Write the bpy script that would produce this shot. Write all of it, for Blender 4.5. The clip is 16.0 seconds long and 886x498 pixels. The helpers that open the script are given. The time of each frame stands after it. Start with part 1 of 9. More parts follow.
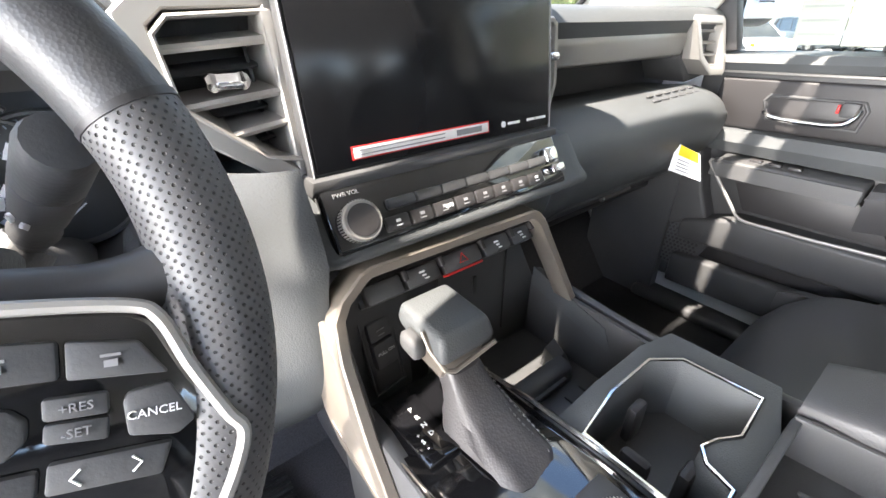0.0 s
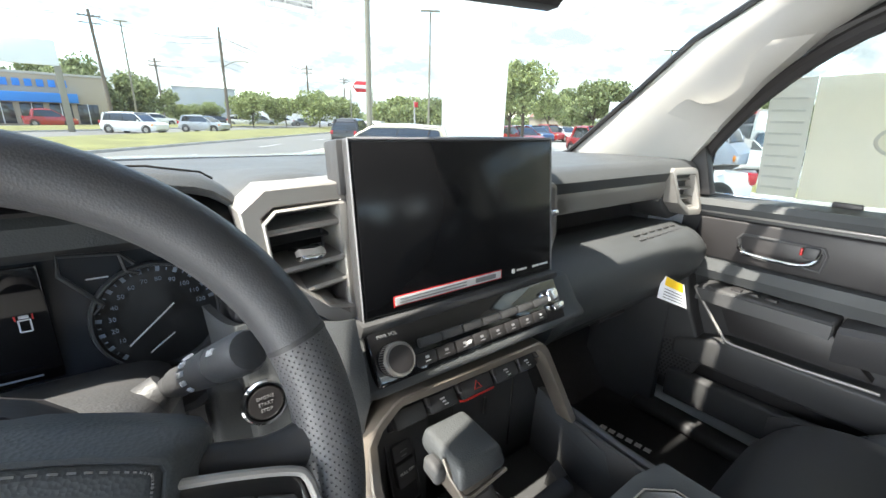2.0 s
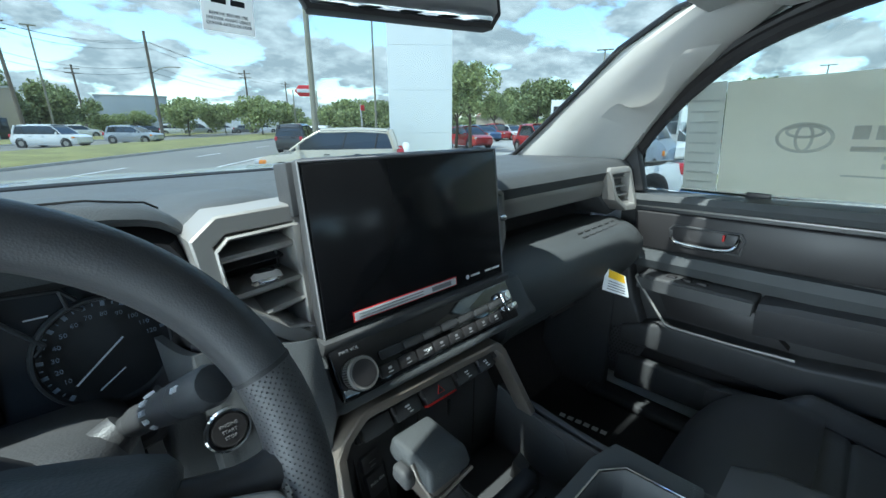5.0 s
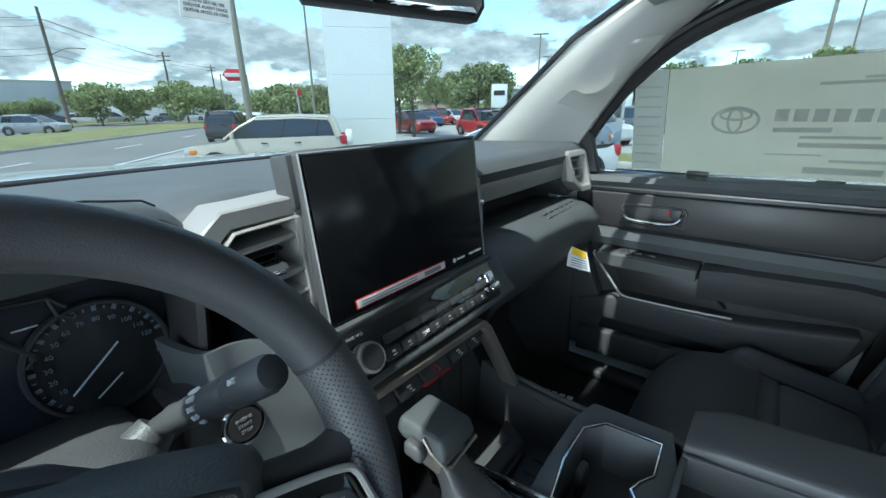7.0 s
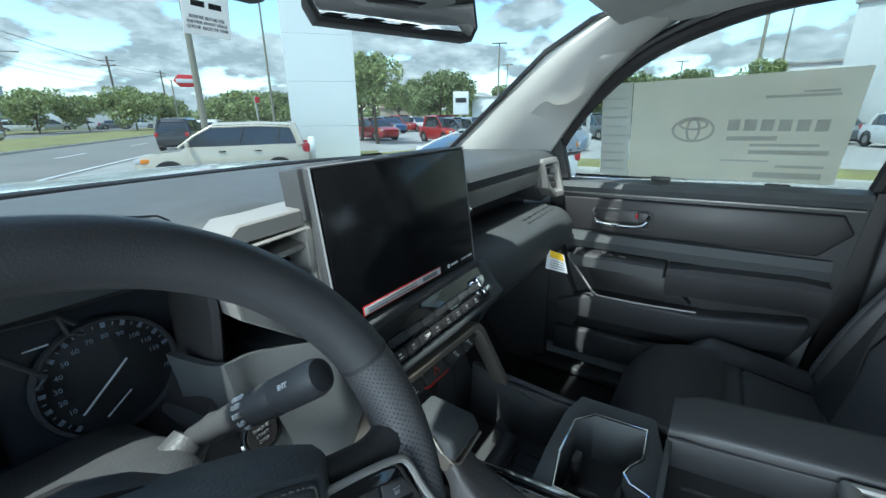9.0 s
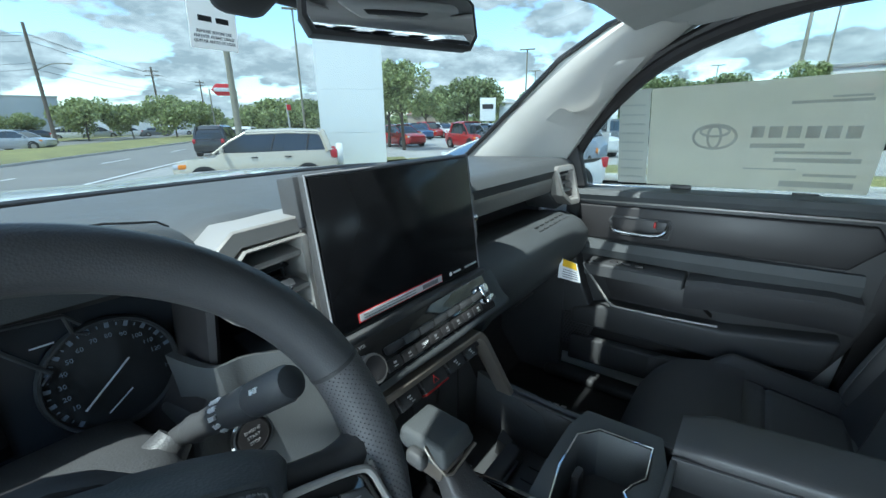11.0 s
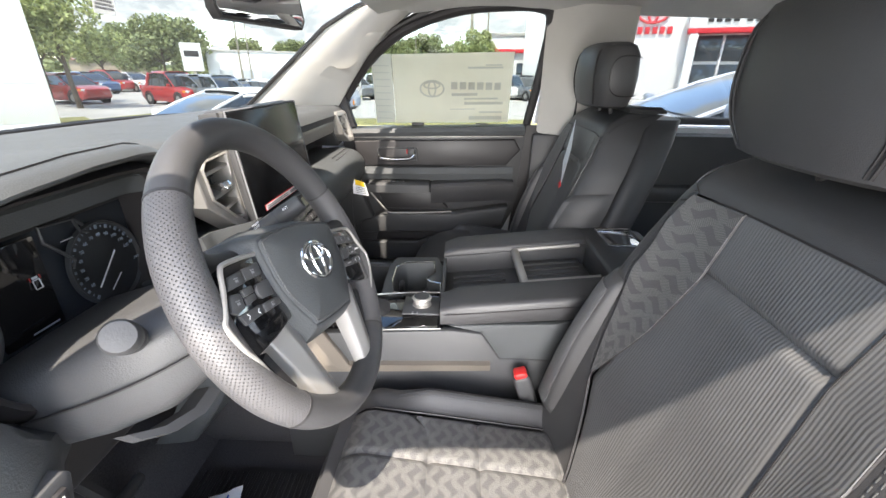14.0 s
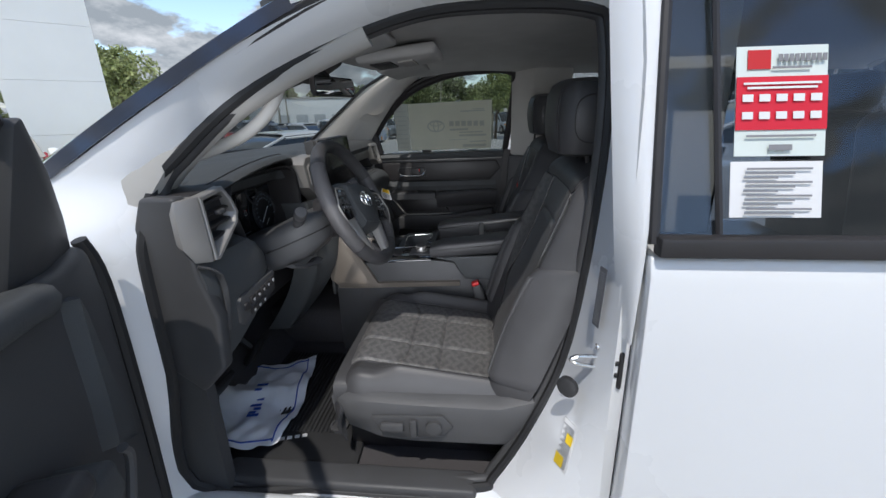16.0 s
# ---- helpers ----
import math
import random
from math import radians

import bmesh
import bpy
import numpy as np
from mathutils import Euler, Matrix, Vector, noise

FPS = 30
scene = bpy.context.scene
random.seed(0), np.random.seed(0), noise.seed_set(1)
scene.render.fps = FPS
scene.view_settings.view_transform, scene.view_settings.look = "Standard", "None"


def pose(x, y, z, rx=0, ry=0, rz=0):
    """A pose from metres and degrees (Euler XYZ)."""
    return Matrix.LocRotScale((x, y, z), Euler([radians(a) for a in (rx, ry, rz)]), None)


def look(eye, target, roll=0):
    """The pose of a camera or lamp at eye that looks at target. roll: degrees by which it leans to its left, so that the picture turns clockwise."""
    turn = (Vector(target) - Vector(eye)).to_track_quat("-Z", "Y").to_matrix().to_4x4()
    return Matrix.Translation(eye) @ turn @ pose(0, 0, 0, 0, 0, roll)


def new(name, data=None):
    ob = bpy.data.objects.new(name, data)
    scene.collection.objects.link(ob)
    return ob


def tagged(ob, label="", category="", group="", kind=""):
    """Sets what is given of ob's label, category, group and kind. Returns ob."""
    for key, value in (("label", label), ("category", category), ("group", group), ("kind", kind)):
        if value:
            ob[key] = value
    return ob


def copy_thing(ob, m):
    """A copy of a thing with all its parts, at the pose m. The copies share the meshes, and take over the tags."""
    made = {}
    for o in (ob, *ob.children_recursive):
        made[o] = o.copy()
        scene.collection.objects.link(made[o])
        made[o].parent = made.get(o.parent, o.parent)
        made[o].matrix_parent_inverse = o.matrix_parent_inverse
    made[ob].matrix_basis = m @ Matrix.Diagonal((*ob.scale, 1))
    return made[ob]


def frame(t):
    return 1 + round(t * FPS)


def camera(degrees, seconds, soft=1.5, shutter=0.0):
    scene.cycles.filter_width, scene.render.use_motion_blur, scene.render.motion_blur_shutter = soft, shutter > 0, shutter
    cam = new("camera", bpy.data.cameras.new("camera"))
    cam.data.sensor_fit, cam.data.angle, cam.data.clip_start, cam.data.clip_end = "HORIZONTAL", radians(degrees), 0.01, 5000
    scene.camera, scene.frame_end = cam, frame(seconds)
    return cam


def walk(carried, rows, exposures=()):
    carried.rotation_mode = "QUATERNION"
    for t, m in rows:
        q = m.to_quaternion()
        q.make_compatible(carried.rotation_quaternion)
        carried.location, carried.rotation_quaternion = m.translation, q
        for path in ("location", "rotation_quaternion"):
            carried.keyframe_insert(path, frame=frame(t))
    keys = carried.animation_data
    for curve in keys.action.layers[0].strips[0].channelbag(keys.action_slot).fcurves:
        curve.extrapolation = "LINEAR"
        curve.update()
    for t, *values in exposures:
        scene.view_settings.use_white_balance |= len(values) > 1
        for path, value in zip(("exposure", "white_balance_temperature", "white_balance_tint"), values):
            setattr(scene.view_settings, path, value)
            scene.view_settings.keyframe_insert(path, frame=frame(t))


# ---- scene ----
cam = camera(94.3, 16.0)
PATH = [
    (0, (-0.282, 0.52, 1.503), (0.782, 1.906, 0.53), -0.6),
    (0.5, (-0.293, 0.518, 1.526), (0.794, 1.939, 0.633), 0.1),
    (1, (-0.309, 0.511, 1.557), (0.805, 1.976, 0.774), 0.9),
    (1.5, (-0.329, 0.496, 1.583), (0.809, 1.998, 0.911), 1.5),
    (2, (-0.339, 0.489, 1.597), (0.817, 2.008, 1.002), 1.8),
    (2.5, (-0.34, 0.485, 1.601), (0.839, 2.002, 1.048), 1.9),
    (3, (-0.342, 0.486, 1.601), (0.865, 1.986, 1.059), 1.7),
    (3.5, (-0.342, 0.482, 1.606), (0.896, 1.956, 1.066), 1.4),
    (4, (-0.34, 0.478, 1.604), (0.93, 1.922, 1.057), 1.0),
    (4.2, (-0.335, 0.472, 1.608), (0.941, 1.908, 1.052), 0.7),
    (6.5, (-0.394, 0.497, 1.619), (1.042, 1.735, 0.983), -0.5),
    (7, (-0.403, 0.504, 1.621), (1.07, 1.689, 0.97), -0.6),
    (7.5, (-0.407, 0.511, 1.618), (1.107, 1.641, 0.963), -0.7),
    (8, (-0.408, 0.521, 1.619), (1.145, 1.597, 0.961), -0.6),
    (8.5, (-0.423, 0.531, 1.617), (1.151, 1.582, 0.971), -0.7),
    (9, (-0.449, 0.526, 1.63), (1.13, 1.583, 1.006), -0.6),
    (9.2, (-0.454, 0.519, 1.628), (1.124, 1.593, 1.032), -0.6),
    (11.3, (-0.425, 0.486, 1.635), (1.071, 1.666, 1.026), -1.6),
    (11.5, (-0.425, 0.478, 1.639), (1.069, 1.642, 0.999), -2.6),
    (12, (-0.448, 0.483, 1.628), (1.097, 1.536, 0.919), -2.8),
    (12.5, (-0.494, 0.485, 1.609), (1.127, 1.363, 0.834), -2.6),
    (13, (-0.576, 0.481, 1.607), (1.129, 1.148, 0.802), -1.7),
    (13.5, (-0.701, 0.476, 1.629), (1.074, 0.887, 0.805), -0.9),
    (14, (-0.871, 0.499, 1.641), (0.967, 0.555, 0.854), 0.7),
    (14.5, (-1.032, 0.448, 1.631), (0.819, 0.453, 0.873), 1.4),
    (15, (-1.178, 0.443, 1.636), (0.691, 0.562, 0.932), 1.3),
    (15.5, (-1.407, 0.428, 1.645), (0.472, 0.612, 0.985), -1.0),
    (16, (-1.519, 0.343, 1.658), (0.369, 0.532, 1.026), -1.3),
]
# stops of the clip's own automatic exposure
EXPOSURES = [(0.0, 4.2, 6900, 12), (1.6, 3.85, 7000, 11), (2.0, 3.2, 6700, 7), (2.5, 2.7, 6200, 0), (3.2, 2.25, 5550, -5), (9.0, 2.2, 5600, -5), (12.3, 2.3, 5450, -4), (13.0, 2.75, 6300, 5), (13.6, 3.1, 6950, 12), (14.5, 2.66, 7000, 12), (15.0, 2.12, 6950, 11), (15.6, 1.28, 6450, 11), (16.0, 0.72, 6250, 11)]
walk(cam, [(t, look(eye, target, roll)) for t, eye, target, roll in PATH], EXPOSURES)

# ---- world and sun ----
SUN_DIR = Vector((-0.46, 0.035, 0.88)).normalized()
world = bpy.data.worlds.new("sky")
scene.world = world
world.use_nodes = True
wn = world.node_tree
wn.nodes.clear()


def wnode(kind, **kw):
    n = wn.nodes.new(kind)
    for k, v in kw.items():
        n.inputs[k].default_value = v
    return n


sky = wn.nodes.new("ShaderNodeTexSky")
sky.sky_type = "NISHITA"
sky.sun_disc = False
sky.sun_elevation = math.asin(SUN_DIR.z)
sky.sun_rotation = math.atan2(SUN_DIR.x, SUN_DIR.y)
sky.air_density, sky.dust_density, sky.ozone_density = 1.0, 0.6, 1.5
tco = wn.nodes.new("ShaderNodeTexCoord")
sep = wn.nodes.new("ShaderNodeSeparateXYZ")
wn.links.new(tco.outputs["Generated"], sep.inputs[0])
lift = wn.nodes.new("ShaderNodeMath")
lift.operation = "ADD"
lift.inputs[1].default_value = 0.32
wn.links.new(sep.outputs["Z"], lift.inputs[0])
lim = wn.nodes.new("ShaderNodeMath")
lim.operation = "MAXIMUM"
lim.inputs[1].default_value = 0.05
wn.links.new(lift.outputs[0], lim.inputs[0])
flat = wn.nodes.new("ShaderNodeCombineXYZ")
for ax in "XY":
    d = wn.nodes.new("ShaderNodeMath")
    d.operation = "DIVIDE"
    wn.links.new(sep.outputs[ax], d.inputs[0])
    wn.links.new(lim.outputs[0], d.inputs[1])
    wn.links.new(d.outputs[0], flat.inputs[ax])
cl1 = wnode("ShaderNodeTexNoise", Scale=2.4, Detail=10.0, Roughness=0.58)
cl2 = wnode("ShaderNodeTexNoise", Scale=1.2, Detail=3.0, Roughness=0.5)
cl3 = wnode("ShaderNodeTexNoise", Scale=5.5, Detail=9.0, Roughness=0.62)
for c in (cl1, cl2, cl3):
    wn.links.new(flat.outputs[0], c.inputs["Vector"])
addc = wn.nodes.new("ShaderNodeMath")
addc.operation = "MULTIPLY_ADD"
addc.inputs[1].default_value = 0.55
wn.links.new(cl2.outputs[0], addc.inputs[0])
wn.links.new(cl1.outputs[0], addc.inputs[2])
cover = wn.nodes.new("ShaderNodeMapRange")
cover.inputs["From Min"].default_value, cover.inputs["From Max"].default_value = 0.725, 0.785
wn.links.new(addc.outputs[0], cover.inputs["Value"])
shade = wn.nodes.new("ShaderNodeValToRGB")
shade.color_ramp.elements[0].position, shade.color_ramp.elements[0].color = 0.42, (1.5, 1.68, 1.84, 1)
shade.color_ramp.elements[1].position, shade.color_ramp.elements[1].color = 0.68, (3.05, 3.15, 3.25, 1)
wn.links.new(cl3.outputs[0], shade.inputs[0])
mixc = wn.nodes.new("ShaderNodeMix")
mixc.data_type = "RGBA"
wn.links.new(cover.outputs[0], mixc.inputs[0])
wn.links.new(sky.outputs[0], mixc.inputs[6])
wn.links.new(shade.outputs[0], mixc.inputs[7])
bg = wnode("ShaderNodeBackground", Strength=0.15)
wn.links.new(mixc.outputs[2], bg.inputs["Color"])
wout = wn.nodes.new("ShaderNodeOutputWorld")
wn.links.new(bg.outputs[0], wout.inputs["Surface"])

sun = new("sun", bpy.data.lights.new("sun", "SUN"))
sun.data.energy, sun.data.angle, sun.data.color = 1.75, radians(0.8), (1.0, 0.95, 0.87)
sun.matrix_world = look(SUN_DIR * 30, (0, 0, 0))

# added fill lamp in the open driver's doorway, on top of the sky's light
door_light = new("doorway_fill", bpy.data.lights.new("doorway_fill", "AREA"))
door_light.data.shape, door_light.data.size, door_light.data.size_y = "RECTANGLE", 0.66, 0.66
door_light.data.energy, door_light.data.color, door_light.data.spread = 0.68, (0.97, 0.98, 1.0), radians(62)
door_light.matrix_world = look((-0.86, 0.50, 1.36), (0.8, 0.53, 1.22))

# ---- materials ----
def material(name, base, rough=0.5, metal=0.0, grain=0.0, bump=0.0, bump_scale=300.0, vary=0.08, vary_scale=9.0, coat=0.0, cells=False, spec=0.5, emit=None):
    """Principled material: base colour with stains and grain at two scales, worn roughness and a fine relief."""
    m = bpy.data.materials.new(name)
    m.use_nodes = True
    t = m.node_tree
    b = t.nodes["Principled BSDF"]
    b.inputs["Metallic"].default_value = metal
    b.inputs["Coat Weight"].default_value = coat
    b.inputs["Coat Roughness"].default_value = 0.05
    b.inputs["Specular IOR Level"].default_value = spec
    co = t.nodes.new("ShaderNodeTexCoord")
    big = t.nodes.new("ShaderNodeTexNoise")
    big.inputs["Scale"].default_value, big.inputs["Detail"].default_value = vary_scale, 6.0
    t.links.new(co.outputs["Object"], big.inputs["Vector"])
    fine = t.nodes.new("ShaderNodeTexNoise")
    fine.inputs["Scale"].default_value, fine.inputs["Detail"].default_value = bump_scale * 0.6, 3.0
    t.links.new(co.outputs["Object"], fine.inputs["Vector"])
    ramp = t.nodes.new("ShaderNodeMapRange")
    ramp.inputs["From Min"].default_value, ramp.inputs["From Max"].default_value = 0.3, 0.7
    ramp.inputs["To Min"].default_value, ramp.inputs["To Max"].default_value = 1 - vary, 1 + vary
    t.links.new(big.outputs[0], ramp.inputs["Value"])
    ramp2 = t.nodes.new("ShaderNodeMapRange")
    ramp2.inputs["From Min"].default_value, ramp2.inputs["From Max"].default_value = 0.3, 0.7
    ramp2.inputs["To Min"].default_value, ramp2.inputs["To Max"].default_value = 1 - grain, 1 + grain
    t.links.new(fine.outputs[0], ramp2.inputs["Value"])
    mul = t.nodes.new("ShaderNodeMath")
    mul.operation = "MULTIPLY"
    t.links.new(ramp.outputs[0], mul.inputs[0])
    t.links.new(ramp2.outputs[0], mul.inputs[1])
    sc = t.nodes.new("ShaderNodeVectorMath")
    sc.operation = "SCALE"
    sc.inputs[0].default_value = base
    t.links.new(mul.outputs[0], sc.inputs["Scale"])
    t.links.new(sc.outputs[0], b.inputs["Base Color"])
    rr = t.nodes.new("ShaderNodeMapRange")
    rr.inputs["From Min"].default_value, rr.inputs["From Max"].default_value = 0.3, 0.7
    rr.inputs["To Min"].default_value, rr.inputs["To Max"].default_value = max(0.02, rough * 0.9), min(1, rough * 1.1)
    t.links.new(big.outputs[0], rr.inputs["Value"])
    t.links.new(rr.outputs[0], b.inputs["Roughness"])
    if bump:
        bm_ = t.nodes.new("ShaderNodeBump")
        bm_.inputs["Strength"].default_value, bm_.inputs["Distance"].default_value = bump, 0.0006
        if cells:
            v = t.nodes.new("ShaderNodeTexVoronoi")
            v.inputs["Scale"].default_value = bump_scale
            t.links.new(co.outputs["Object"], v.inputs["Vector"])
            t.links.new(v.outputs["Distance"], bm_.inputs["Height"])
        else:
            t.links.new(fine.outputs[0], bm_.inputs["Height"])
        t.links.new(bm_.outputs[0], b.inputs["Normal"])
    if emit:
        b.inputs["Emission Color"].default_value, b.inputs["Emission Strength"].default_value = (*emit[0], 1), emit[1]
    return m


def glass_material(name, tint, gloss_rough=0.0, ior=1.45):
    m = bpy.data.materials.new(name)
    m.use_nodes = True
    t = m.node_tree
    t.nodes.clear()
    tr = t.nodes.new("ShaderNodeBsdfTransparent")
    tr.inputs[0].default_value = (*tint, 1)
    gl = t.nodes.new("ShaderNodeBsdfGlossy")
    gl.inputs["Roughness"].default_value = gloss_rough
    fr = t.nodes.new("ShaderNodeFresnel")
    fr.inputs["IOR"].default_value = ior
    mx = t.nodes.new("ShaderNodeMixShader")
    t.links.new(fr.outputs[0], mx.inputs[0])
    t.links.new(tr.outputs[0], mx.inputs[1])
    t.links.new(gl.outputs[0], mx.inputs[2])
    out = t.nodes.new("ShaderNodeOutputMaterial")
    t.links.new(mx.outputs[0], out.inputs[0])
    return m


M_SOFT = material("soft_black_plastic", (0.072, 0.076, 0.079), 0.50, spec=0.28, bump=0.4, bump_scale=520, cells=True, vary=0.1)
M_HARD = material("hard_black_plastic", (0.066, 0.066, 0.068), 0.46, spec=0.32, bump=0.35, bump_scale=700, vary=0.08)
M_DEEP = material("deep_black_plastic", (0.028, 0.026, 0.027), 0.5, bump=0.2, bump_scale=500)
M_LEATHER = material("black_leatherette", (0.052, 0.051, 0.053), 0.46, spec=0.45, bump=0.20, bump_scale=750, cells=True, vary=0.12)
M_SEAM = material("grey_stitching", (0.085, 0.085, 0.085), 0.8, vary=0.1)
M_SHROUD = material("grey_column_plastic", (0.072, 0.072, 0.074), 0.5, bump=0.4, bump_scale=500, cells=True)
M_SILVER = material("satin_silver_paint", (0.30, 0.287, 0.271), 0.42, metal=0.3, vary=0.04, bump=0.05, bump_scale=1500)
M_BRONZE = material("warm_satin_trim", (0.205, 0.178, 0.152), 0.38, metal=0.35, vary=0.05, bump=0.05, bump_scale=1500)
M_CHROME = material("chrome", (0.82, 0.82, 0.83), 0.10, metal=1.0, vary=0.02)
M_PIANO = material("piano_black", (0.006, 0.006, 0.007), 0.06, coat=1.0, vary=0.02)
M_RUBBER = material("black_rubber", (0.020, 0.020, 0.021), 0.6, bump=0.3, bump_scale=400)
M_PILLAR = material("warm_grey_trim", (0.48, 0.465, 0.435), 0.75, bump=0.3, bump_scale=700, vary=0.05)
M_LINER = material("grey_headliner_cloth", (0.60, 0.59, 0.57), 0.95, bump=0.5, bump_scale=900, vary=0.06)
M_PAINT = material("white_car_paint", (0.78, 0.79, 0.80), 0.28, coat=0.8, vary=0.012, vary_scale=2)
M_CARPET = material("black_carpet", (0.056, 0.052, 0.054), 0.95, bump=1.0, bump_scale=600, grain=0.3)
M_WHITE = material("white_marking", (0.75, 0.75, 0.75), 0.6, vary=0.03)
M_GREYMARK = material("grey_marking", (0.22, 0.22, 0.23), 0.6, vary=0.03)
M_RED = material("red_plastic", (0.55, 0.02, 0.02), 0.4)
M_GLASS = glass_material("clear_glass", (0.425, 0.455, 0.458))
M_SIDEGLASS = glass_material("side_window_glass", (0.62, 0.65, 0.645))
M_DARKGLASS = glass_material("privacy_glass", (0.62, 0.64, 0.65))
dg_ = M_DARKGLASS.node_tree
lw_ = dg_.nodes.new("ShaderNodeLayerWeight")
lw_.inputs["Blend"].default_value = 0.5
pw_ = dg_.nodes.new("ShaderNodeMath")
pw_.operation, pw_.inputs[1].default_value = "POWER", 4.0
ma_ = dg_.nodes.new("ShaderNodeMath")
ma_.operation, ma_.inputs[1].default_value, ma_.inputs[2].default_value = "MULTIPLY_ADD", 0.5, 0.07
dg_.links.new(lw_.outputs["Facing"], pw_.inputs[0])
dg_.links.new(pw_.outputs[0], ma_.inputs[0])
for n_ in dg_.nodes:
    if n_.type == "MIX_SHADER":
        dg_.links.new(ma_.outputs[0], n_.inputs[0])
M_MIRROR = material("mirror_glass", (0.75, 0.76, 0.78), 0.02, metal=1.0, vary=0.0)


# ---- mesh helpers ----
def thing(name, loc, label, category, group="", kind=""):
    ob = new(name)
    ob.location = loc
    ob.empty_display_size = 0.05
    return tagged(ob, label, category, group, kind)


def part(name, bm, mat, parent=None, label="", smooth=True):
    """Links a bmesh, given in world metres, as one mesh object under a thing or a part."""
    if smooth:
        for f in bm.faces:
            f.smooth = True
        for e in bm.edges:
            if len(e.link_faces) == 2 and e.calc_face_angle(0) > radians(38):
                e.smooth = False
    me = bpy.data.meshes.new(name)
    bm.to_mesh(me)
    bm.free()
    me.materials.append(mat)
    ob = new(name, me)
    if parent:
        ob.parent = parent
        if parent.type == "EMPTY":
            ob.matrix_parent_inverse = Matrix.LocRotScale(parent.location, parent.rotation_euler, None).inverted()
    if label:
        ob["label"] = label
    return ob


def solo(name, bm, mat, label, category, group="", kind=""):
    return tagged(part(name, bm, mat), label, category, group, kind)


def join(a, *more):
    for b in more:
        me = bpy.data.meshes.new("join")
        b.to_mesh(me)
        b.free()
        a.from_mesh(me)
        bpy.data.meshes.remove(me)
    return a


def bevel_all(bm, w, seg=2, angle=25):
    if w > 0:
        es = [e for e in bm.edges if len(e.link_faces) == 2 and e.calc_face_angle(0) > radians(angle)]
        bmesh.ops.bevel(bm, geom=es, offset=w, segments=seg, affect="EDGES", profile=0.5, clamp_overlap=True)
    return bm


def box(c, s, bev=0.004, seg=2, rot=(0, 0, 0)):
    bm = bmesh.new()
    bmesh.ops.create_cube(bm, size=1)
    bmesh.ops.scale(bm, vec=s, verts=bm.verts)
    bevel_all(bm, bev, seg)
    bmesh.ops.transform(bm, matrix=pose(*c, *rot), verts=bm.verts)
    return bm


def prism(pts, axis, a, b, bev=0.003, seg=2):
    """A 2D outline pushed from a to b along an axis ('x': pts are y,z; 'y': x,z; 'z': x,y)."""
    put = {"x": lambda p, d: (d, p[0], p[1]), "y": lambda p, d: (p[0], d, p[1]), "z": lambda p, d: (p[0], p[1], d)}[axis]
    bm = bmesh.new()
    n = len(pts)
    va = [bm.verts.new(put(p, a)) for p in pts]
    vb = [bm.verts.new(put(p, b)) for p in pts]
    bm.faces.new(va)
    bm.faces.new(vb[::-1])
    for i in range(n):
        bm.faces.new((va[i], vb[i], vb[(i + 1) % n], va[(i + 1) % n]))
    bmesh.ops.recalc_face_normals(bm, faces=bm.faces)
    return bevel_all(bm, bev, seg)


def loft(rings, closed=True, cap=True):
    bm = bmesh.new()
    vs = [[bm.verts.new(p) for p in r] for r in rings]
    n = len(rings[0])
    for r0, r1 in zip(vs, vs[1:]):
        for i in range(n if closed else n - 1):
            j = (i + 1) % n
            bm.faces.new((r0[i], r1[i], r1[j], r0[j]))
    if cap and closed:
        bm.faces.new(vs[0])
        bm.faces.new(vs[-1][::-1])
    bmesh.ops.recalc_face_normals(bm, faces=bm.faces)
    return bm


def smooth_path(pts, n=6, closed=False):
    """Catmull-Rom through the points."""
    ps = [Vector(p) for p in pts]
    out = []
    m = len(ps)
    for i in range(m if closed else m - 1):
        p0 = ps[(i - 1) % m] if closed or i else ps[0]
        p1, p2 = ps[i], ps[(i + 1) % m]
        p3 = ps[(i + 2) % m] if closed or i + 2 < m else ps[-1]
        for k in range(n):
            t = k / n
            out.append(0.5 * (2 * p1 + (p2 - p0) * t + (2 * p0 - 5 * p1 + 4 * p2 - p3) * t * t + (3 * p1 - p0 - 3 * p2 + p3) * t ** 3))
    if not closed:
        out.append(ps[-1])
    return out


def round_tube(ps, r, n, closed):
    """A round bar whose rings are carried along the path without twisting."""
    m = len(ps)
    ds = []
    for i, p in enumerate(ps):
        a = ps[(i - 1) % m] if closed or i else p
        b = ps[(i + 1) % m] if closed or i + 1 < m else p
        ds.append((b - a).normalized())
    s = ds[0].orthogonal().normalized()
    frames = []
    for i, d in enumerate(ds):
        if i:
            s = ds[i - 1].rotation_difference(d) @ s
        s = (s - d * s.dot(d)).normalized()
        frames.append(s.copy())
    twist = 0.0
    if closed:
        e = ds[-1].rotation_difference(ds[0]) @ s
        twist = math.atan2(ds[0].dot(e.cross(frames[0])), e.dot(frames[0]))
    rings = []
    for i, p in enumerate(ps):
        s = Matrix.Rotation(twist * i / m, 3, ds[i]) @ frames[i]
        u = ds[i].cross(s)
        rr = r[i] if isinstance(r, (list, tuple)) else r
        rings.append([p + s * rr * math.cos(2 * math.pi * k / n) + u * rr * math.sin(2 * math.pi * k / n) for k in range(n)])
    if closed:
        rings.append(rings[0])
        bm = loft(rings, True, False)
        bmesh.ops.remove_doubles(bm, verts=bm.verts, dist=1e-6)
        return bm
    return loft(rings, True, True)


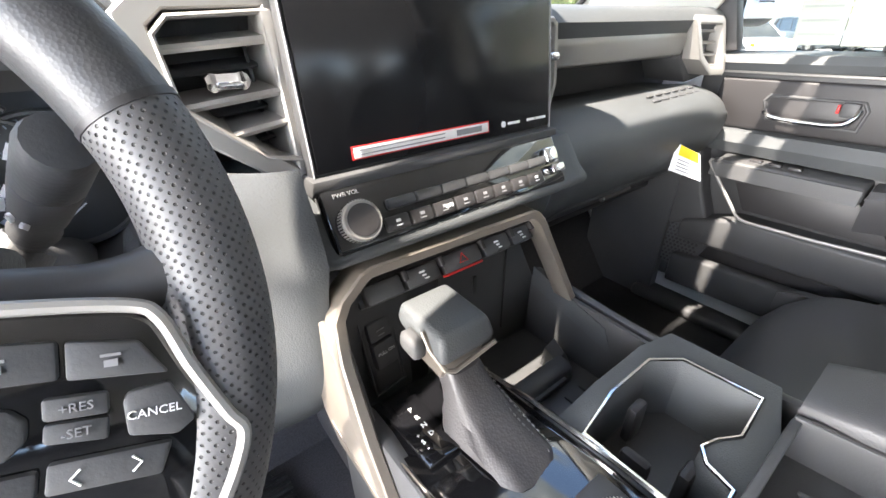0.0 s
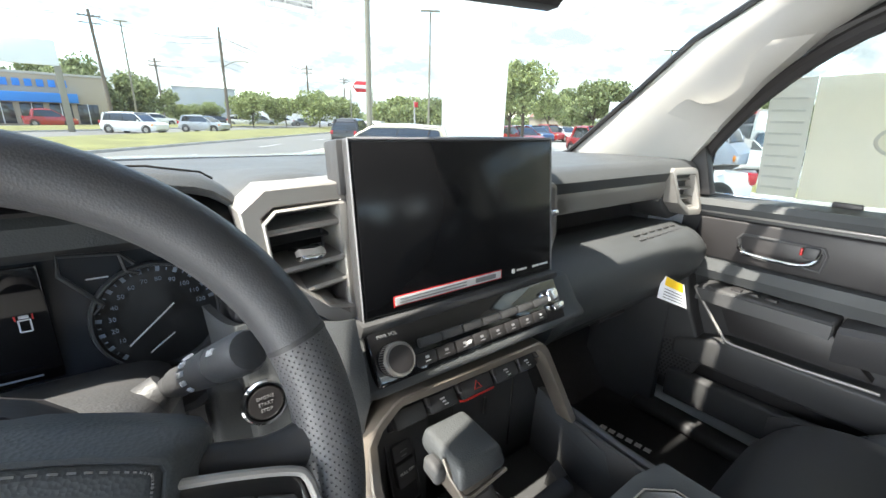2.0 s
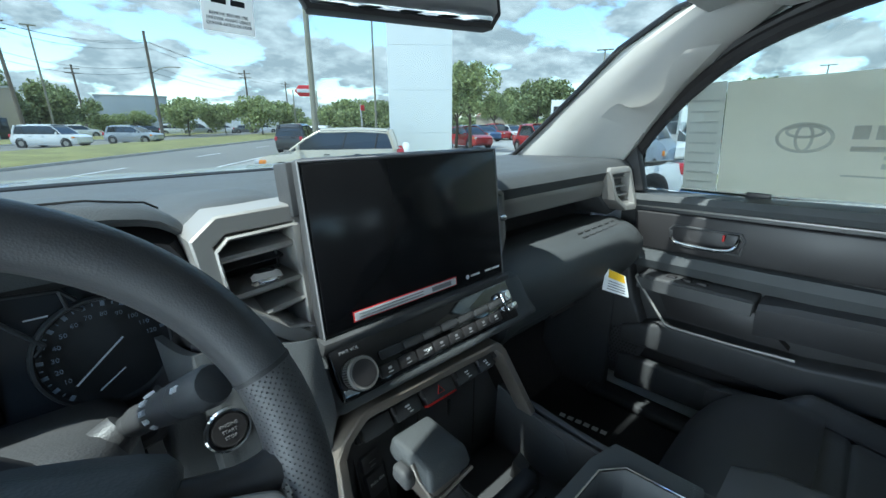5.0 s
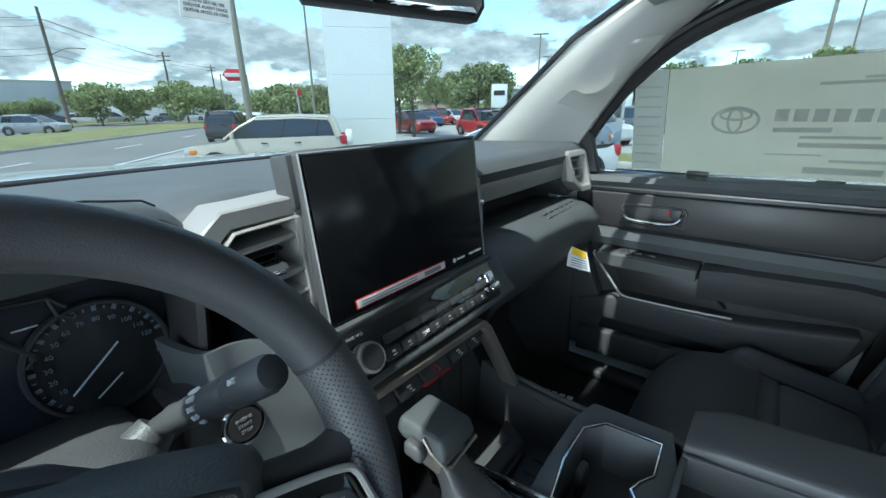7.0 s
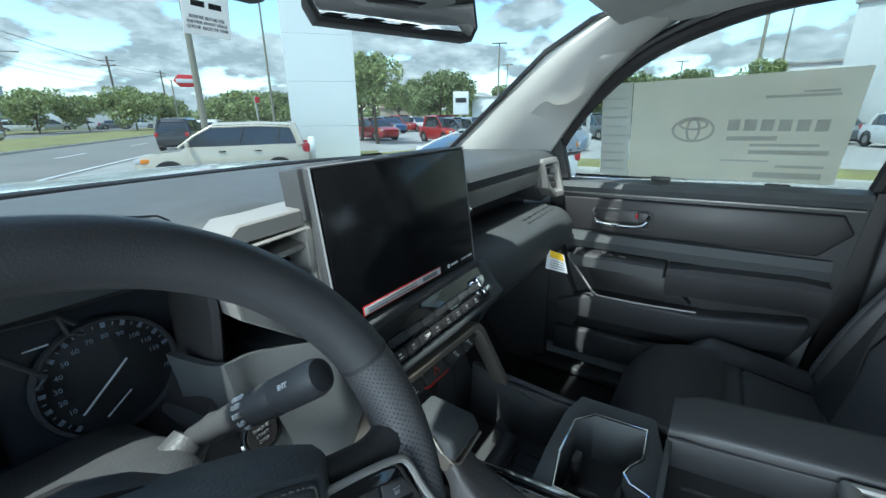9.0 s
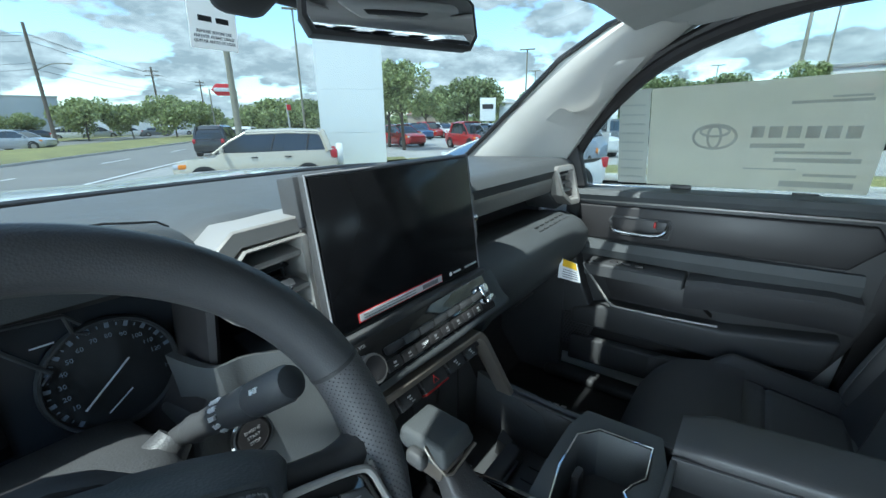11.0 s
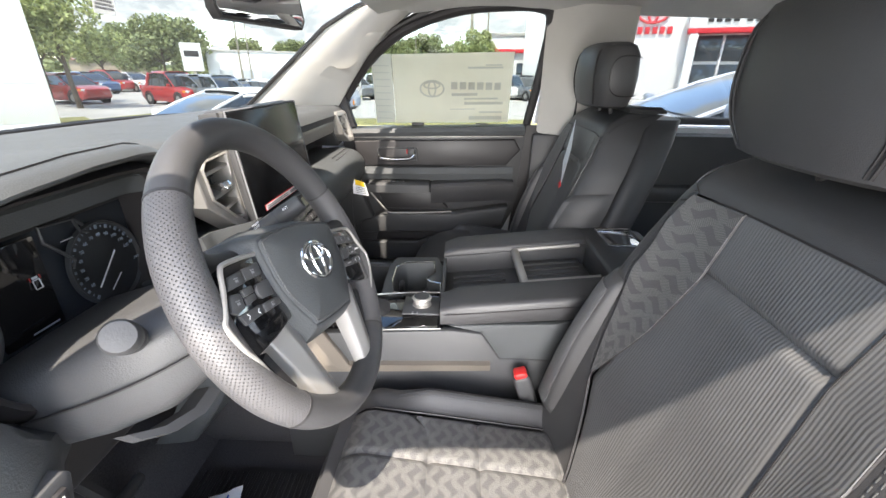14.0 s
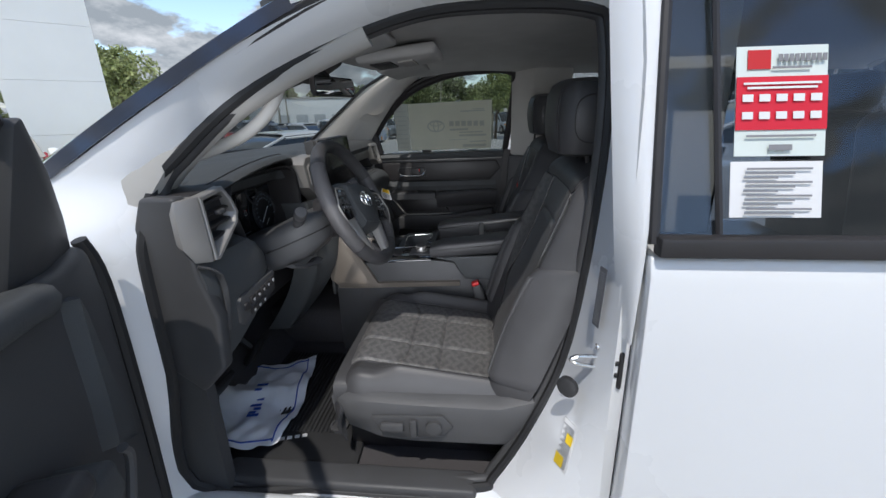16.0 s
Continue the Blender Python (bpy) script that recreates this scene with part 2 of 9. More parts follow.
def tube(path, r, n=8, closed=False, flat=1.0):
    """A round bar along a path; r may be a list; flat squashes it along its second axis."""
    ps = [Vector(p) for p in path]
    m = len(ps)
    rings = []
    up = Vector((0.13, 0.21, 0.97))
    if flat == 1.0:
        return round_tube(ps, r, n, closed)
    for i, p in enumerate(ps):
        a = ps[(i - 1) % m] if closed or i else p
        b = ps[(i + 1) % m] if closed or i + 1 < m else p
        d = (b - a).normalized()
        s = d.cross(up).normalized() if abs(d.dot(up)) < 0.98 else d.cross(Vector((1, 0, 0))).normalized()
        u = s.cross(d).normalized()
        rr = r[i] if isinstance(r, (list, tuple)) else r
        rings.append([p + s * rr * math.cos(2 * math.pi * k / n) + u * rr * flat * math.sin(2 * math.pi * k / n) for k in range(n)])
    if closed:
        rings.append(rings[0])
        bm = loft(rings, True, False)
        bmesh.ops.remove_doubles(bm, verts=bm.verts, dist=1e-6)
        return bm
    return loft(rings, True, True)


def lathe(profile, m=Matrix(), n=24):
    """A turned body: profile of (radius, height) about the local z axis."""
    rings = [[(max(r, 1e-4) * math.cos(2 * math.pi * k / n), max(r, 1e-4) * math.sin(2 * math.pi * k / n), h) for k in range(n)] for r, h in profile]
    bm = loft(rings, True, True)
    bmesh.ops.transform(bm, matrix=m, verts=bm.verts)
    return bm


def sheet(f, nu, nv, thick=0.0):
    """A surface f(u, v), u and v from 0 to 1, with a thickness."""
    bm = bmesh.new()
    g = [[bm.verts.new(f(i / nu, j / nv)) for j in range(nv + 1)] for i in range(nu + 1)]
    for i in range(nu):
        for j in range(nv):
            bm.faces.new((g[i][j], g[i + 1][j], g[i + 1][j + 1], g[i][j + 1]))
    if thick:
        bm.normal_update()
        bmesh.ops.solidify(bm, geom=bm.faces[:], thickness=thick)
    return bm


def moved(bm, m):
    bmesh.ops.transform(bm, matrix=m, verts=bm.verts)
    return bm


def frame_at(o, x, y):
    """A pose at o with its local x and y axes along the given directions."""
    x = Vector(x).normalized()
    z = x.cross(Vector(y)).normalized()
    y = z.cross(x)
    m = Matrix((x, y, z)).transposed().to_4x4()
    m.translation = Vector(o)
    return m


def lettering(words, size, m, mat, parent, name="lettering", deep=0.0004):
    cu = bpy.data.curves.new("text", "FONT")
    cu.body, cu.size, cu.extrude, cu.align_x, cu.align_y, cu.resolution_u = words, size, deep, "CENTER", "CENTER", 2
    ob = bpy.data.objects.new("text", cu)
    scene.collection.objects.link(ob)
    me = bpy.data.meshes.new_from_object(ob)
    bpy.data.objects.remove(ob)
    bpy.data.curves.remove(cu)
    bm = bmesh.new()
    bm.from_mesh(me)
    bpy.data.meshes.remove(me)
    return part(name, moved(bm, m), mat, parent, smooth=False)


def bars(spec, m, mat, parent, name="print"):
    """Plain printed bars: (x, y, width, height) in the plane of m, standing a hair proud."""
    bm = bmesh.new()
    for x, y, w, h in spec:
        join(bm, moved(box((x, y, 0.0003), (w, h, 0.0006), 0), m))
    return part(name, bm, mat, parent, smooth=False)


def lerp(a, b, t):
    return a + (b - a) * t


def table(x, rows):
    """Piecewise linear reading of rows (x, value)."""
    return float(np.interp(x, [r[0] for r in rows], [r[1] for r in rows]))

# ---- the pickup's body (setting) ----
SIDE = [(1.007, 0.841, 0.84), (0.994, 1.151, 0.84), (0.989, 1.381, 0.84), (0.982, 1.449, 0.83), (0.965, 1.537, 0.80), (0.912, 1.592, 0.785), (0.815, 1.680, 0.75), (0.691, 1.752, 0.72), (0.50, 1.822, 0.70), (0.35, 1.838, 0.70), (0.165, 1.825, 0.71), (0.125, 1.775, 0.72),
        (0.122, 1.554, 0.745), (0.155, 1.204, 0.745), (0.220, 1.000, 0.75), (0.309, 0.845, 0.77), (0.36, 0.826, 0.79), (0.677, 0.815, 0.80)]
RIM = [(1.06, 0.76, 0.925), (1.09, 1.15, 0.925), (1.12, 1.39, 0.925), (1.14, 1.47, 0.90), (1.16, 1.530, 0.845), (1.05, 1.605, 0.825), (0.889, 1.700, 0.805), (0.729, 1.785, 0.79), (0.54, 1.855, 0.775), (0.32, 1.885, 0.775), (0.14, 1.875, 0.79), (0.112, 1.76, 0.84),
       (0.118, 1.57, 0.890), (0.120, 1.27, 0.902), (0.119, 1.09, 0.902), (0.116, 0.93, 0.905), (0.115, 0.76, 0.91), (0.66, 0.76, 0.925)]


M_NAVY = material("dark_gloss_molding", (0.012, 0.016, 0.030), 0.12, coat=0.6, vary=0.02)
truck = thing("pickup_truck", (0, 0, 0.45), "white crew-cab pickup truck with its driver's door open", "pickup truck")


def side_frame(sx):
    """The white sheet metal round the front door opening, from the seal to the outer skin."""
    inner = [(x * sx, y, z) for y, z, x in SIDE]
    mid = [(lerp(a[2], b[2], 0.42) * sx, lerp(a[0], b[0], 0.22), lerp(a[1], b[1], 0.22)) for a, b in zip(SIDE, RIM)]
    mid2 = [(lerp(a[2], b[2], 0.80) * sx, lerp(a[0], b[0], 0.58), lerp(a[1], b[1], 0.58)) for a, b in zip(SIDE, RIM)]
    outer = [(x * sx, y, z) for y, z, x in RIM]
    back = [((x - 0.03) * sx, y + (0.01 if z > 1.5 and y > 0.6 else 0), z + 0.002) for y, z, x in RIM]
    rings = []
    for r in (inner, mid, mid2, outer, back):
        rings.append([tuple(p) for p in smooth_path(r, 4, True)])
    return loft(rings, True, False)


part("door_frame", side_frame(-1), M_PAINT, truck, "white painted door opening frame")
part("pillar_molding", loft([[(-x - 0.004, y + 0.003, z + 0.004), (-x + 0.004, y + 0.030, z + 0.022), (-x + 0.022, y + 0.036, z + 0.020), (-x + 0.022, y + 0.01, z + 0.002)] for x, y, z in [tuple(q) for q in smooth_path([(0.845, 1.22, 1.492), (0.828, 1.05, 1.600), (0.807, 0.889, 1.695), (0.792, 0.729, 1.780), (0.777, 0.616, 1.832), (0.77, 0.45, 1.875)], 4)]]), M_NAVY, truck, "glossy dark windshield side molding")
part("door_seal", tube(smooth_path([(-x + 0.004, y, z) for y, z, x in SIDE], 5, True), 0.012, 8, True), M_RUBBER, truck, "black rubber door seal")
part("inner_door_trim", tube(smooth_path([(-x + 0.026, lerp(y, 0.55, 0.012), z) for y, z, x in SIDE], 5, True), 0.014, 10, True), M_HARD, truck)

# roof, headliner, pillars
def roof_z(x, y):
    return 1.925 - 0.045 * (abs(x) / 0.78) ** 4 - 0.06 * max(0.0, (y - 0.30) / 0.4) ** 2 - 0.02 * max(0.0, (-0.9 - y))


part("roof", sheet(lambda u, v: (lerp(-0.785, 0.785, u), lerp(-1.45, 0.66, v) + 0.20 * v ** 3 * (1 - (2 * u - 1) ** 2), roof_z(lerp(-0.785, 0.785, u), lerp(-1.45, 0.66, v)) + 0.012), 24, 24, 0.012), M_PAINT, truck)
solo("ceiling", sheet(lambda u, v: (lerp(-0.745, 0.745, u), lerp(-1.45, 0.66, v) + 0.20 * v ** 3 * (1 - (2 * u - 1) ** 2), roof_z(lerp(-0.745, 0.745, u), lerp(-1.45, 0.66, v)) - 0.030 - 0.03 * abs(2 * u - 1) ** 6 * (1 - v ** 3) + 0.03 * abs(2 * u - 1) ** 6 * v ** 6), 20, 20, 0.010), M_LINER,
     "grey cloth headliner", "headliner", kind="structure")


def pillar(sx):
    """Warm grey A-pillar cover with its assist grip."""
    t = thing("pillar_cover", (0.8 * sx, 1.3, 1.5), "warm grey plastic pillar cover beside the windshield", "pillar cover", "pillar covers")
    rings = []
    fwd = 0.0 if sx > 0 else 0.75
    for z, ya, yb, xa, xb in ((1.47, 1.42, 1.00, 0.770, 0.805), (1.52, 1.29, 0.960, 0.755, 0.790), (1.60, 1.185, 0.905, 0.735, 0.768), (1.70, 1.055, 0.825, 0.710, 0.730), (1.78, 0.95, 0.745, 0.685, 0.703), (1.84, 0.83, 0.66, 0.665, 0.685), (1.87, 0.70, 0.58, 0.65, 0.680)):
        ya, xa = lerp(ya, yb, fwd), lerp(xa, xb, fwd)
        ring = [(xa + 0.045, ya + 0.01, z), (xa, ya, z), (lerp(xa, xb, 0.2) - 0.022, lerp(ya, yb, 0.25), z), (lerp(xa, xb, 0.5) - 0.028, lerp(ya, yb, 0.5), z), (lerp(xa, xb, 0.8) - 0.020, lerp(ya, yb, 0.8), z), (xb, yb, z), (xb + (0.062 + 0.35 * max(0, z - 1.70) if sx > 0 else 0.02), yb + 0.004, z), (xb + (0.066 + 0.35 * max(0, z - 1.70) if sx > 0 else 0.03), yb + 0.03, z)]
        rings.append([(x * sx, y, zz) for x, y, zz in ring])
    part("cover", loft(rings), M_PILLAR, t)
    part("glass_edge", tube([(r[1][0] - 0.004 * sx, r[1][1] + 0.006, r[1][2]) for r in rings], 0.007, 6), M_DEEP, t, "black edge beside the glass")
    if sx > 0:
        grip = smooth_path([(0.712, 0.996, 1.632), (0.698, 0.972, 1.650), (0.692, 0.950, 1.662), (0.694, 0.936, 1.655), (0.700, 0.920, 1.643), (0.702, 0.890, 1.658), (0.697, 0.862, 1.683), (0.688, 0.850, 1.702), (0.675, 0.842, 1.728), (0.668, 0.828, 1.746), (0.672, 0.806, 1.766)], 3)
    else:
        grip = smooth_path([(-0.725, 0.955, 1.574), (-0.70, 0.905, 1.592), (-0.69, 0.868, 1.606), (-0.688, 0.836, 1.619), (-0.687, 0.798, 1.643), (-0.687, 0.768, 1.670), (-0.687, 0.752, 1.694), (-0.690, 0.735, 1.718), (-0.70, 0.69, 1.745)], 5)
    if sx > 0:
        rim = smooth_path([(0.716, 1.002, 1.630), (0.709, 0.962, 1.660), (0.718, 0.930, 1.650), (0.727, 0.896, 1.658), (0.722, 0.866, 1.683), (0.702, 0.852, 1.718), (0.690, 0.835, 1.745), (0.684, 0.813, 1.762)], 3)
        rear_edge = lambda z: Vector((table(z, [(1.60, 0.768), (1.70, 0.730), (1.78, 0.703)]), table(z, [(1.60, 0.905), (1.70, 0.825), (1.78, 0.745)]), z))
        lift_ = lambda v: Vector((-0.022, -0.012, 0)) * math.sin(math.pi * min(0.98, max(0.02, v))) ** 0.35
        across = lambda u, v: Vector(rim[round(v * (len(rim) - 1))]).lerp(rear_edge(lerp(1.590, 1.770, v)), u) + lift_(v) * (1.0 - 0.55 * u ** 2)
        part("assist_grip", sheet(across, 8, len(rim) - 1), M_PILLAR, t, "moulded grip over a recess")
    else:
        part("rear_band", tube(smooth_path([(-0.745, 0.985, 1.535), (-0.730, 0.945, 1.580), (-0.722, 0.881, 1.634), (-0.714, 0.823, 1.676), (-0.706, 0.770, 1.706), (-0.70, 0.718, 1.734), (-0.692, 0.65, 1.764), (-0.685, 0.56, 1.80)], 4), 0.030, 10, flat=0.8), M_PILLAR, t)
        part("assist_grip", tube(grip, 0.0125, 12), M_PILLAR, t, "moulded grip loop on the pillar cover")
    return t


pillar(1)
pillar(-1)
for sx in (-1, 1):
    rear = thing("center_pillar", (0.8 * sx, 0.1, 0.8), "light grey and black door pillar trim", "pillar trim", "center pillars")
    fy = 0.0 if sx < 0 else 0.115
    fx = 0.0 if sx < 0 else 0.045
    rings = [[(0.700 * sx, 0.085, 1.43), ((0.735 + fx) * sx, 0.085 + fy, 1.43), ((0.735 + fx) * sx, -0.08, 1.43), (0.71 * sx, -0.08, 1.43)], [(0.670 * sx, 0.09, 1.86), ((0.70 + fx) * sx, 0.09 + fy, 1.86), ((0.70 + fx) * sx, -0.09, 1.86), (0.675 * sx, -0.09, 1.86)]]
    part("upper_trim", bevel_all(loft(rings), 0.01, 2), M_PILLAR, rear)
    lf = 0.0 if sx < 0 else 0.10
    rings = [[(0.735 * sx, 0.22, 0.80), (0.80 * sx, 0.20, 0.80), (0.80 * sx, -0.10, 0.80), (0.74 * sx, -0.10, 0.80)], [((0.735 + 0.3 * lf) * sx, 0.135 + 0.8 * lf, 1.15), (0.80 * sx, 0.10 + lf, 1.15), (0.80 * sx, -0.08, 1.15), (0.74 * sx, -0.08, 1.15)], [((0.722 + 0.5 * lf) * sx, 0.108 + lf, 1.428), (0.80 * sx, 0.09 + 1.15 * lf, 1.428), (0.80 * sx, -0.08, 1.428), (0.73 * sx, -0.08, 1.428)]]
    part("lower_trim", bevel_all(loft(rings), 0.01, 2), M_HARD, rear)
    if sx > 0:
        panel = lambda rows: loft([[(x, f, z), (x + 0.03, f, z), (x + 0.03, -0.06, z), (x, -0.06, z)] for z, x, f in rows])
        part("lower_pillar_panel", panel(((0.80, 0.815, 0.285), (1.10, 0.825, 0.255), (1.455, 0.815, 0.228))), M_DEEP, truck)
        part("upper_pillar_panel", panel(((1.458, 0.870, 0.190), (1.66, 0.812, 0.180), (1.87, 0.752, 0.170))), M_PAINT, truck, "white painted door opening beside the trim")
    belt = tube(smooth_path([(0.705 * sx, 0.07, 1.70), (0.70 * sx, 0.075, 1.5), (0.705 * sx, 0.08, 1.25), (0.715 * sx, 0.12, 1.0)], 6), 0.026, 6, flat=0.1)
    part("seat_belt", belt, M_RUBBER, rear, "black woven seat belt webbing")

# windshield and its black frit edge
def shield(u, v):
    z = lerp(1.485, 1.875, v)
    k = abs(2 * u - 1)
    side_ = table(z, [(1.485, 1.27), (1.527, 1.19), (1.695, 0.905), (1.779, 0.745), (1.831, 0.635), (1.875, 0.53)])
    mid_ = lerp(1.64, 0.875, v)
    return ((2 * u - 1) * lerp(0.815, 0.765, v), lerp(mid_, side_, k ** 5), z + 0.02 * (1 - k * k) * v)


ws = part("windshield", sheet(shield, 40, 12), M_GLASS, truck, "clear curved windshield")
ws.visible_shadow = False
part("windshield_edge", join(*[tube([shield(u, v) for v in np.linspace(0, 1, 9)], 0.013, 6) for u in (0.0, 1.0)], tube([shield(u, 1.0) for u in np.linspace(0, 1, 15)], 0.016, 6),
                              tube([shield(u, 0.0) for u in np.linspace(0, 1, 15)], 0.012, 6)), M_DEEP, truck, "black windshield surround")

# hood, cowl and front wings
def hood(u, v):
    x = lerp(-0.86, 0.86, u)
    y = lerp(1.58, 2.72, v) + 0.10 * (1 - (2 * u - 1) ** 2) * (1 - v)
    k = abs(2 * u - 1)
    return (x, y, 1.475 + 0.008 * math.sin(math.pi * min(1, k * 1.4)) - 0.085 * v ** 1.8 - 0.03 * k ** 5)


part("hood", sheet(hood, 24, 14, 0.02), M_PAINT, truck)
part("cowl", sheet(lambda u, v: (lerp(-0.8, 0.8, u), lerp(1.42, 1.62, v) + 0.15 * (1 - (2 * u - 1) ** 2), 1.445), 10, 3, 0.02), M_DEEP, truck)
for sx in (-1, 1):
    wing = prism([(1.10, 0.80), (1.10, 1.41), (1.30, 1.44), (2.55, 1.36), (2.72, 1.20), (2.72, 0.80), (2.35, 0.55), (1.5, 0.55)], "x", 0.84 * sx, 0.93 * sx, 0.02, 3)
    part("front_wing", wing, M_PAINT, truck)
part("front_mask", prism([(-0.86, 0.6), (0.86, 0.6), (0.84, 1.30), (-0.84, 1.30)], "y", 2.66, 2.74, 0.02), M_DEEP, truck)
part("underbody", box((0, 0.4, 0.66), (1.70, 4.4, 0.20), 0.02), M_DEEP, truck)
for wx in (-0.84, 0.84):
    for wy in (1.95, -1.75):
        tyre = lathe([(0.20, -0.12), (0.36, -0.125), (0.40, -0.09), (0.40, 0.09), (0.36, 0.125), (0.20, 0.12)], pose(wx, wy, 0.40, 0, 90, 0), 28)
        w = part("wheel", tyre, M_RUBBER, truck)
        part("hub", lathe([(0.03, -0.10), (0.22, -0.09), (0.22, 0.09), (0.03, 0.10)], pose(wx, wy, 0.40, 0, 90, 0), 20), M_SILVER, w)
part("cab_back", prism([(-0.80, 0.60), (0.80, 0.60), (0.80, 1.44), (-0.80, 1.44)], "y", -1.50, -1.42, 0.02), M_HARD, truck)
bg_ = part("rear_window", sheet(lambda u, v: (lerp(-0.70, 0.70, u), lerp(-1.46, -1.40, v), lerp(1.44, 1.84, v)), 4, 2), M_DARKGLASS, truck)
bg_.visible_shadow = False
part("cargo_bed", join(box((0, -2.4, 0.78), (1.7, 1.75, 0.06), 0.01), box((-0.88, -2.4, 1.05), (0.1, 1.75, 0.7), 0.03), box((0.88, -2.4, 1.05), (0.1, 1.75, 0.7), 0.03), box((0, -3.28, 1.05), (1.7, 0.08, 0.7), 0.03)), M_PAINT, truck)

# cabin floor with its tunnel and sills
solo("floor", join(box((0, 0.02, 0.775), (1.70, 2.95, 0.05), 0.01), box((0, 0.35, 0.86), (0.30, 1.9, 0.16), 0.05, 4)), M_CARPET, "black carpeted cabin floor", "floor", kind="structure")
solo("wall_front", sheet(lambda u, v: (lerp(-0.82, 0.82, u), 1.05 + 0.30 * math.sin(v * math.pi * 0.5) + 0.02, lerp(0.80, 1.42, v)), 6, 10, 0.03), M_CARPET, "black carpeted firewall under the dashboard", "firewall", kind="structure")
for sx in (-1, 1):
    part("sill_plate", join(box((0.775 * sx, 0.66, 0.822), (0.07, 0.62, 0.03), 0.012, 3), box((0.80 * sx, 0.66, 0.805), (0.03, 0.66, 0.03), 0.01)), M_HARD, truck, "black ribbed plastic sill plate")
    part("kick_panel", sheet(lambda u, v: (0.80 * sx, lerp(0.93, 1.15, u), lerp(0.80, 1.34, v)), 2, 2, 0.03), M_HARD, truck)
    part("rocker", box((0.87 * sx, 0.0, 0.70), (0.10, 2.9, 0.26), 0.03, 3), M_PAINT, truck)

# rear doors with their windows
for sx in (-1, 1):
    rd = thing("rear_door", (0.92 * sx, -0.4, 0.8), "closed white rear door with dark privacy glass", "car door", "rear doors")
    rings = []
    for z, x in ((0.78, 0.92), (0.85, 0.945), (1.05, 0.955), (1.30, 0.950), (1.42, 0.942), (1.452, 0.932)):
        rings.append([(x * sx, 0.100, z), (x * sx, -0.95, z), ((x - 0.07) * sx, -0.95, z), ((x - 0.07) * sx, 0.092, z)])
    part("door_skin", bevel_all(loft(rings), 0.006, 2), M_PAINT, rd)
    part("belt_molding", box((0.936 * sx, -0.43, 1.470), (0.030, 1.05, 0.030), 0.006), M_DEEP, rd, "black window belt molding")
    slant = lambda z: 0.925 - 0.30 * (z - 1.48)
    gl = part("window_glass", sheet(lambda u, v: ((slant(lerp(1.48, 1.86, v)) - 0.008) * sx, lerp(lerp(0.088, 0.076, v), -0.92, u), lerp(1.48, 1.84, v)), 4, 4, 0.004), M_DARKGLASS, rd, "dark tinted privacy glass")
    gl.visible_shadow = False
    part("window_frame", join(tube([(slant(z) * sx, lerp(0.096, 0.083, (z - 1.47) / 0.39), z) for z in (1.47, 1.60, 1.73, 1.86)], 0.0075, 8),
                              tube([(slant(1.87) * sx, 0.07, 1.865), (slant(1.87) * sx, -0.95, 1.865)], 0.02, 6),
                              tube([(slant(1.48) * sx - 0.004 * sx, 0.005, 1.48), (slant(1.85) * sx - 0.004 * sx, 0.02, 1.85)], 0.005, 6)), M_DEEP, rd)
    part("pillar_skin", sheet(lambda u, v: ((slant(max(1.48, lerp(1.30, 1.87, v))) - 0.006 - 0.045 * u * u) * sx, lerp(table(v, [(0.0, 0.103), (0.3, 0.102), (1.0, 0.088)]), table(v, [(0.0, 0.108), (0.3, 0.134), (1.0, 0.150)]), u), lerp(1.30, 1.87, v)), 8, 12, 0.004), M_PAINT, truck, "white painted pillar beside the rear window")
    part("inner_panel", join(box((0.84 * sx, -0.43, 1.12), (0.08, 0.96, 0.62), 0.02), box((0.79 * sx, -0.45, 1.20), (0.06, 0.55, 0.07), 0.02)), M_HARD, rd)

# inner ledges and body details on the driver's side
d = thing("door_striker", (-0.865, 0.125, 1.215), "zinc-plated steel door striker on the pillar", "door striker")
part("loop", tube(smooth_path([(-0.858, 0.128, 1.236), (-0.856, 0.165, 1.234), (-0.855, 0.180, 1.226), (-0.856, 0.165, 1.218), (-0.858, 0.128, 1.214)], 4), 0.0042, 8), M_CHROME, d)
part("plate", box((-0.858, 0.133, 1.225), (0.024, 0.006, 0.078), 0.003, 2, (4, 0, 12)), M_CHROME, d)
for z in (1.194, 1.256):
    part("bolt", lathe([(0.006, 0.0), (0.006, 0.004), (0.0, 0.005)], pose(-0.858, 0.135, z, -90, 0, 0), 10), M_CHROME, d)
bmp = thing("door_bumper", (-0.86, 0.19, 1.165), "black rubber bumper stop on the pillar", "rubber stop")
part("stop", lathe([(0.020, 0.0), (0.020, 0.010), (0.012, 0.014), (0.0, 0.012)], pose(-0.848, 0.178, 1.165, 0, -90, -40), 18), M_RUBBER, bmp)
lt = thing("door_check", (-0.885, 0.106, 1.19), "black rubber check boot between pillar and rear door", "check boot")
part("plate", box((-0.886, 0.106, 1.232), (0.026, 0.008, 0.072), 0.008, 3), M_DEEP, lt)
for z in (1.245, 1.222):
    part("bolt", lathe([(0.006, 0.0), (0.006, 0.005), (0.0, 0.006)], pose(-0.890, 0.110, z, -90, 0, 0), 10), M_RUBBER, lt)
hg = thing("rear_door_hinge", (-0.89, 0.106, 1.36), "white painted steel hinge of the rear door", "door hinge")
part("leaf", join(box((-0.893, 0.105, 1.362), (0.016, 0.008, 0.062), 0.004, 2), tube([(-0.903, 0.108, 1.335), (-0.903, 0.108, 1.392)], 0.006, 10)), M_PAINT, hg)
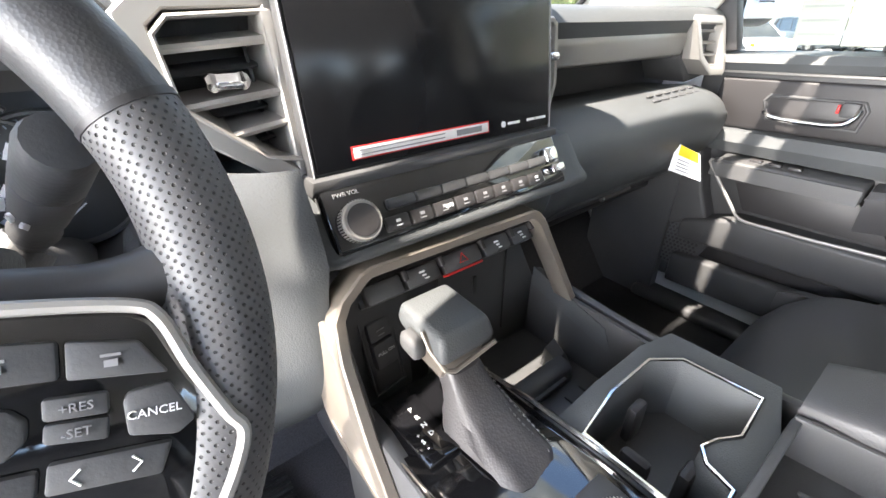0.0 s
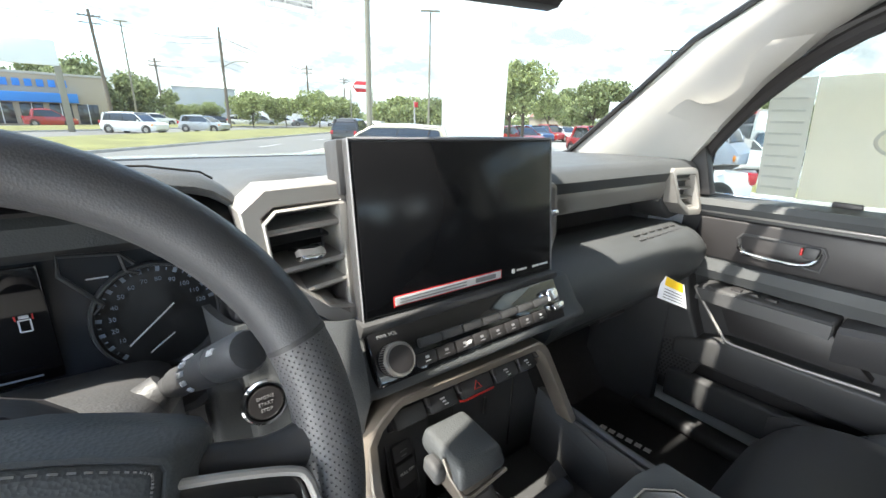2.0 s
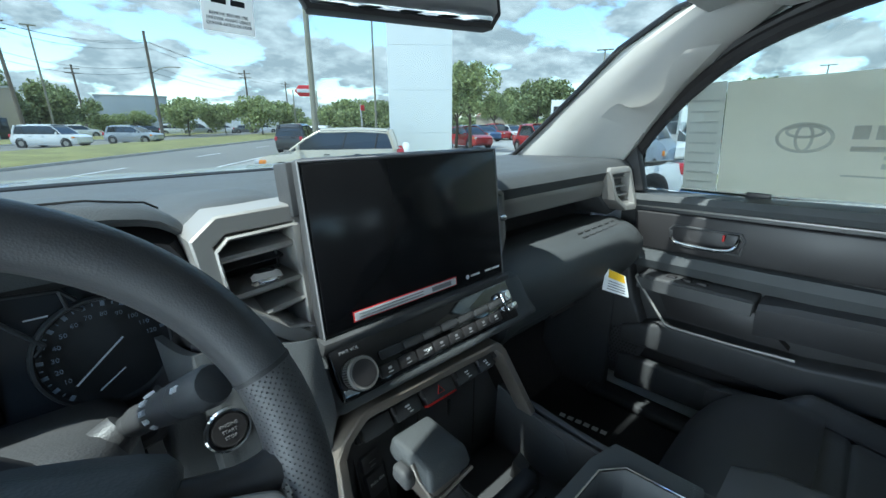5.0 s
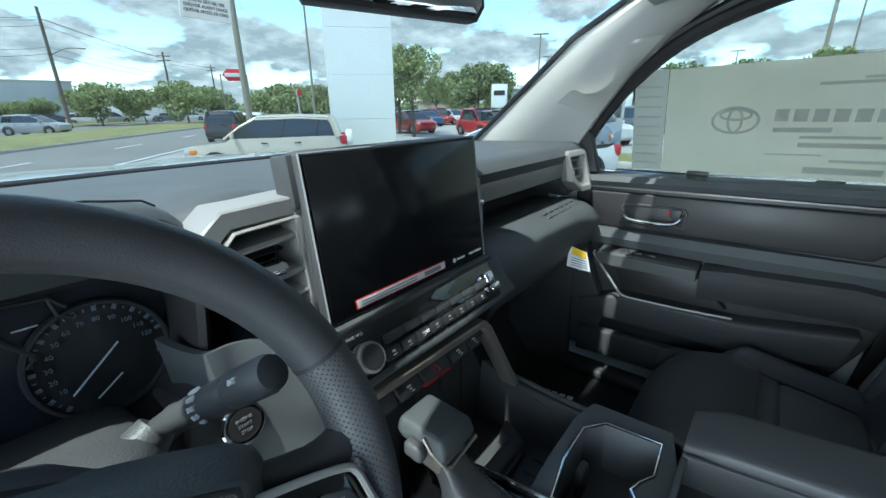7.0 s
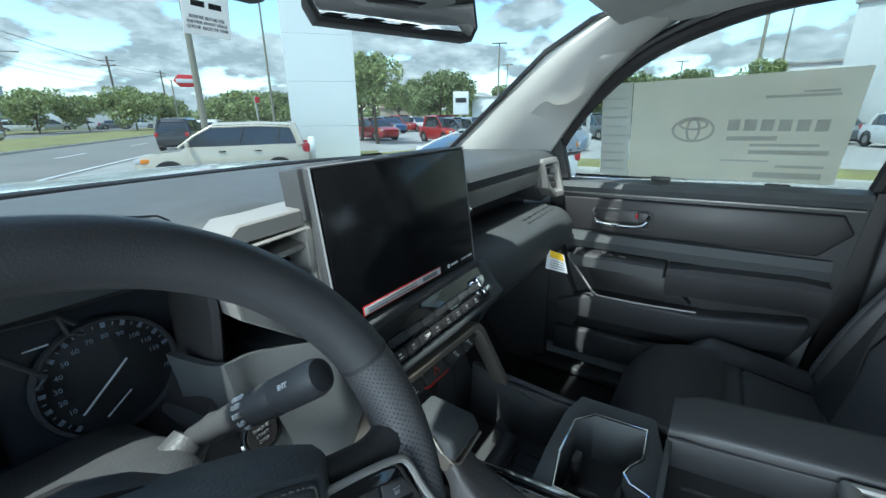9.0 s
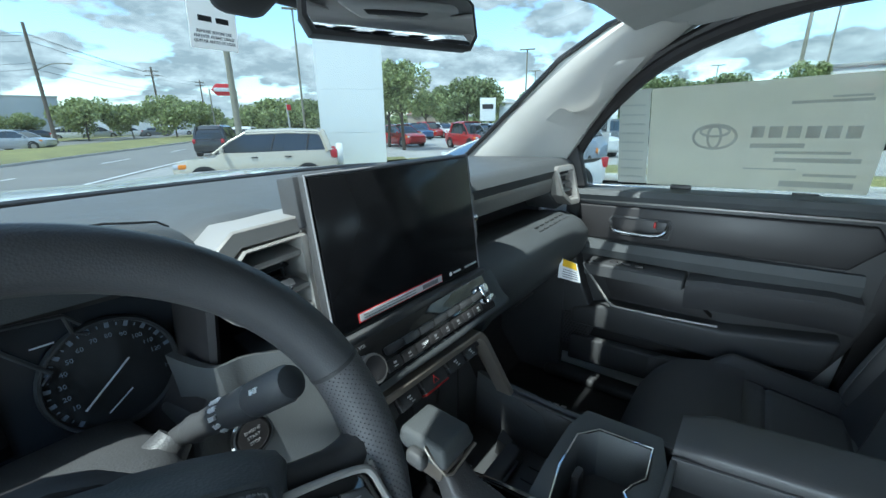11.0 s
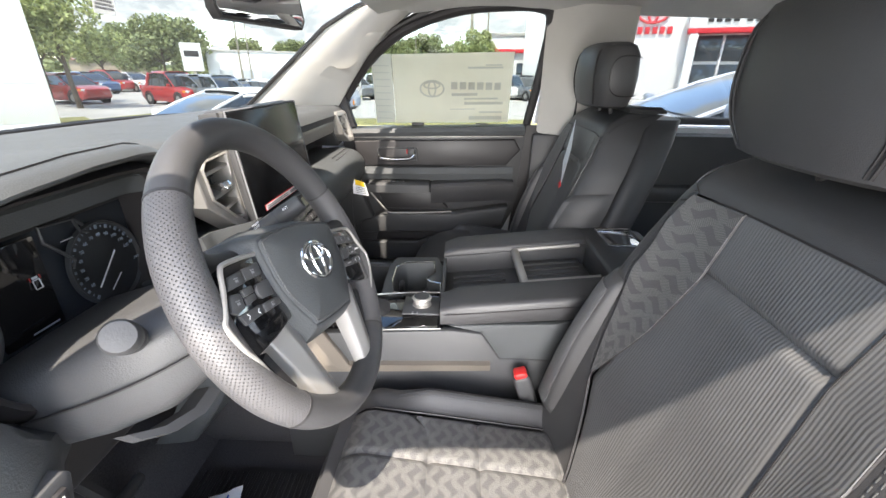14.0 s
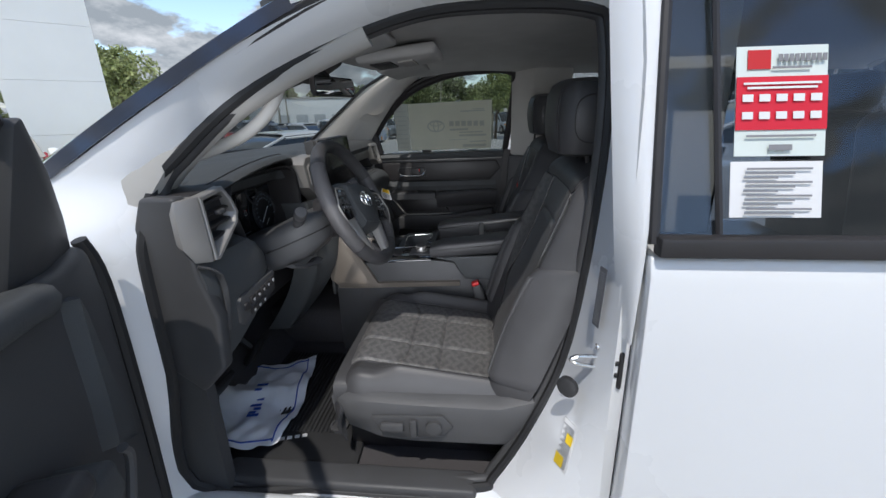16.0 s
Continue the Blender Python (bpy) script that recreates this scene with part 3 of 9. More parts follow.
for z in (1.347, 1.382):
    part("bolt", lathe([(0.007, 0.0), (0.007, 0.005), (0.004, 0.007), (0.0, 0.007)], pose(-0.890, 0.109, z, -90, 0, 0), 8), M_PAINT, hg)
part("jamb", prism([(0.094, 0.80), (0.094, 1.46), (0.122, 1.46), (0.122, 0.80)], "x", -0.893, -0.862, 0.002), M_PAINT, truck, "white painted jamb behind the rear door edge")

# ---- dashboard ----
dash = thing("dashboard", (0, 1.1, 0.9), "black dashboard with satin silver trim and air vents", "dashboard")


def dash_top(u, v):
    x = lerp(-0.802, 0.802, u)
    front = table(x, [(-0.70, 0.945), (-0.695, 0.985), (-0.275, 0.985), (-0.258, 0.950), (-0.235, 0.940), (-0.13, 0.940), (-0.11, 0.950)])
    over = math.exp(-((x + 0.20) / 0.05) ** 4)
    dip = math.exp(-((x + 0.268) / 0.022) ** 2)
    ztop = 1.512 + 0.013 * over - 0.004 * dip
    bow = 0.14 * (1 - (x / 0.84) ** 2)
    rows = [(0.0, 1.42 + bow, 1.485), (0.25, 1.30 + bow * 0.6, 1.505), (0.55, 1.13, 1.512), (0.78, 1.02, ztop), (0.90, front + 0.02, ztop - 0.002), (0.96, front, ztop - 0.012), (1.0, front + 0.010, ztop - 0.034)]
    return (x, table(v, [(r[0], r[1]) for r in rows]), table(v, [(r[0], r[2]) for r in rows]))


part("top_pad", sheet(dash_top, 90, 30, 0.012), M_SOFT, dash, "soft black grained dashboard top")
part("speaker_grille", box((-0.05, 1.34, 1.506), (0.34, 0.05, 0.006), 0.002), M_DEEP, dash)
part("defroster_slot", join(box((-0.675, 1.000, 1.513), (0.075, 0.030, 0.008), 0.003, 2, (0, 0, -28)), box((0.0, 1.46, 1.499), (1.0, 0.025, 0.012), 0.003)), M_DEEP, dash)
# padded hood over the dials, with a rolled lip
def dial_hood(x):
    lip = table(x, [(-0.715, 1.488), (-0.695, 1.503), (-0.635, 1.514), (-0.575, 1.524), (-0.515, 1.532), (-0.425, 1.537), (-0.33, 1.536), (-0.285, 1.527), (-0.262, 1.510), (-0.252, 1.494)])
    y = table(x, [(-0.715, 0.925), (-0.69, 0.905), (-0.50, 0.898), (-0.32, 0.912), (-0.27, 0.930), (-0.252, 0.945)])
    top = lip + 0.013
    return [(x, 1.15, min(1.513, top)), (x, 1.05, top - 0.006), (x, 0.97, top), (x, y + 0.020, top + 0.001), (x, y + 0.008, top - 0.002), (x, y, top - 0.009), (x, y + 0.001, lip + 0.001), (x, y + 0.010, lip - 0.004), (x, y + 0.04, lip - 0.008), (x, 1.03, lip - 0.020), (x, 1.15, 1.470)]


hood_pad = part("dial_hood", loft([dial_hood(x) for x in (-0.715, -0.705, -0.695, -0.675, -0.635, -0.60, -0.56, -0.515, -0.47, -0.425, -0.38, -0.345, -0.315, -0.295, -0.280, -0.268, -0.258, -0.252)]), M_SOFT, dash, "soft black padded hood over the dials")
part("hood_seam", tube([Vector(dial_hood(x)[3]) + Vector((0, 0.012, 0.0012)) for x in np.linspace(-0.69, -0.275, 40)], 0.0011, 5), M_DEEP, hood_pad)
# long body behind everything
part("inner_body", prism([(1.02, 1.49), (1.45, 1.47), (1.40, 1.15), (1.10, 1.05), (1.00, 1.12), (1.06, 1.30)], "x", -0.82, 0.82, 0.01), M_DEEP, dash)

# passenger side: silver strip, open shelf, padded bolster and glove box
part("silver_strip", prism([(0.972, 1.502), (0.952, 1.494), (0.945, 1.47), (0.950, 1.438), (0.975, 1.432), (1.03, 1.432), (1.03, 1.502)], "x", 0.205, 0.662, 0.004), M_SILVER, dash, "satin silver dash strip")
part("shelf", join(prism([(0.95, 1.376), (1.10, 1.372), (1.10, 1.362), (0.95, 1.366)], "x", 0.20, 0.70, 0.001), prism([(1.09, 1.37), (1.09, 1.44), (1.10, 1.44), (1.10, 1.37)], "x", 0.20, 0.70, 0.001)), M_DEEP, dash)
BOL = [(1.08, 1.366), (0.955, 1.380), (0.920, 1.378), (0.885, 1.366), (0.862, 1.345), (0.853, 1.315), (0.862, 1.275), (0.885, 1.240), (0.915, 1.212), (0.98, 1.16), (1.05, 1.12), (1.15, 1.10)]


def bolster(x):
    k = max(0.0, (0.245 - x) / 0.07)
    e = max(0.0, (x - 0.70) / 0.09)
    out = []
    for p in smooth_path([(q[0], q[1], 0) for q in BOL], 3):
        y, z = p.x, p.y
        out.append((x, y + 0.035 * e ** 2 * (y < 1.0) - 0.012 * min(1, k), z - 0.05 * e ** 2 * (z > 1.33) - 0.004 * k))
    out += [(x, 1.2, 1.2), (x, 1.2, 1.34)]
    return out


part("bolster", loft([bolster(x) for x in (0.150, 0.18, 0.21, 0.25, 0.40, 0.55, 0.68, 0.73, 0.765, 0.785)]), M_SOFT, dash, "soft black padded bolster over the glove box")
gb = part("glove_box", prism([(0.905, 1.245), (0.915, 1.205), (0.985, 1.145), (1.06, 1.10), (1.12, 1.10), (1.05, 1.2), (0.95, 1.25)], "x", 0.235, 0.70, 0.006), M_HARD, dash, "black glove box lid")
part("latch", box((0.47, 0.928, 1.196), (0.10, 0.012, 0.020), 0.004, 2, (-42, 0, 0)), M_DEEP, gb)
for k, (w, x0) in enumerate(((0.026, 0.0), (0.026, 0.033), (0.026, 0.066), (0.026, 0.099), (0.026, 0.132), (0.026, 0.165))):
    part("raised_letter", box((0.495 + x0, 0.897 + 0.001 * k, 1.3725), (w, 0.005, 0.004), 0.001, 1, (25, 0, 0)), M_HARD, dash)
    part("raised_letter", box((0.495 + x0, 0.911 + 0.001 * k, 1.3785), (w * 0.75, 0.005, 0.004), 0.001, 1, (18, 0, 0)), M_HARD, dash)


def bezel(outline, y0, deep, width, tilt=0.0, inset=0.006):
    """A frame along an (x, z) outline at y0, whose face leans back by tilt."""
    cx = sum(p[0] for p in outline) / len(outline)
    cz = sum(p[1] for p in outline) / len(outline)

    def ring(shrink, y):
        out = []
        n = len(outline)
        for i, p in enumerate(outline):
            a, b = Vector(outline[i - 1]), Vector(outline[(i + 1) % n])
            q = Vector(p)
            d1, d2 = (q - a).normalized(), (b - q).normalized()
            n1, n2 = Vector((-d1.y, d1.x)), Vector((-d2.y, d2.x))
            k = (n1 + n2) / max(0.35, 1 + n1.dot(n2))
            if (Vector((cx, cz)) - q).dot(k) < 0:
                k = -k
            w = q + k * shrink
            out.append((w.x, y + tilt * (w.y - cz), w.y))
        return out
    rings = [ring(0, y0 + deep), ring(0, y0 + 0.002), ring(0.002, y0), ring(width - 0.002, y0), ring(width, y0 + 0.002), ring(width + inset, y0 + deep)]
    return loft(rings, True, False)


def slats(lines, y0, y1, tilt, cz, mat, parent, thick=0.006, name="vane"):
    for (xa, za), (xb, zb) in lines:
        rings = []
        for x, z in ((xa, za), (xb, zb)):
            yy = y0 + tilt * (z - cz)
            rings.append([(x, yy, z + thick * 0.5), (x, yy - 0.002, z), (x, yy, z - thick * 0.5), (x, y1, z - thick * 0.5 + 0.004), (x, y1, z + thick * 0.5 + 0.004)])
        part(name, loft(rings), mat, parent)


# centre vents beside the display
CV = [(-0.266, 1.510), (-0.241, 1.530), (-0.148, 1.533), (-0.146, 1.362), (-0.160, 1.361), (-0.258, 1.438)]
CVI = [(-0.247, 1.497), (-0.234, 1.509), (-0.157, 1.513), (-0.154, 1.392), (-0.190, 1.400), (-0.243, 1.447)]
cv = part("center_vent", bezel(CV, 0.893, 0.050, 0.019, 0.12), M_SILVER, dash, "satin silver centre air vent")
part("raised_rim", bezel(CVI, 0.8895, 0.02, 0.0035, 0.12, 0.001), M_SILVER, cv)
part("duct", prism([(-0.243, 1.505), (-0.150, 1.512), (-0.150, 1.388), (-0.196, 1.395), (-0.240, 1.442)], "y", 0.962, 0.968, 0.001), M_DEEP, cv)
slats([((-0.244, 1.486), (-0.152, 1.492)), ((-0.243, 1.445), (-0.152, 1.453)), ((-0.218, 1.421), (-0.152, 1.429))], 0.894, 0.94, 0.12, 1.44, M_SILVER, cv, 0.0062)
slats([((-0.240, 1.503), (-0.165, 1.505)), ((-0.240, 1.466), (-0.165, 1.471)), ((-0.225, 1.432), (-0.165, 1.438)), ((-0.205, 1.406), (-0.165, 1.411))], 0.925, 0.955, 0.12, 1.44, M_HARD, cv, 0.004)
part("post", prism([(-0.170, 1.511), (-0.156, 1.513), (-0.153, 1.392), (-0.164, 1.396)], "y", 0.895, 0.935, 0.002), M_SILVER, cv)
part("rod", tube([(-0.178, 0.934, 1.505), (-0.174, 0.925, 1.41)], 0.0016, 6), M_HARD, cv)
part("slider", join(loft([[(x, 0.888, 1.467 + h), (x, 0.884, 1.463), (x, 0.888, 1.459 - h), (x, 0.91, 1.461), (x, 0.91, 1.466)] for x, h in ((-0.221, 0.0), (-0.217, 0.003), (-0.212, 0.002), (-0.199, 0.002), (-0.194, 0.003), (-0.190, 0.0))]), box((-0.2055, 0.884, 1.461), (0.020, 0.010, 0.005), 0.002)), M_CHROME, cv, "bright vent slider tab")
RV = [(0.160, 1.512), (0.212, 1.506), (0.220, 1.498), (0.215, 1.425), (0.195, 1.385), (0.165, 1.372)]
rv = part("center_vent", bezel(RV, 0.908, 0.05, 0.009, 0.17), M_SILVER, dash, "satin silver centre air vent")
part("duct", prism([(0.165, 1.505), (0.212, 1.50), (0.208, 1.43), (0.190, 1.39), (0.168, 1.38)], "y", 0.958, 0.964, 0.001), M_DEEP, rv)
slats([((0.165, 1.482), (0.214, 1.480)), ((0.165, 1.433), (0.212, 1.432)), ((0.165, 1.412), (0.206, 1.412))], 0.912, 0.95, 0.17, 1.44, M_SILVER, rv)
slats([((0.165, 1.462), (0.214, 1.460)), ((0.165, 1.447), (0.212, 1.446))], 0.917, 0.95, 0.17, 1.44, M_DEEP, rv)
part("slider", box((0.200, 0.908, 1.460), (0.018, 0.020, 0.010), 0.004, 3), M_CHROME, rv)

# passenger's outer vent
PV = [(0.650, 1.500), (0.668, 1.508), (0.770, 1.506), (0.782, 1.496), (0.788, 1.405), (0.775, 1.394), (0.715, 1.398), (0.668, 1.430)]
pv = part("side_vent", bezel(PV, 0.920, 0.06, 0.015, 0.25), M_SILVER, dash, "satin silver passenger air vent")
part("duct", prism([(0.668, 1.498), (0.775, 1.496), (0.778, 1.408), (0.70, 1.41), (0.675, 1.435)], "y", 0.985, 0.99, 0.001), M_DEEP, pv)
slats([((0.665, 1.480), (0.780, 1.478)), ((0.670, 1.458), (0.780, 1.456)), ((0.676, 1.436), (0.782, 1.434)), ((0.70, 1.415), (0.782, 1.413))], 0.935, 0.975, 0.25, 1.45, M_SILVER, pv, 0.005)
part("shell", prism([(0.668, 1.512), (0.79, 1.508), (0.80, 1.39), (0.715, 1.380), (0.655, 1.43)], "y", 0.95, 1.05, 0.006), M_HARD, pv)

# driver's outer vent with its broad silver cheek
LV = [(-0.790, 1.514), (-0.712, 1.522), (-0.694, 1.496), (-0.685, 1.462), (-0.700, 1.440), (-0.788, 1.389), (-0.804, 1.391)]
lv = part("side_vent", bezel(LV, 0.873, 0.07, 0.0095, 0.16), M_SILVER, dash, "satin silver driver's air vent with a broad cheek")
part("duct", prism([(-0.790, 1.510), (-0.710, 1.514), (-0.690, 1.462), (-0.704, 1.444), (-0.790, 1.394)], "y", 0.945, 0.95, 0.001), M_DEEP, lv)
slats([((-0.786, 1.494), (-0.702, 1.500)), ((-0.788, 1.471), (-0.692, 1.477)), ((-0.790, 1.447), (-0.692, 1.453)), ((-0.792, 1.421), (-0.722, 1.431))], 0.884, 0.935, 0.16, 1.45, M_DEEP, lv, 0.006)
for k in range(4):
    part("rear_vane", prism([(-0.775 + 0.022 * k, 1.505), (-0.772 + 0.022 * k, 1.505), (-0.772 + 0.022 * k, 1.405 + 0.012 * k), (-0.775 + 0.022 * k, 1.405 + 0.012 * k)], "y", 0.918, 0.944, 0.0), M_DEEP, lv)
part("slider", box((-0.738, 0.880, 1.474), (0.026, 0.014, 0.010), 0.004, 2), M_HARD, lv)
cheek = [[(-0.792, 0.882, 1.516), (-0.838, 0.898, 1.514), (-0.822, 0.925, 1.512), (-0.80, 0.99, 1.514)], [(-0.794, 0.878, 1.495), (-0.846, 0.897, 1.492), (-0.828, 0.925, 1.49), (-0.80, 0.99, 1.49)],
         [(-0.804, 0.866, 1.42), (-0.848, 0.893, 1.425), (-0.830, 0.922, 1.43), (-0.80, 0.99, 1.43)], [(-0.807, 0.864, 1.388), (-0.832, 0.886, 1.392), (-0.815, 0.912, 1.398), (-0.80, 0.99, 1.40)]]
part("cheek", bevel_all(loft(cheek), 0.004, 2), M_SILVER, lv)
part("vent_housing", prism([(-0.79, 1.518), (-0.705, 1.524), (-0.682, 1.496), (-0.673, 1.46), (-0.69, 1.425), (-0.80, 1.372)], "y", 0.900, 1.02, 0.006), M_DEEP, lv)

# display, its mount and the climate panel
M_SCREEN = material("dark_display_glass", (0.010, 0.010, 0.011), 0.16, vary=0.02, spec=0.35)
scr = thing("touchscreen", (0, 0.90, 1.38), "large black glass touchscreen, switched off, with a red-edged sticker", "touchscreen")
SM = frame_at((0, 0.879, 1.4775), (1, 0, 0), (0, 0.026, 0.195))
part("bezel", moved(join(box((0, 0, -0.009), (0.322, 0.204, 0.016), 0.005, 3), box((0, 0.012, -0.030), (0.300, 0.185, 0.035), 0.008, 2), box((0, 0.072, -0.026), (0.336, 0.058, 0.034), 0.003, 2)), SM), M_HARD, scr, "black plastic display housing")
part("glass", moved(box((0, 0.001, 0.0), (0.312, 0.192, 0.004), 0.0015, 2), SM), M_SCREEN, scr, "glossy black display glass")
part("rim", moved(tube([(-0.159, -0.1, 0.0), (0.159, -0.1, 0.0), (0.159, 0.1, 0.0), (-0.159, 0.1, 0.0)], 0.0018, 6, True), SM), M_GREYMARK, scr)
part("lower_chin", prism([(-0.168, 1.366), (-0.165, 1.381), (0.163, 1.381), (0.166, 1.371)], "y", 0.856, 0.90, 0.003), M_HARD, scr)
st = part("sticker", moved(box((-0.035, -0.082, 0.0026), (0.172, 0.0125, 0.0006), 0), SM), M_RED, scr, "white sticker with a red edge")
part("paper", moved(box((-0.035, -0.082, 0.0032), (0.1685, 0.0098, 0.0006), 0), SM), M_WHITE, st)
bars([(-0.028, 0.002, 0.100, 0.0012), (-0.028, -0.002, 0.100, 0.0012), (0.056, 0.0, 0.036, 0.006)], SM @ pose(-0.035, -0.082, 0.0035), M_GREYMARK, st)
bars([(0.092, -0.083, 0.020, 0.003), (0.122, -0.083, 0.014, 0.003), (0.140, -0.083, 0.018, 0.003)], SM @ pose(0, 0, 0.002), M_WHITE, scr)
part("logo_dot", moved(lathe([(0.0035, 0.0), (0.0035, 0.0006)], SM @ pose(0.075, -0.083, 0.002), 14), SM @ SM.inverted()), M_WHITE, scr)

stack = thing("climate_panel", (0, 0.86, 1.33), "glossy black climate panel with knob and button row", "control panel")
CM = frame_at((0.0, 0.842, 1.346), (1, 0, 0), (0, 0.028, 0.047))
part("panel", moved(box((-0.003, 0.0, -0.006), (0.322, 0.066, 0.014), 0.006, 3), CM), M_PIANO, stack)
part("rocker", moved(join(*[box((-0.088 + 0.0325 * k, 0.002, 0.004), (0.0315, 0.011, 0.010), 0.003, 2) for k in range(1)]), CM), M_HARD, stack)
for k in range(1, 7):
    part("rocker", moved(box((-0.088 + 0.0325 * k, 0.002, 0.004), (0.0315, 0.011, 0.010), 0.003, 2), CM), M_HARD, stack)
for k in range(8):
    w = 0.0262
    b = part("button", moved(box((-0.098 + 0.0282 * k, -0.0165, 0.002), (w, 0.0145, 0.008), 0.002, 2), CM), M_DEEP, stack)
    bars([(-0.098 + 0.0282 * k, -0.0150, 0.005, 0.003), (-0.098 + 0.0282 * k, -0.0195, 0.007, 0.0012)], CM @ pose(0, 0, 0.006), M_WHITE if k in (0, 7) else M_GREYMARK, b)
lettering("OFF", 0.006, CM @ pose(-0.036, -0.0165, 0.0065), M_WHITE, stack)
part("toggle", moved(join(box((0.133, 0.006, 0.005), (0.022, 0.020, 0.014), 0.004, 3), box((0.140, -0.012, 0.004), (0.024, 0.012, 0.012), 0.003, 2)), CM), M_CHROME, stack, "bright chrome temperature rocker")
KV = CM @ pose(-0.137, -0.006, 0.0)
kn = part("knob", lathe([(0.0185, 0.0), (0.019, 0.004), (0.0185, 0.016), (0.0175, 0.0185), (0.0145, 0.0185)], KV, 40), M_SILVER, stack, "knurled chrome volume knob")
part("knurl", join(*[moved(box((0.0189, 0, 0.0095), (0.0014, 0.0011, 0.0115), 0), KV @ Matrix.Rotation(2 * math.pi * k / 44, 4, "Z")) for k in range(44)]), M_CHROME, kn)
part("cap", lathe([(0.0150, 0.014), (0.0150, 0.0195), (0.012, 0.0203), (0.0, 0.0203)], KV, 32), M_DEEP, kn)
lettering("PWR VOL", 0.006, CM @ pose(-0.138, 0.022, 0.0015), M_GREYMARK, stack)
# soft surround of the stack
def surround(x):
    k = abs(x) / 0.2
    e = max(0.0, (-x - 0.165) / 0.060) ** 2
    f = 0.006 * max(0, 1 - k ** 2)
    b = 0.07 * e
    return [(x, 0.99, 1.378), (x, 0.868 + b, 1.366), (x, 0.842 - f + b, 1.330), (x, 0.829 - f + b, 1.319), (x, 0.825 - f + b, 1.313), (x, 0.828 + b, 1.306), (x, 0.85 + b, 1.300 - 0.02 * e), (x, 0.99, 1.285)]


part("stack_surround", bevel_all(loft([surround(x) for x in (-0.222, -0.214, -0.204, -0.192, -0.18, -0.165, -0.15, -0.1, 0.0, 0.1, 0.15, 0.185, 0.205)]), 0.004, 2, 40), M_SOFT, dash, "soft black surround of the climate panel")

# driver's knee area, cluster and column cover
def stack_cheek(u, v):
    """Grained panel that sweeps from the climate panel round to the start button."""
    z = lerp(1.395, 0.93, v)
    x = lerp(-0.176, lerp(-0.292, -0.262, v), u)
    k = min(1.0, max(0.0, (-0.176 - x) / 0.085))
    back = 0.07 * max(0.0, (u - 0.82) / 0.18) ** 2
    k = k * k * (3 - 2 * k)
    return (x, 0.836 + back + 0.062 * k - 0.012 * math.exp(-((z - 1.325) / 0.03) ** 2) * (1 - k) + 0.012 * abs(z - 1.315) / 0.08 * (1 - k) + 0.10 * max(0.0, (1.20 - z)) + 0.9 * max(0.0, 1.18 - z) ** 1.5 + 0.25 * max(0.0, z - 1.362), z)


part("stack_cheek", sheet(stack_cheek, 26, 30, -0.008), M_SOFT, dash, "grained black panel beside the climate panel")


def knee(x):
    top = table(x, [(-0.66, 1.405), (-0.62, 1.375), (-0.59, 1.325), (-0.56, 1.30)])
    front = table(x, [(-0.83, 0.876), (-0.78, 0.866), (-0.64, 0.863), (-0.60, 0.878), (-0.57, 0.905), (-0.53, 0.925), (-0.36, 0.925), (-0.33, 0.915)])
    low = table(x, [(-0.83, 1.150), (-0.80, 1.160), (-0.72, 1.190), (-0.64, 1.228), (-0.60, 1.245), (-0.36, 1.255), (-0.33, 1.25)])
    mid = lerp(top, low, 0.5)
    return [(x, 1.05, top + 0.004), (x, front + 0.045, top), (x, front + 0.014, top - 0.012), (x, front + 0.001, lerp(top, mid, 0.45)), (x, front, mid), (x, front + 0.004, lerp(mid, low, 0.6)), (x, front + 0.012, low + 0.008), (x, front + 0.026, low), (x, 1.05, low - 0.01)]


part("knee_panel", loft([knee(x) for x in (-0.828, -0.80, -0.76, -0.70, -0.665, -0.64, -0.62, -0.605, -0.59, -0.575, -0.555, -0.53, -0.45, -0.36, -0.33)]), M_SOFT, dash, "soft black knee panel")
part("panel_edge", tube(smooth_path([(-0.829, 0.886, 1.386), (-0.812, 0.866, 1.372), (-0.800, 0.861, 1.345), (-0.797, 0.862, 1.300), (-0.798, 0.868, 1.235)], 5), 0.0065, 8, flat=0.5), M_HARD, dash)
part("end_cap", prism([(0.90, 1.52), (0.97, 1.52), (1.0, 1.45), (0.99, 1.15), (0.93, 1.10), (0.872, 1.16), (0.862, 1.28), (0.885, 1.36)], "x", -0.835, -0.800, 0.008, 3), M_HARD, dash, "black dashboard end cap")
sw = part("switch_panel", prism([(-0.765, 1.278), (-0.755, 1.288), (-0.612, 1.296), (-0.606, 1.288), (-0.616, 1.246), (-0.755, 1.222), (-0.765, 1.232)], "y", 0.8585, 0.880, 0.003), M_HARD, dash, "black switch panel with small buttons")
part("dimmer_wheel", lathe([(0.010, 0.0), (0.010, 0.005), (0.006, 0.007), (0.0, 0.007)], pose(-0.745, 0.859, 1.261, 90, 0, 0), 18), M_DEEP, sw)
for k in range(8):
    c_ = (-0.718 + 0.0225 * k, 0.8575, 1.267 + 0.0022 * k) if k < 5 else (-0.722 + 0.0225 * (k - 5), 0.8575, 1.243 + 0.002 * (k - 5))
    b_ = part("switch", box(c_, (0.019, 0.008, 0.016), 0.002), M_DEEP, sw)
    bars([(0, 0.001, 0.0075, 0.003), (0.001, -0.003, 0.0045, 0.002)], frame_at((c_[0], 0.8533, c_[2]), (1, 0, 0.08), (0, 0, 1)), M_WHITE, b_)

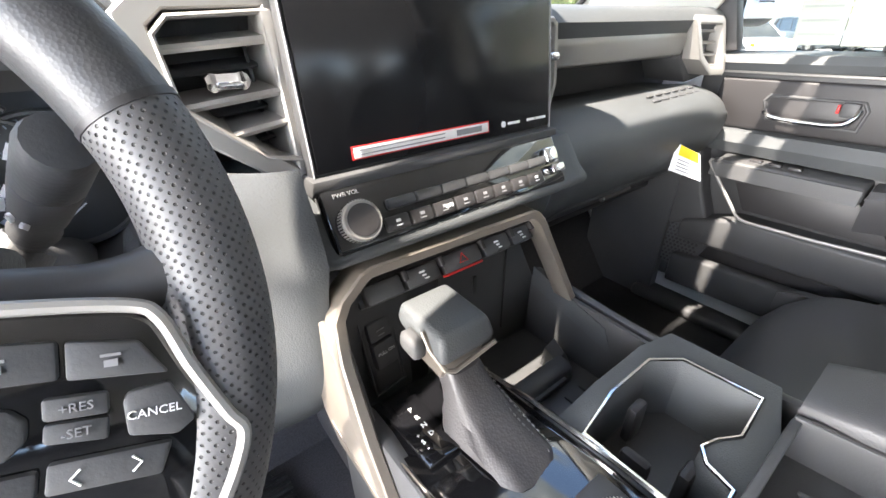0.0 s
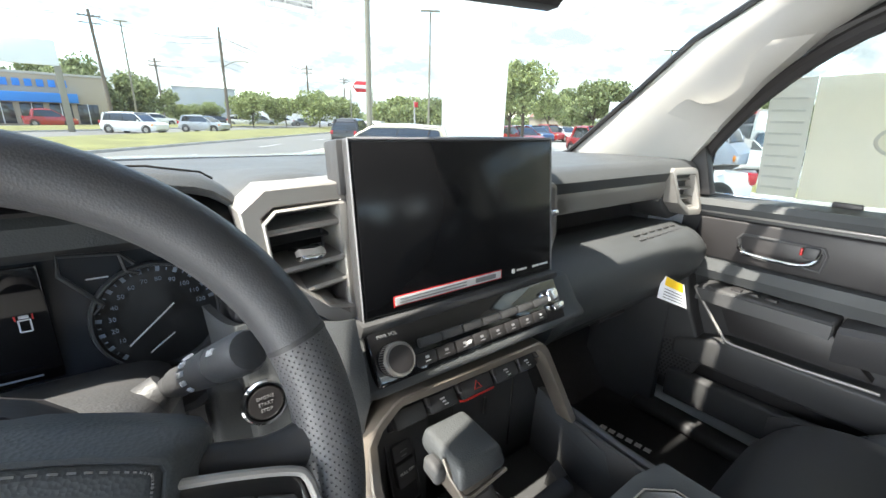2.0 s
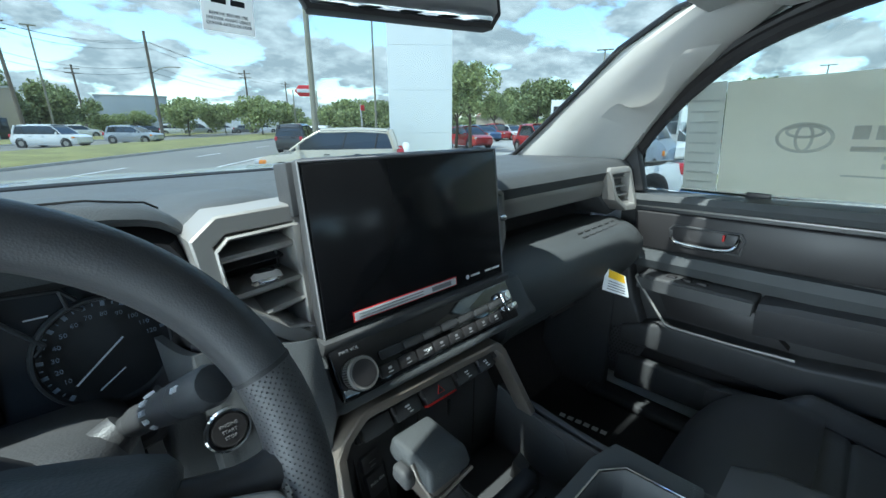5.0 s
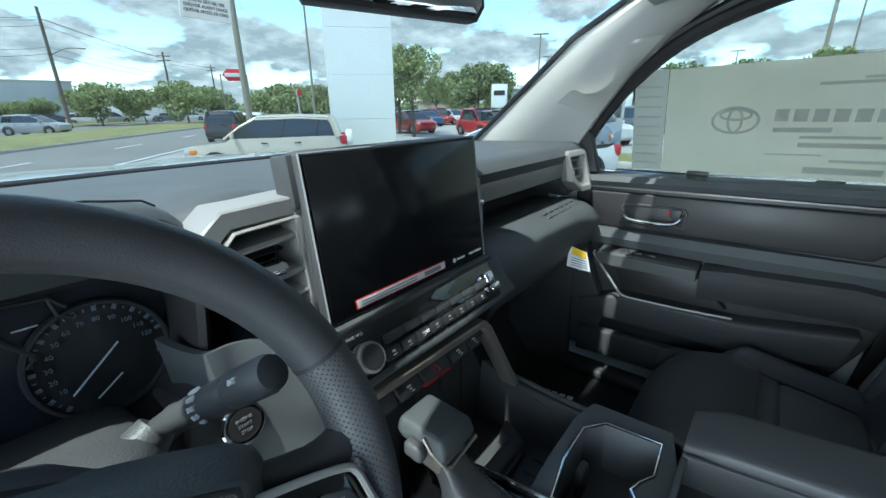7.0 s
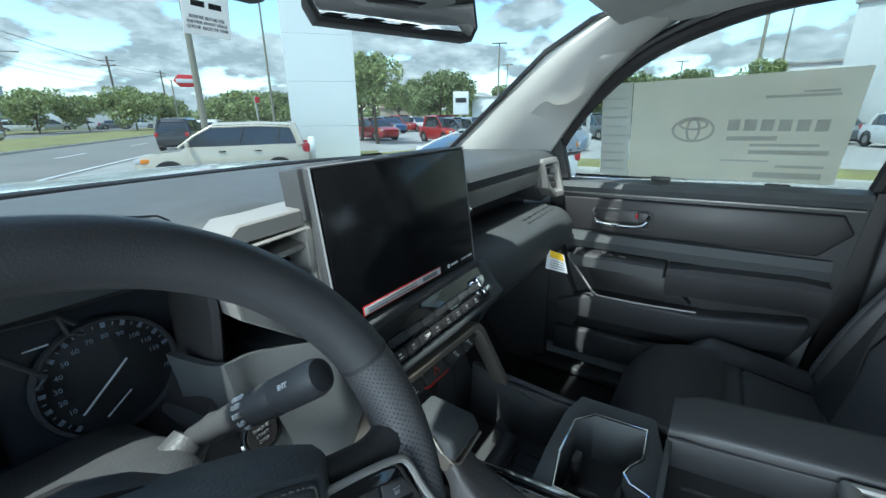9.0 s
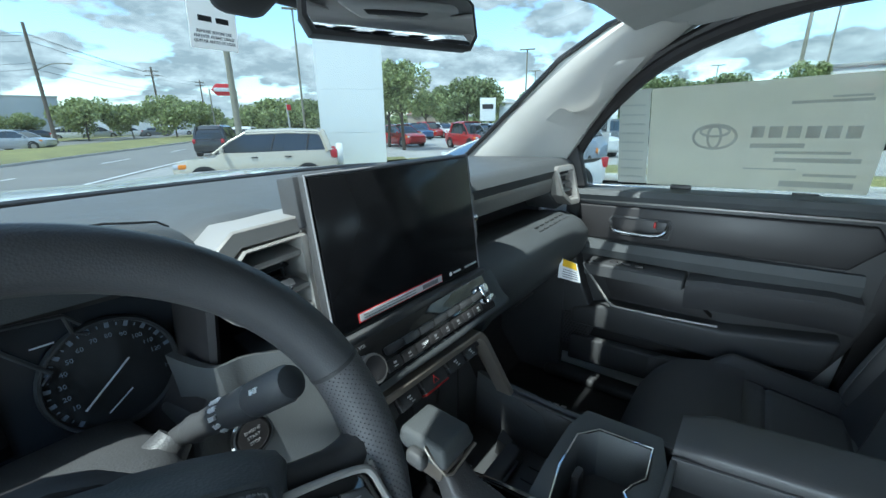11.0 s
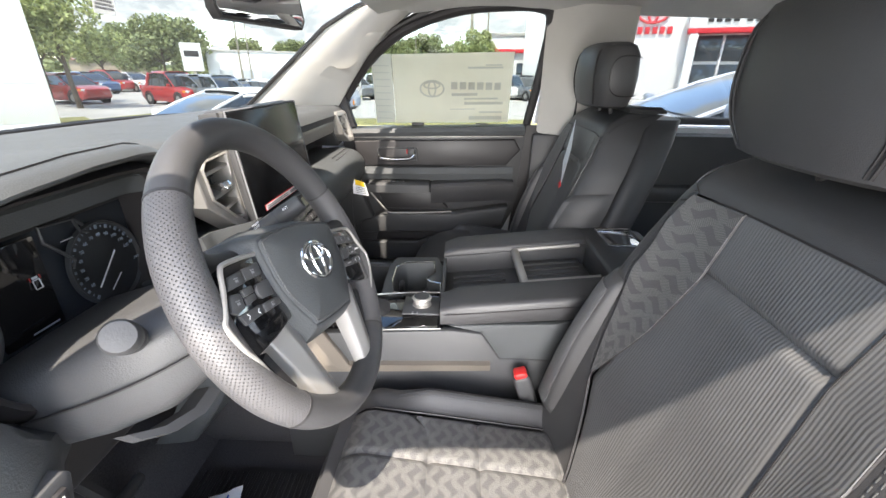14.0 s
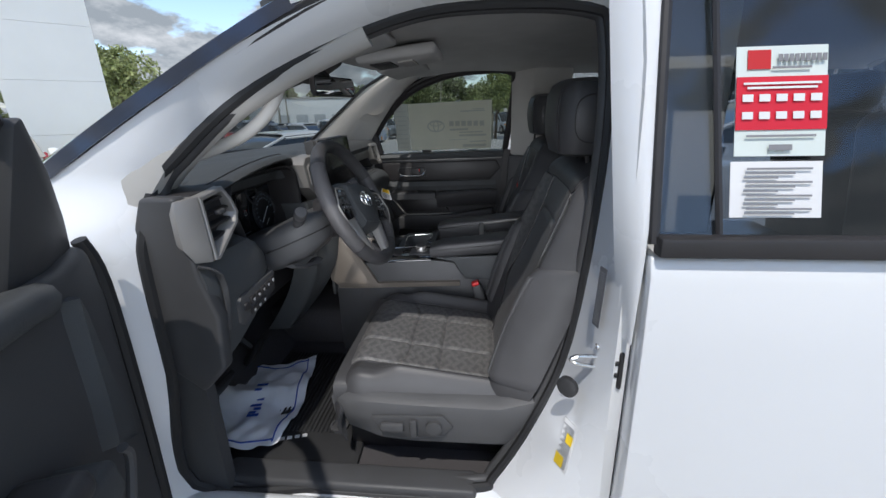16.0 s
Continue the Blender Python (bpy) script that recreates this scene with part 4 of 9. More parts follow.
clu = thing("instrument_cluster", (-0.43, 1.02, 1.38), "dark instrument cluster with white dials, switched off", "instrument cluster")
def clus_ring(s, y, dz=0.0):
    pts = [(-0.625, 1.478), (-0.43, 1.492), (-0.245, 1.478), (-0.232, 1.40), (-0.265, 1.315), (-0.33, 1.288), (-0.53, 1.288), (-0.60, 1.315), (-0.635, 1.40)]
    cx, cz = -0.43, 1.385
    return [(cx + (x - cx) * s, y + 0.12 * (z - cz), cz + (z - cz) * s + dz) for x, z in pts]


def bezel_ring(s, y, dy=0.0):
    pts = [(-0.600, 1.500), (-0.43, 1.515), (-0.283, 1.500), (-0.274, 1.410), (-0.298, 1.340), (-0.35, 1.314), (-0.52, 1.314), (-0.575, 1.338), (-0.604, 1.410)]
    return [(-0.44 + (p.x + 0.44) * s, y + 0.10 * (p.y - 1.40), 1.41 + (p.y - 1.41) * s + dy) for p in smooth_path([(x, z, 0) for x, z in pts], 3, True)]


part("binnacle", loft([bezel_ring(1.16, 0.985), bezel_ring(1.09, 0.932, -0.004), bezel_ring(1.04, 0.920), bezel_ring(1.0, 0.924), bezel_ring(0.985, 0.94), bezel_ring(1.02, 1.03)], True, False), M_DEEP, clu, "black moulded dial surround")
M_TICK = material("pale_blue_print", (0.20, 0.24, 0.30), 0.5, vary=0.03)
M_NEEDLE = material("white_needle", (0.55, 0.57, 0.60), 0.5, vary=0.02)
M_DIAL = material("dark_dial_face", (0.022, 0.026, 0.032), 0.25, vary=0.05)
part("face", loft([clus_ring(0.96, 1.035), clus_ring(0.96, 1.019)]), M_DIAL, clu)
M_RING = material("grey_dial_trim", (0.06, 0.063, 0.067), 0.4, metal=0.3)
for cx in (-0.338, -0.560):
    dm = frame_at((cx, 1.012, 1.379), (1, 0, 0), (0, 0.12, 1))
    dial = part("dial", moved(lathe([(0.0565, 0.0), (0.058, 0.006), (0.0605, 0.006), (0.0625, 0.0)], Matrix(), 56), dm), M_RING, clu, "speedometer dial ring")
    for k in range(25):
        a = radians(226 - k * 8.85)
        big = k % 2 == 0
        part("tick", moved(box((0, 0, 0.002), (0.0055 if big else 0.003, 0.0038 if big else 0.0012, 0.001), 0), dm @ Matrix.Rotation(a, 4, "Z") @ pose(0.0535, 0, 0)), M_TICK, dial, smooth=False)

    for k in range(1, 13):
        a = radians(226 - k * 17.7)
        if cx > -0.4:
            lettering(str(k * 10), 0.0068, dm @ pose(0.0420 * math.cos(a), 0.0420 * math.sin(a), 0.002), M_TICK, dial)
        elif k % 2:
            lettering(str(k // 2 + 1), 0.0068, dm @ pose(0.0420 * math.cos(a), 0.0420 * math.sin(a), 0.002), M_TICK, dial)
    part("needle", moved(box((0.020, 0, 0.006), (0.060, 0.0016, 0.0015), 0), dm @ pose(0.007, 0.006, 0) @ Matrix.Rotation(radians(220), 4, "Z")), M_NEEDLE, dial)
    part("small_needle", moved(box((0.012, 0, 0.005), (0.030, 0.0013, 0.0012), 0), dm @ pose(0.008, -0.024, 0) @ Matrix.Rotation(radians(214), 4, "Z")), M_NEEDLE, dial)
lettering("MPH", 0.006, frame_at((-0.287, 1.008, 1.366), (1, 0, 0), (0, 0.12, 1)), M_TICK, clu)
CF = lambda pts: [(x, 1.008 + 0.12 * (z - 1.385), z) for x, z in pts]
part("trim_line", tube(CF([(-0.352, 1.442), (-0.363, 1.455), (-0.411, 1.459), (-0.413, 1.440), (-0.384, 1.404), (-0.392, 1.395)]), 0.0024, 6), M_RING, clu)
part("trim_line", tube(CF([(-0.363, 1.455), (-0.360, 1.436), (-0.349, 1.431)]), 0.0022, 6), M_RING, clu)
part("gauge_mark", moved(box((0, 0, 0), (0.018, 0.0014, 0.001), 0), frame_at((-0.384, 1.012, 1.433), (1, 0, 0), (0, 0.12, 1))), M_NEEDLE, clu)
part("center_display", prism([(-0.500, 1.455), (-0.425, 1.455), (-0.425, 1.335), (-0.500, 1.335)], "y", 1.010, 1.016, 0.002), M_PIANO, clu, "dark glass centre display")
bars([(-0.02, -0.05, 0.035, 0.002)], frame_at((-0.437, 1.0085, 1.395), (1, 0, 0), (0, 0.12, 1)), M_TICK, clu)
CI = frame_at((-0.443, 1.0085, 1.403), (1, 0, 0), (0, 0.12, 1))
bars([(0, 0.0035, 0.007, 0.003), (0, -0.011, 0.008, 0.0014), (-0.0042, -0.005, 0.0012, 0.012), (0.0042, -0.005, 0.0012, 0.012), (0, 0.0005, 0.008, 0.0012)], CI, M_NEEDLE, clu, "pickup_symbol")
bars([(-0.0062, 0.003, 0.0012, 0.005), (0.0062, 0.003, 0.0012, 0.005)], CI, M_RED, clu, "door_mark")

col = thing("steering_column", (-0.442, 0.83, 1.33), "grey-black steering column cover with stalks and start button", "steering column")
rings = []
for y, z, w, h in ((0.745, 1.382, 0.050, 0.028), (0.758, 1.376, 0.076, 0.042), (0.80, 1.356, 0.104, 0.060), (0.86, 1.332, 0.116, 0.062), (0.93, 1.305, 0.120, 0.056), (1.0, 1.288, 0.12, 0.05)):
    rings.append([(-0.452 + w * math.copysign(abs(math.cos(a)) ** 0.42, math.cos(a)), y, z + h * math.copysign(abs(math.sin(a)) ** 0.5, math.sin(a))) for a in np.linspace(0, 2 * math.pi, 24, endpoint=False)])
part("shroud", loft(rings), M_SHROUD, col, "grey plastic column cover")
part("tilt_lever", loft([[(x, y, z + 0.006), (x, y - 0.012, z), (x, y, z - 0.006), (x, y + 0.02, z)] for x, y, z in ((-0.568, 0.83, 1.288), (-0.55, 0.806, 1.282), (-0.52, 0.792, 1.279), (-0.49, 0.790, 1.284))]), M_HARD, col, "black column tilt lever")
part("shroud_seam", tube(smooth_path([(-0.574, 0.93, 1.310), (-0.570, 0.86, 1.336), (-0.558, 0.80, 1.360), (-0.530, 0.757, 1.377), (-0.50, 0.744, 1.382)], 5), 0.0016, 5), M_DEEP, col)
part("stalk_base", join(tube([(-0.375, 0.83, 1.368), (-0.343, 0.835, 1.392)], [0.024, 0.014], 14), tube([(-0.505, 0.83, 1.368), (-0.535, 0.818, 1.387)], [0.024, 0.017], 14)), M_SHROUD, col)
for sx, lab in ((1, "wiper stalk with white markings"), (-1, "indicator stalk")):
    a = Vector((-0.343, 0.834, 1.392)) if sx > 0 else Vector((-0.532, 0.820, 1.385))
    b = Vector((-0.300, 0.724, 1.466)) if sx > 0 else Vector((-0.600, 0.772, 1.440))
    d_ = (b - a)
    thin = 0.88 if sx > 0 else 1.0
    prof = [(0.0, 0.009), (0.15, 0.011), (0.2, 0.013), (0.26, 0.0115), (0.42, 0.0135), (0.70, 0.0150), (0.715, 0.0140), (0.735, 0.0150), (0.96, 0.0150), (1.0, 0.0130), (1.01, 0.005)]
    s = part("stalk", tube([a + d_ * t for t, _ in prof], [r * thin for _, r in prof], 18), M_HARD, col, lab)
    if sx > 0:
        dn = d_.normalized()
        eye = Vector((-0.05, -0.30, 0.22))
        nrm = (eye - dn * eye.dot(dn)).normalized()
        sidev = nrm.cross(dn)
        for i, (wd, along) in enumerate((("MIST", 0.50), ("OFF", 0.50), ("INT", 0.50), ("LO", 0.50), ("HI", 0.50), ("INT", 0.84))):
            ang = radians((i - 2) * -27) if i < 5 else radians(20)
            out = nrm * math.cos(ang) + sidev * math.sin(ang)
            q = frame_at(a + d_ * along + out * 0.0134, dn, out.cross(dn))
            lettering(wd, 0.0052, q, M_WHITE, s, deep=0.0008)
bm_ = lathe([(0.0, 0.0), (0.0235, 0.0), (0.0235, 0.008), (0.0215, 0.010), (0.0195, 0.010), (0.0185, 0.004), (0.0, 0.004)], frame_at((-0.265, 0.888, 1.3125), (1, 0, 0), (0, 0.25, 1)), 36)
stb = part("start_button", bm_, M_CHROME, col, "round engine start button with a chrome ring")
SB = frame_at((-0.265, 0.888, 1.3125), (1, 0, 0), (0, 0.25, 1))
part("cap", lathe([(0.0178, 0.003), (0.0178, 0.008), (0.016, 0.0095), (0.0, 0.0095)], SB, 32), M_DEEP, stb)
for i, wd in enumerate(("ENGINE", "START", "STOP")):
    lettering(wd, 0.0050, SB @ pose(0, 0.0055 - 0.0065 * i, 0.0098), M_GREYMARK, stb)
part("button_mount", prism([(0.902, 1.24), (0.902, 1.332), (0.925, 1.342), (1.0, 1.330), (1.0, 1.24)], "x", -0.312, -0.236, 0.010, 3), M_SOFT, dash)

# ---- steering wheel ----
sw_ = thing("steering_wheel", (-0.442, 0.688, 1.432), "black leather steering wheel with perforated grips and silver spokes", "steering wheel")
TAU = radians(25.5)
WM = frame_at((-0.436, 0.686, 1.4275), (1, 0, 0), (0, math.sin(TAU), math.cos(TAU))) @ Matrix.Rotation(radians(-15), 4, "Z")


def rim_arc(a0, a1, n=40, r=0.0170, pad=0.0):
    """A length of the wheel's rim between two angles; its flat coordinates run along and round it."""
    bm = bmesh.new()
    lay = bm.loops.layers.uv.new("flat")
    rows = []
    K = 18
    for i in range(n + 1):
        a = lerp(a0, a1, i / n)
        th = r + 0.0018 * math.exp(-((math.sin(a) - 0.05) / 0.35) ** 2) + pad
        R = 0.1838 - th + pad
        ca, sa = math.cos(a), math.sin(a)
        rows.append([bm.verts.new(WM @ Vector(((R + th * math.cos(b)) * ca, (R + th * math.cos(b)) * sa, th * 1.1 * math.sin(b)))) for b in np.linspace(0, 2 * math.pi, K, endpoint=False)])
    for i in range(n):
        for k in range(K):
            f = bm.faces.new((rows[i][k], rows[i + 1][k], rows[i + 1][(k + 1) % K], rows[i][(k + 1) % K]))
            for lp, (ii, kk) in zip(f.loops, ((i, k), (i + 1, k), (i + 1, k + 1), (i, k + 1))):
                lp[lay].uv = (lerp(a0, a1, ii / n) * 0.165, kk / K * 2 * math.pi * r)
    bm.faces.new(rows[0])
    bm.faces.new(rows[-1][::-1])
    bmesh.ops.recalc_face_normals(bm, faces=bm.faces)
    return bm


def perforated():
    m = material("perforated_leather", (0.085, 0.082, 0.084), 0.48, bump=0.16, bump_scale=800, cells=True, vary=0.1)
    t = m.node_tree
    b = t.nodes["Principled BSDF"]
    co = t.nodes.new("ShaderNodeTexCoord")
    v = t.nodes.new("ShaderNodeTexVoronoi")
    v.voronoi_dimensions = "2D"
    v.inputs["Scale"].default_value, v.inputs["Randomness"].default_value = 1.0, 0.0
    mp = t.nodes.new("ShaderNodeMapping")
    mp.inputs["Rotation"].default_value = (0, 0, radians(45))
    mp.inputs["Scale"].default_value = (345, 345, 1)
    t.links.new(co.outputs["UV"], mp.inputs["Vector"])
    t.links.new(mp.outputs[0], v.inputs["Vector"])
    hole = t.nodes.new("ShaderNodeMapRange")
    hole.inputs["From Min"].default_value, hole.inputs["From Max"].default_value = 0.10, 0.22
    t.links.new(v.outputs["Distance"], hole.inputs["Value"])
    bp = t.nodes.new("ShaderNodeBump")
    bp.inputs["Strength"].default_value, bp.inputs["Distance"].default_value = 1.0, 0.0014
    t.links.new(hole.outputs[0], bp.inputs["Height"])
    t.links.new(bp.outputs[0], b.inputs["Normal"])
    old = b.inputs["Base Color"].links[0].from_socket
    mm = t.nodes.new("ShaderNodeVectorMath")
    mm.operation = "SCALE"
    lo = t.nodes.new("ShaderNodeMapRange")
    lo.inputs["To Min"].default_value = 0.3
    t.links.new(hole.outputs[0], lo.inputs["Value"])
    t.links.new(old, mm.inputs[0])
    t.links.new(lo.outputs[0], mm.inputs["Scale"])
    t.links.new(mm.outputs[0], b.inputs["Base Color"])
    return m


M_PERF = perforated()
part("upper_rim", rim_arc(radians(33), radians(147)), M_LEATHER, sw_, "smooth black leather upper rim")
part("right_grip", rim_arc(radians(-48), radians(33), 24), M_PERF, sw_, "perforated black leather grip")
part("left_grip", rim_arc(radians(147), radians(228), 24), M_PERF, sw_, "perforated black leather grip")
part("lower_rim", rim_arc(radians(228), radians(312), 30), M_LEATHER, sw_)
for a in (33, 147, 228, 312):
    part("seam_ring", rim_arc(radians(a - 0.5), radians(a + 0.5), 2, pad=0.0005), M_DEEP, sw_)
HUB = [(-0.083, 0.028), (-0.072, 0.040), (0.0, 0.046), (0.072, 0.040), (0.083, 0.028), (0.078, -0.020), (0.052, -0.060), (0.040, -0.068), (-0.040, -0.068), (-0.052, -0.060), (-0.078, -0.020)]


def hub_ring(s, z):
    return [(p.x * s, p.y * s, z) for p in smooth_path([(x, y, 0) for x, y in HUB], 3, True)]


hub = part("airbag_cover", moved(loft([hub_ring(1.22, -0.045), hub_ring(1.24, -0.012), hub_ring(1.20, 0.002), hub_ring(1.04, 0.0195), hub_ring(1.0, 0.0205), hub_ring(0.985, 0.0195), hub_ring(0.97, 0.0212), hub_ring(0.90, 0.0240), hub_ring(0.5, 0.027), hub_ring(0.2, 0.028)]), WM), M_SOFT, sw_, "black leather airbag cover with stitching")
st_pts = [WM @ Vector(p) for p in smooth_path([Vector(q) for q in hub_ring(0.945, 0.0228)], 4, True)]
part("stitching", join(*[tube([p, p.lerp(q, 0.55)], 0.0007, 5) for p, q in zip(st_pts, st_pts[1:])]), M_SEAM, hub)
em = join(moved(tube([(0.0325 * math.cos(a), 0.0215 * math.sin(a), 0) for a in np.linspace(0, 2 * math.pi, 40, endpoint=False)], 0.0024, 8, True), Matrix()),
          tube([(0.0105 * math.cos(a), 0.0205 * math.sin(a) - 0.0005, 0.0004) for a in np.linspace(0, 2 * math.pi, 30, endpoint=False)], 0.0022, 8, True),
          tube([(0.022 * math.cos(a), 0.009 * math.sin(a) + 0.0095, 0.0002) for a in np.linspace(0, 2 * math.pi, 30, endpoint=False)], 0.0022, 8, True))
part("emblem", moved(em, WM @ pose(0, -0.002, 0.0280)), M_CHROME, hub, "chrome oval emblem")
for s_ in (-1, 1):
    arm = [[(s_ * 0.070, 0.034, -0.022), (s_ * 0.070, 0.034, 0.002), (s_ * 0.060, -0.052, 0.002), (s_ * 0.060, -0.052, -0.022)], [(s_ * 0.11, 0.026, -0.018), (s_ * 0.11, 0.026, 0.002), (s_ * 0.112, -0.058, 0.002), (s_ * 0.112, -0.058, -0.018)],
           [(s_ * 0.154, 0.020, -0.012), (s_ * 0.154, 0.020, 0.003), (s_ * 0.152, -0.040, 0.003), (s_ * 0.152, -0.040, -0.012)]]
    spoke = part("side_spoke", moved(bevel_all(loft(arm), 0.004, 2), WM), M_PIANO, sw_, "glossy black spoke with buttons")
    part("leather_bridge", moved(tube(smooth_path([(s_ * 0.070, 0.030, -0.006), (s_ * 0.11, 0.029, -0.002), (s_ * 0.140, 0.031, 0.0), (s_ * 0.160, 0.040, 0.0)], 4), [0.012, 0.011, 0.010, 0.010, 0.010, 0.010, 0.010, 0.011, 0.012, 0.013, 0.014, 0.015, 0.016], 12), WM), M_PERF, sw_, "black leather spoke bridge")
    mir = lambda pts: [(s_ * x, y) for x, y in pts]
    PANEL = [(0.078, 0.0255), (0.1088, 0.0255), (0.1366, 0.0236), (0.1445, 0.0190), (0.1522, 0.0030), (0.1620, -0.0150), (0.1668, -0.0246), (0.1600, -0.0450), (0.1500, -0.0600), (0.1100, -0.0540), (0.0740, -0.0450)]
    part("button_panel", moved(prism(mir(PANEL), "z", 0.0, 0.0165, 0.003, 2), WM), M_PIANO, spoke, "glossy black button panel")
    edge = [(s_ * x, y, z) for x, y, z in ((0.082, 0.0270, 0.0150), (0.1088, 0.0270, 0.0165), (0.1366, 0.0250, 0.0180), (0.1453, 0.0200, 0.0190), (0.1530, 0.0034, 0.0195), (0.1630, -0.0149, 0.0200), (0.1680, -0.0246, 0.0200), (0.1605, -0.0460, 0.0190), (0.1480, -0.0640, 0.0170), (0.130, -0.092, 0.0100))]
    part("bright_edge", moved(tube(smooth_path([Vector(p) for p in edge], 5), 0.0024, 8), WM), M_SILVER, sw_, "satin silver spoke edge")
    WHEEL_BUTTONS = (("icon", [(0.094, 0.0185), (0.1200, 0.0164), (0.1200, 0.0048), (0.094, 0.0060)]), ("icon", [(0.1216, 0.0160), (0.1392, 0.0136), (0.1470, 0.0018), (0.1216, 0.0042)]), ("word", [(0.1358, -0.0022), (0.1468, -0.0010), (0.1538, -0.0150), (0.1485, -0.0190), (0.1355, -0.0160), (0.1345, -0.0050)]),
            ("cap", [(0.090, 0.0000), (0.1090, -0.0010), (0.1128, -0.0050), (0.1125, -0.0110), (0.1080, -0.0155), (0.090, -0.0160)]), ("up", [(0.1160, 0.0002), (0.1312, -0.0008), (0.1312, -0.0076), (0.1160, -0.0066)]), ("down", [(0.1160, -0.0074), (0.1312, -0.0084), (0.1306, -0.0156), (0.1156, -0.0134)]),
            ("arrows", [(0.1165, -0.0188), (0.1470, -0.0206), (0.1436, -0.0306), (0.1155, -0.0280)]), ("mode", [(0.086, -0.0190), (0.1145, -0.0200), (0.1138, -0.0284), (0.086, -0.0270)]))
    for kind_, poly in WHEEL_BUTTONS:
        bt = part("button", moved(prism(mir(poly), "z", 0.012, 0.0192 if kind_ != "down" else 0.0185, 0.0012, 2), WM), M_HARD, spoke)
        cx_ = s_ * sum(p[0] for p in poly) / len(poly)
        cy_ = sum(p[1] for p in poly) / len(poly)
        word = {"word": "CANCEL", "up": "+RES", "down": "-SET", "mode": "MODE"}.get(kind_)
        if s_ > 0 and word:
            lettering(word, 0.0038, WM @ pose(cx_ + 0.0002, cy_, 0.0194), M_WHITE if kind_ == "word" else M_GREYMARK, bt)
        elif kind_ == "arrows":
            for e_, ax_ in ((-1, 0.1227), (1, 0.1375)):
                part("arrow_mark", moved(tube([(s_ * ax_ - e_ * 0.0012, cy_ + 0.0024, 0.0193), (s_ * ax_ + e_ * 0.0012, cy_, 0.0193), (s_ * ax_ - e_ * 0.0012, cy_ - 0.0024, 0.0193)], 0.0004, 5), WM), M_WHITE, bt)
        elif kind_ in ("icon", "mode", "word"):
            bars([(cx_, cy_ + 0.0015, 0.0050, 0.0009)], WM @ pose(0, 0, 0.0193), M_GREYMARK, bt)
            bars([(cx_, cy_ - 0.0010, 0.0034, 0.0022)], WM @ pose(0, 0, 0.0193), M_GREYMARK, bt)
    low = [[(s_ * 0.060, -0.044, -0.020), (s_ * 0.062, -0.044, 0.004), (s_ * 0.088, -0.044, 0.010), (s_ * 0.112, -0.042, 0.002), (s_ * 0.112, -0.042, -0.020)], [(s_ * 0.054, -0.085, -0.016), (s_ * 0.056, -0.085, 0.006), (s_ * 0.074, -0.088, 0.012), (s_ * 0.094, -0.092, 0.006), (s_ * 0.094, -0.092, -0.016)],
           [(s_ * 0.044, -0.128, -0.010), (s_ * 0.046, -0.128, 0.008), (s_ * 0.062, -0.132, 0.012), (s_ * 0.080, -0.134, 0.008), (s_ * 0.080, -0.134, -0.010)], [(s_ * 0.036, -0.160, -0.006), (s_ * 0.038, -0.160, 0.008), (s_ * 0.054, -0.158, 0.010), (s_ * 0.070, -0.154, 0.008), (s_ * 0.070, -0.154, -0.006)]]
    part("lower_spoke", moved(bevel_all(loft(low), 0.003, 2), WM), M_SILVER, sw_, "satin silver lower spoke")
    part("spoke_slot", moved(prism(mir([(0.116, -0.062), (0.124, -0.066), (0.104, -0.112), (0.096, -0.108)]), "z", -0.012, 0.002, 0.001), WM), M_DEEP, sw_)
part("hub_neck", moved(lathe([(0.06, -0.10), (0.065, -0.05), (0.06, -0.03)], Matrix(), 20), WM), M_DEEP, sw_)

# ---- centre console ----
con = thing("center_console", (0, 0.5, 0.82), "black centre console with silver arch, cup holders and twin armrests", "center console")
# silver arch that frames the storage bay
ARCH = [(-0.190, 1.075), (-0.191, 1.157), (-0.188, 1.225), (-0.181, 1.258), (-0.170, 1.277), (-0.148, 1.297), (-0.136, 1.302), (0.092, 1.297), (0.104, 1.291), (0.114, 1.279), (0.146, 1.208), (0.173, 1.147)]


def arch_strip(out_w, y0, y1):
    n = len(ARCH)
    bm = bmesh.new()
    rows = []
    for i, p in enumerate(ARCH):
        a, b = Vector(ARCH[max(0, i - 1)]), Vector(ARCH[min(n - 1, i + 1)])
        d = (b - a).normalized()
        nn = Vector((d.y, -d.x))
        q = Vector(p)
        r = q + nn * out_w
        lean = 0.18 * (1.297 - p[1]) if p[0] > 0 else 0.60 * max(0.0, 1.262 - p[1])
        rows.append([(q.x, y1 - lean, q.y), (q.x, y0 + 0.002 - lean, q.y), (lerp(q.x, r.x, 0.15), y0 - lean, lerp(q.y, r.y, 0.15)), (lerp(q.x, r.x, 0.85), y0 - lean, lerp(q.y, r.y, 0.85)), (r.x, y0 + 0.003 - lean, r.y), (r.x, y1 - lean, r.y)])
    bm.free()
    return loft(rows)


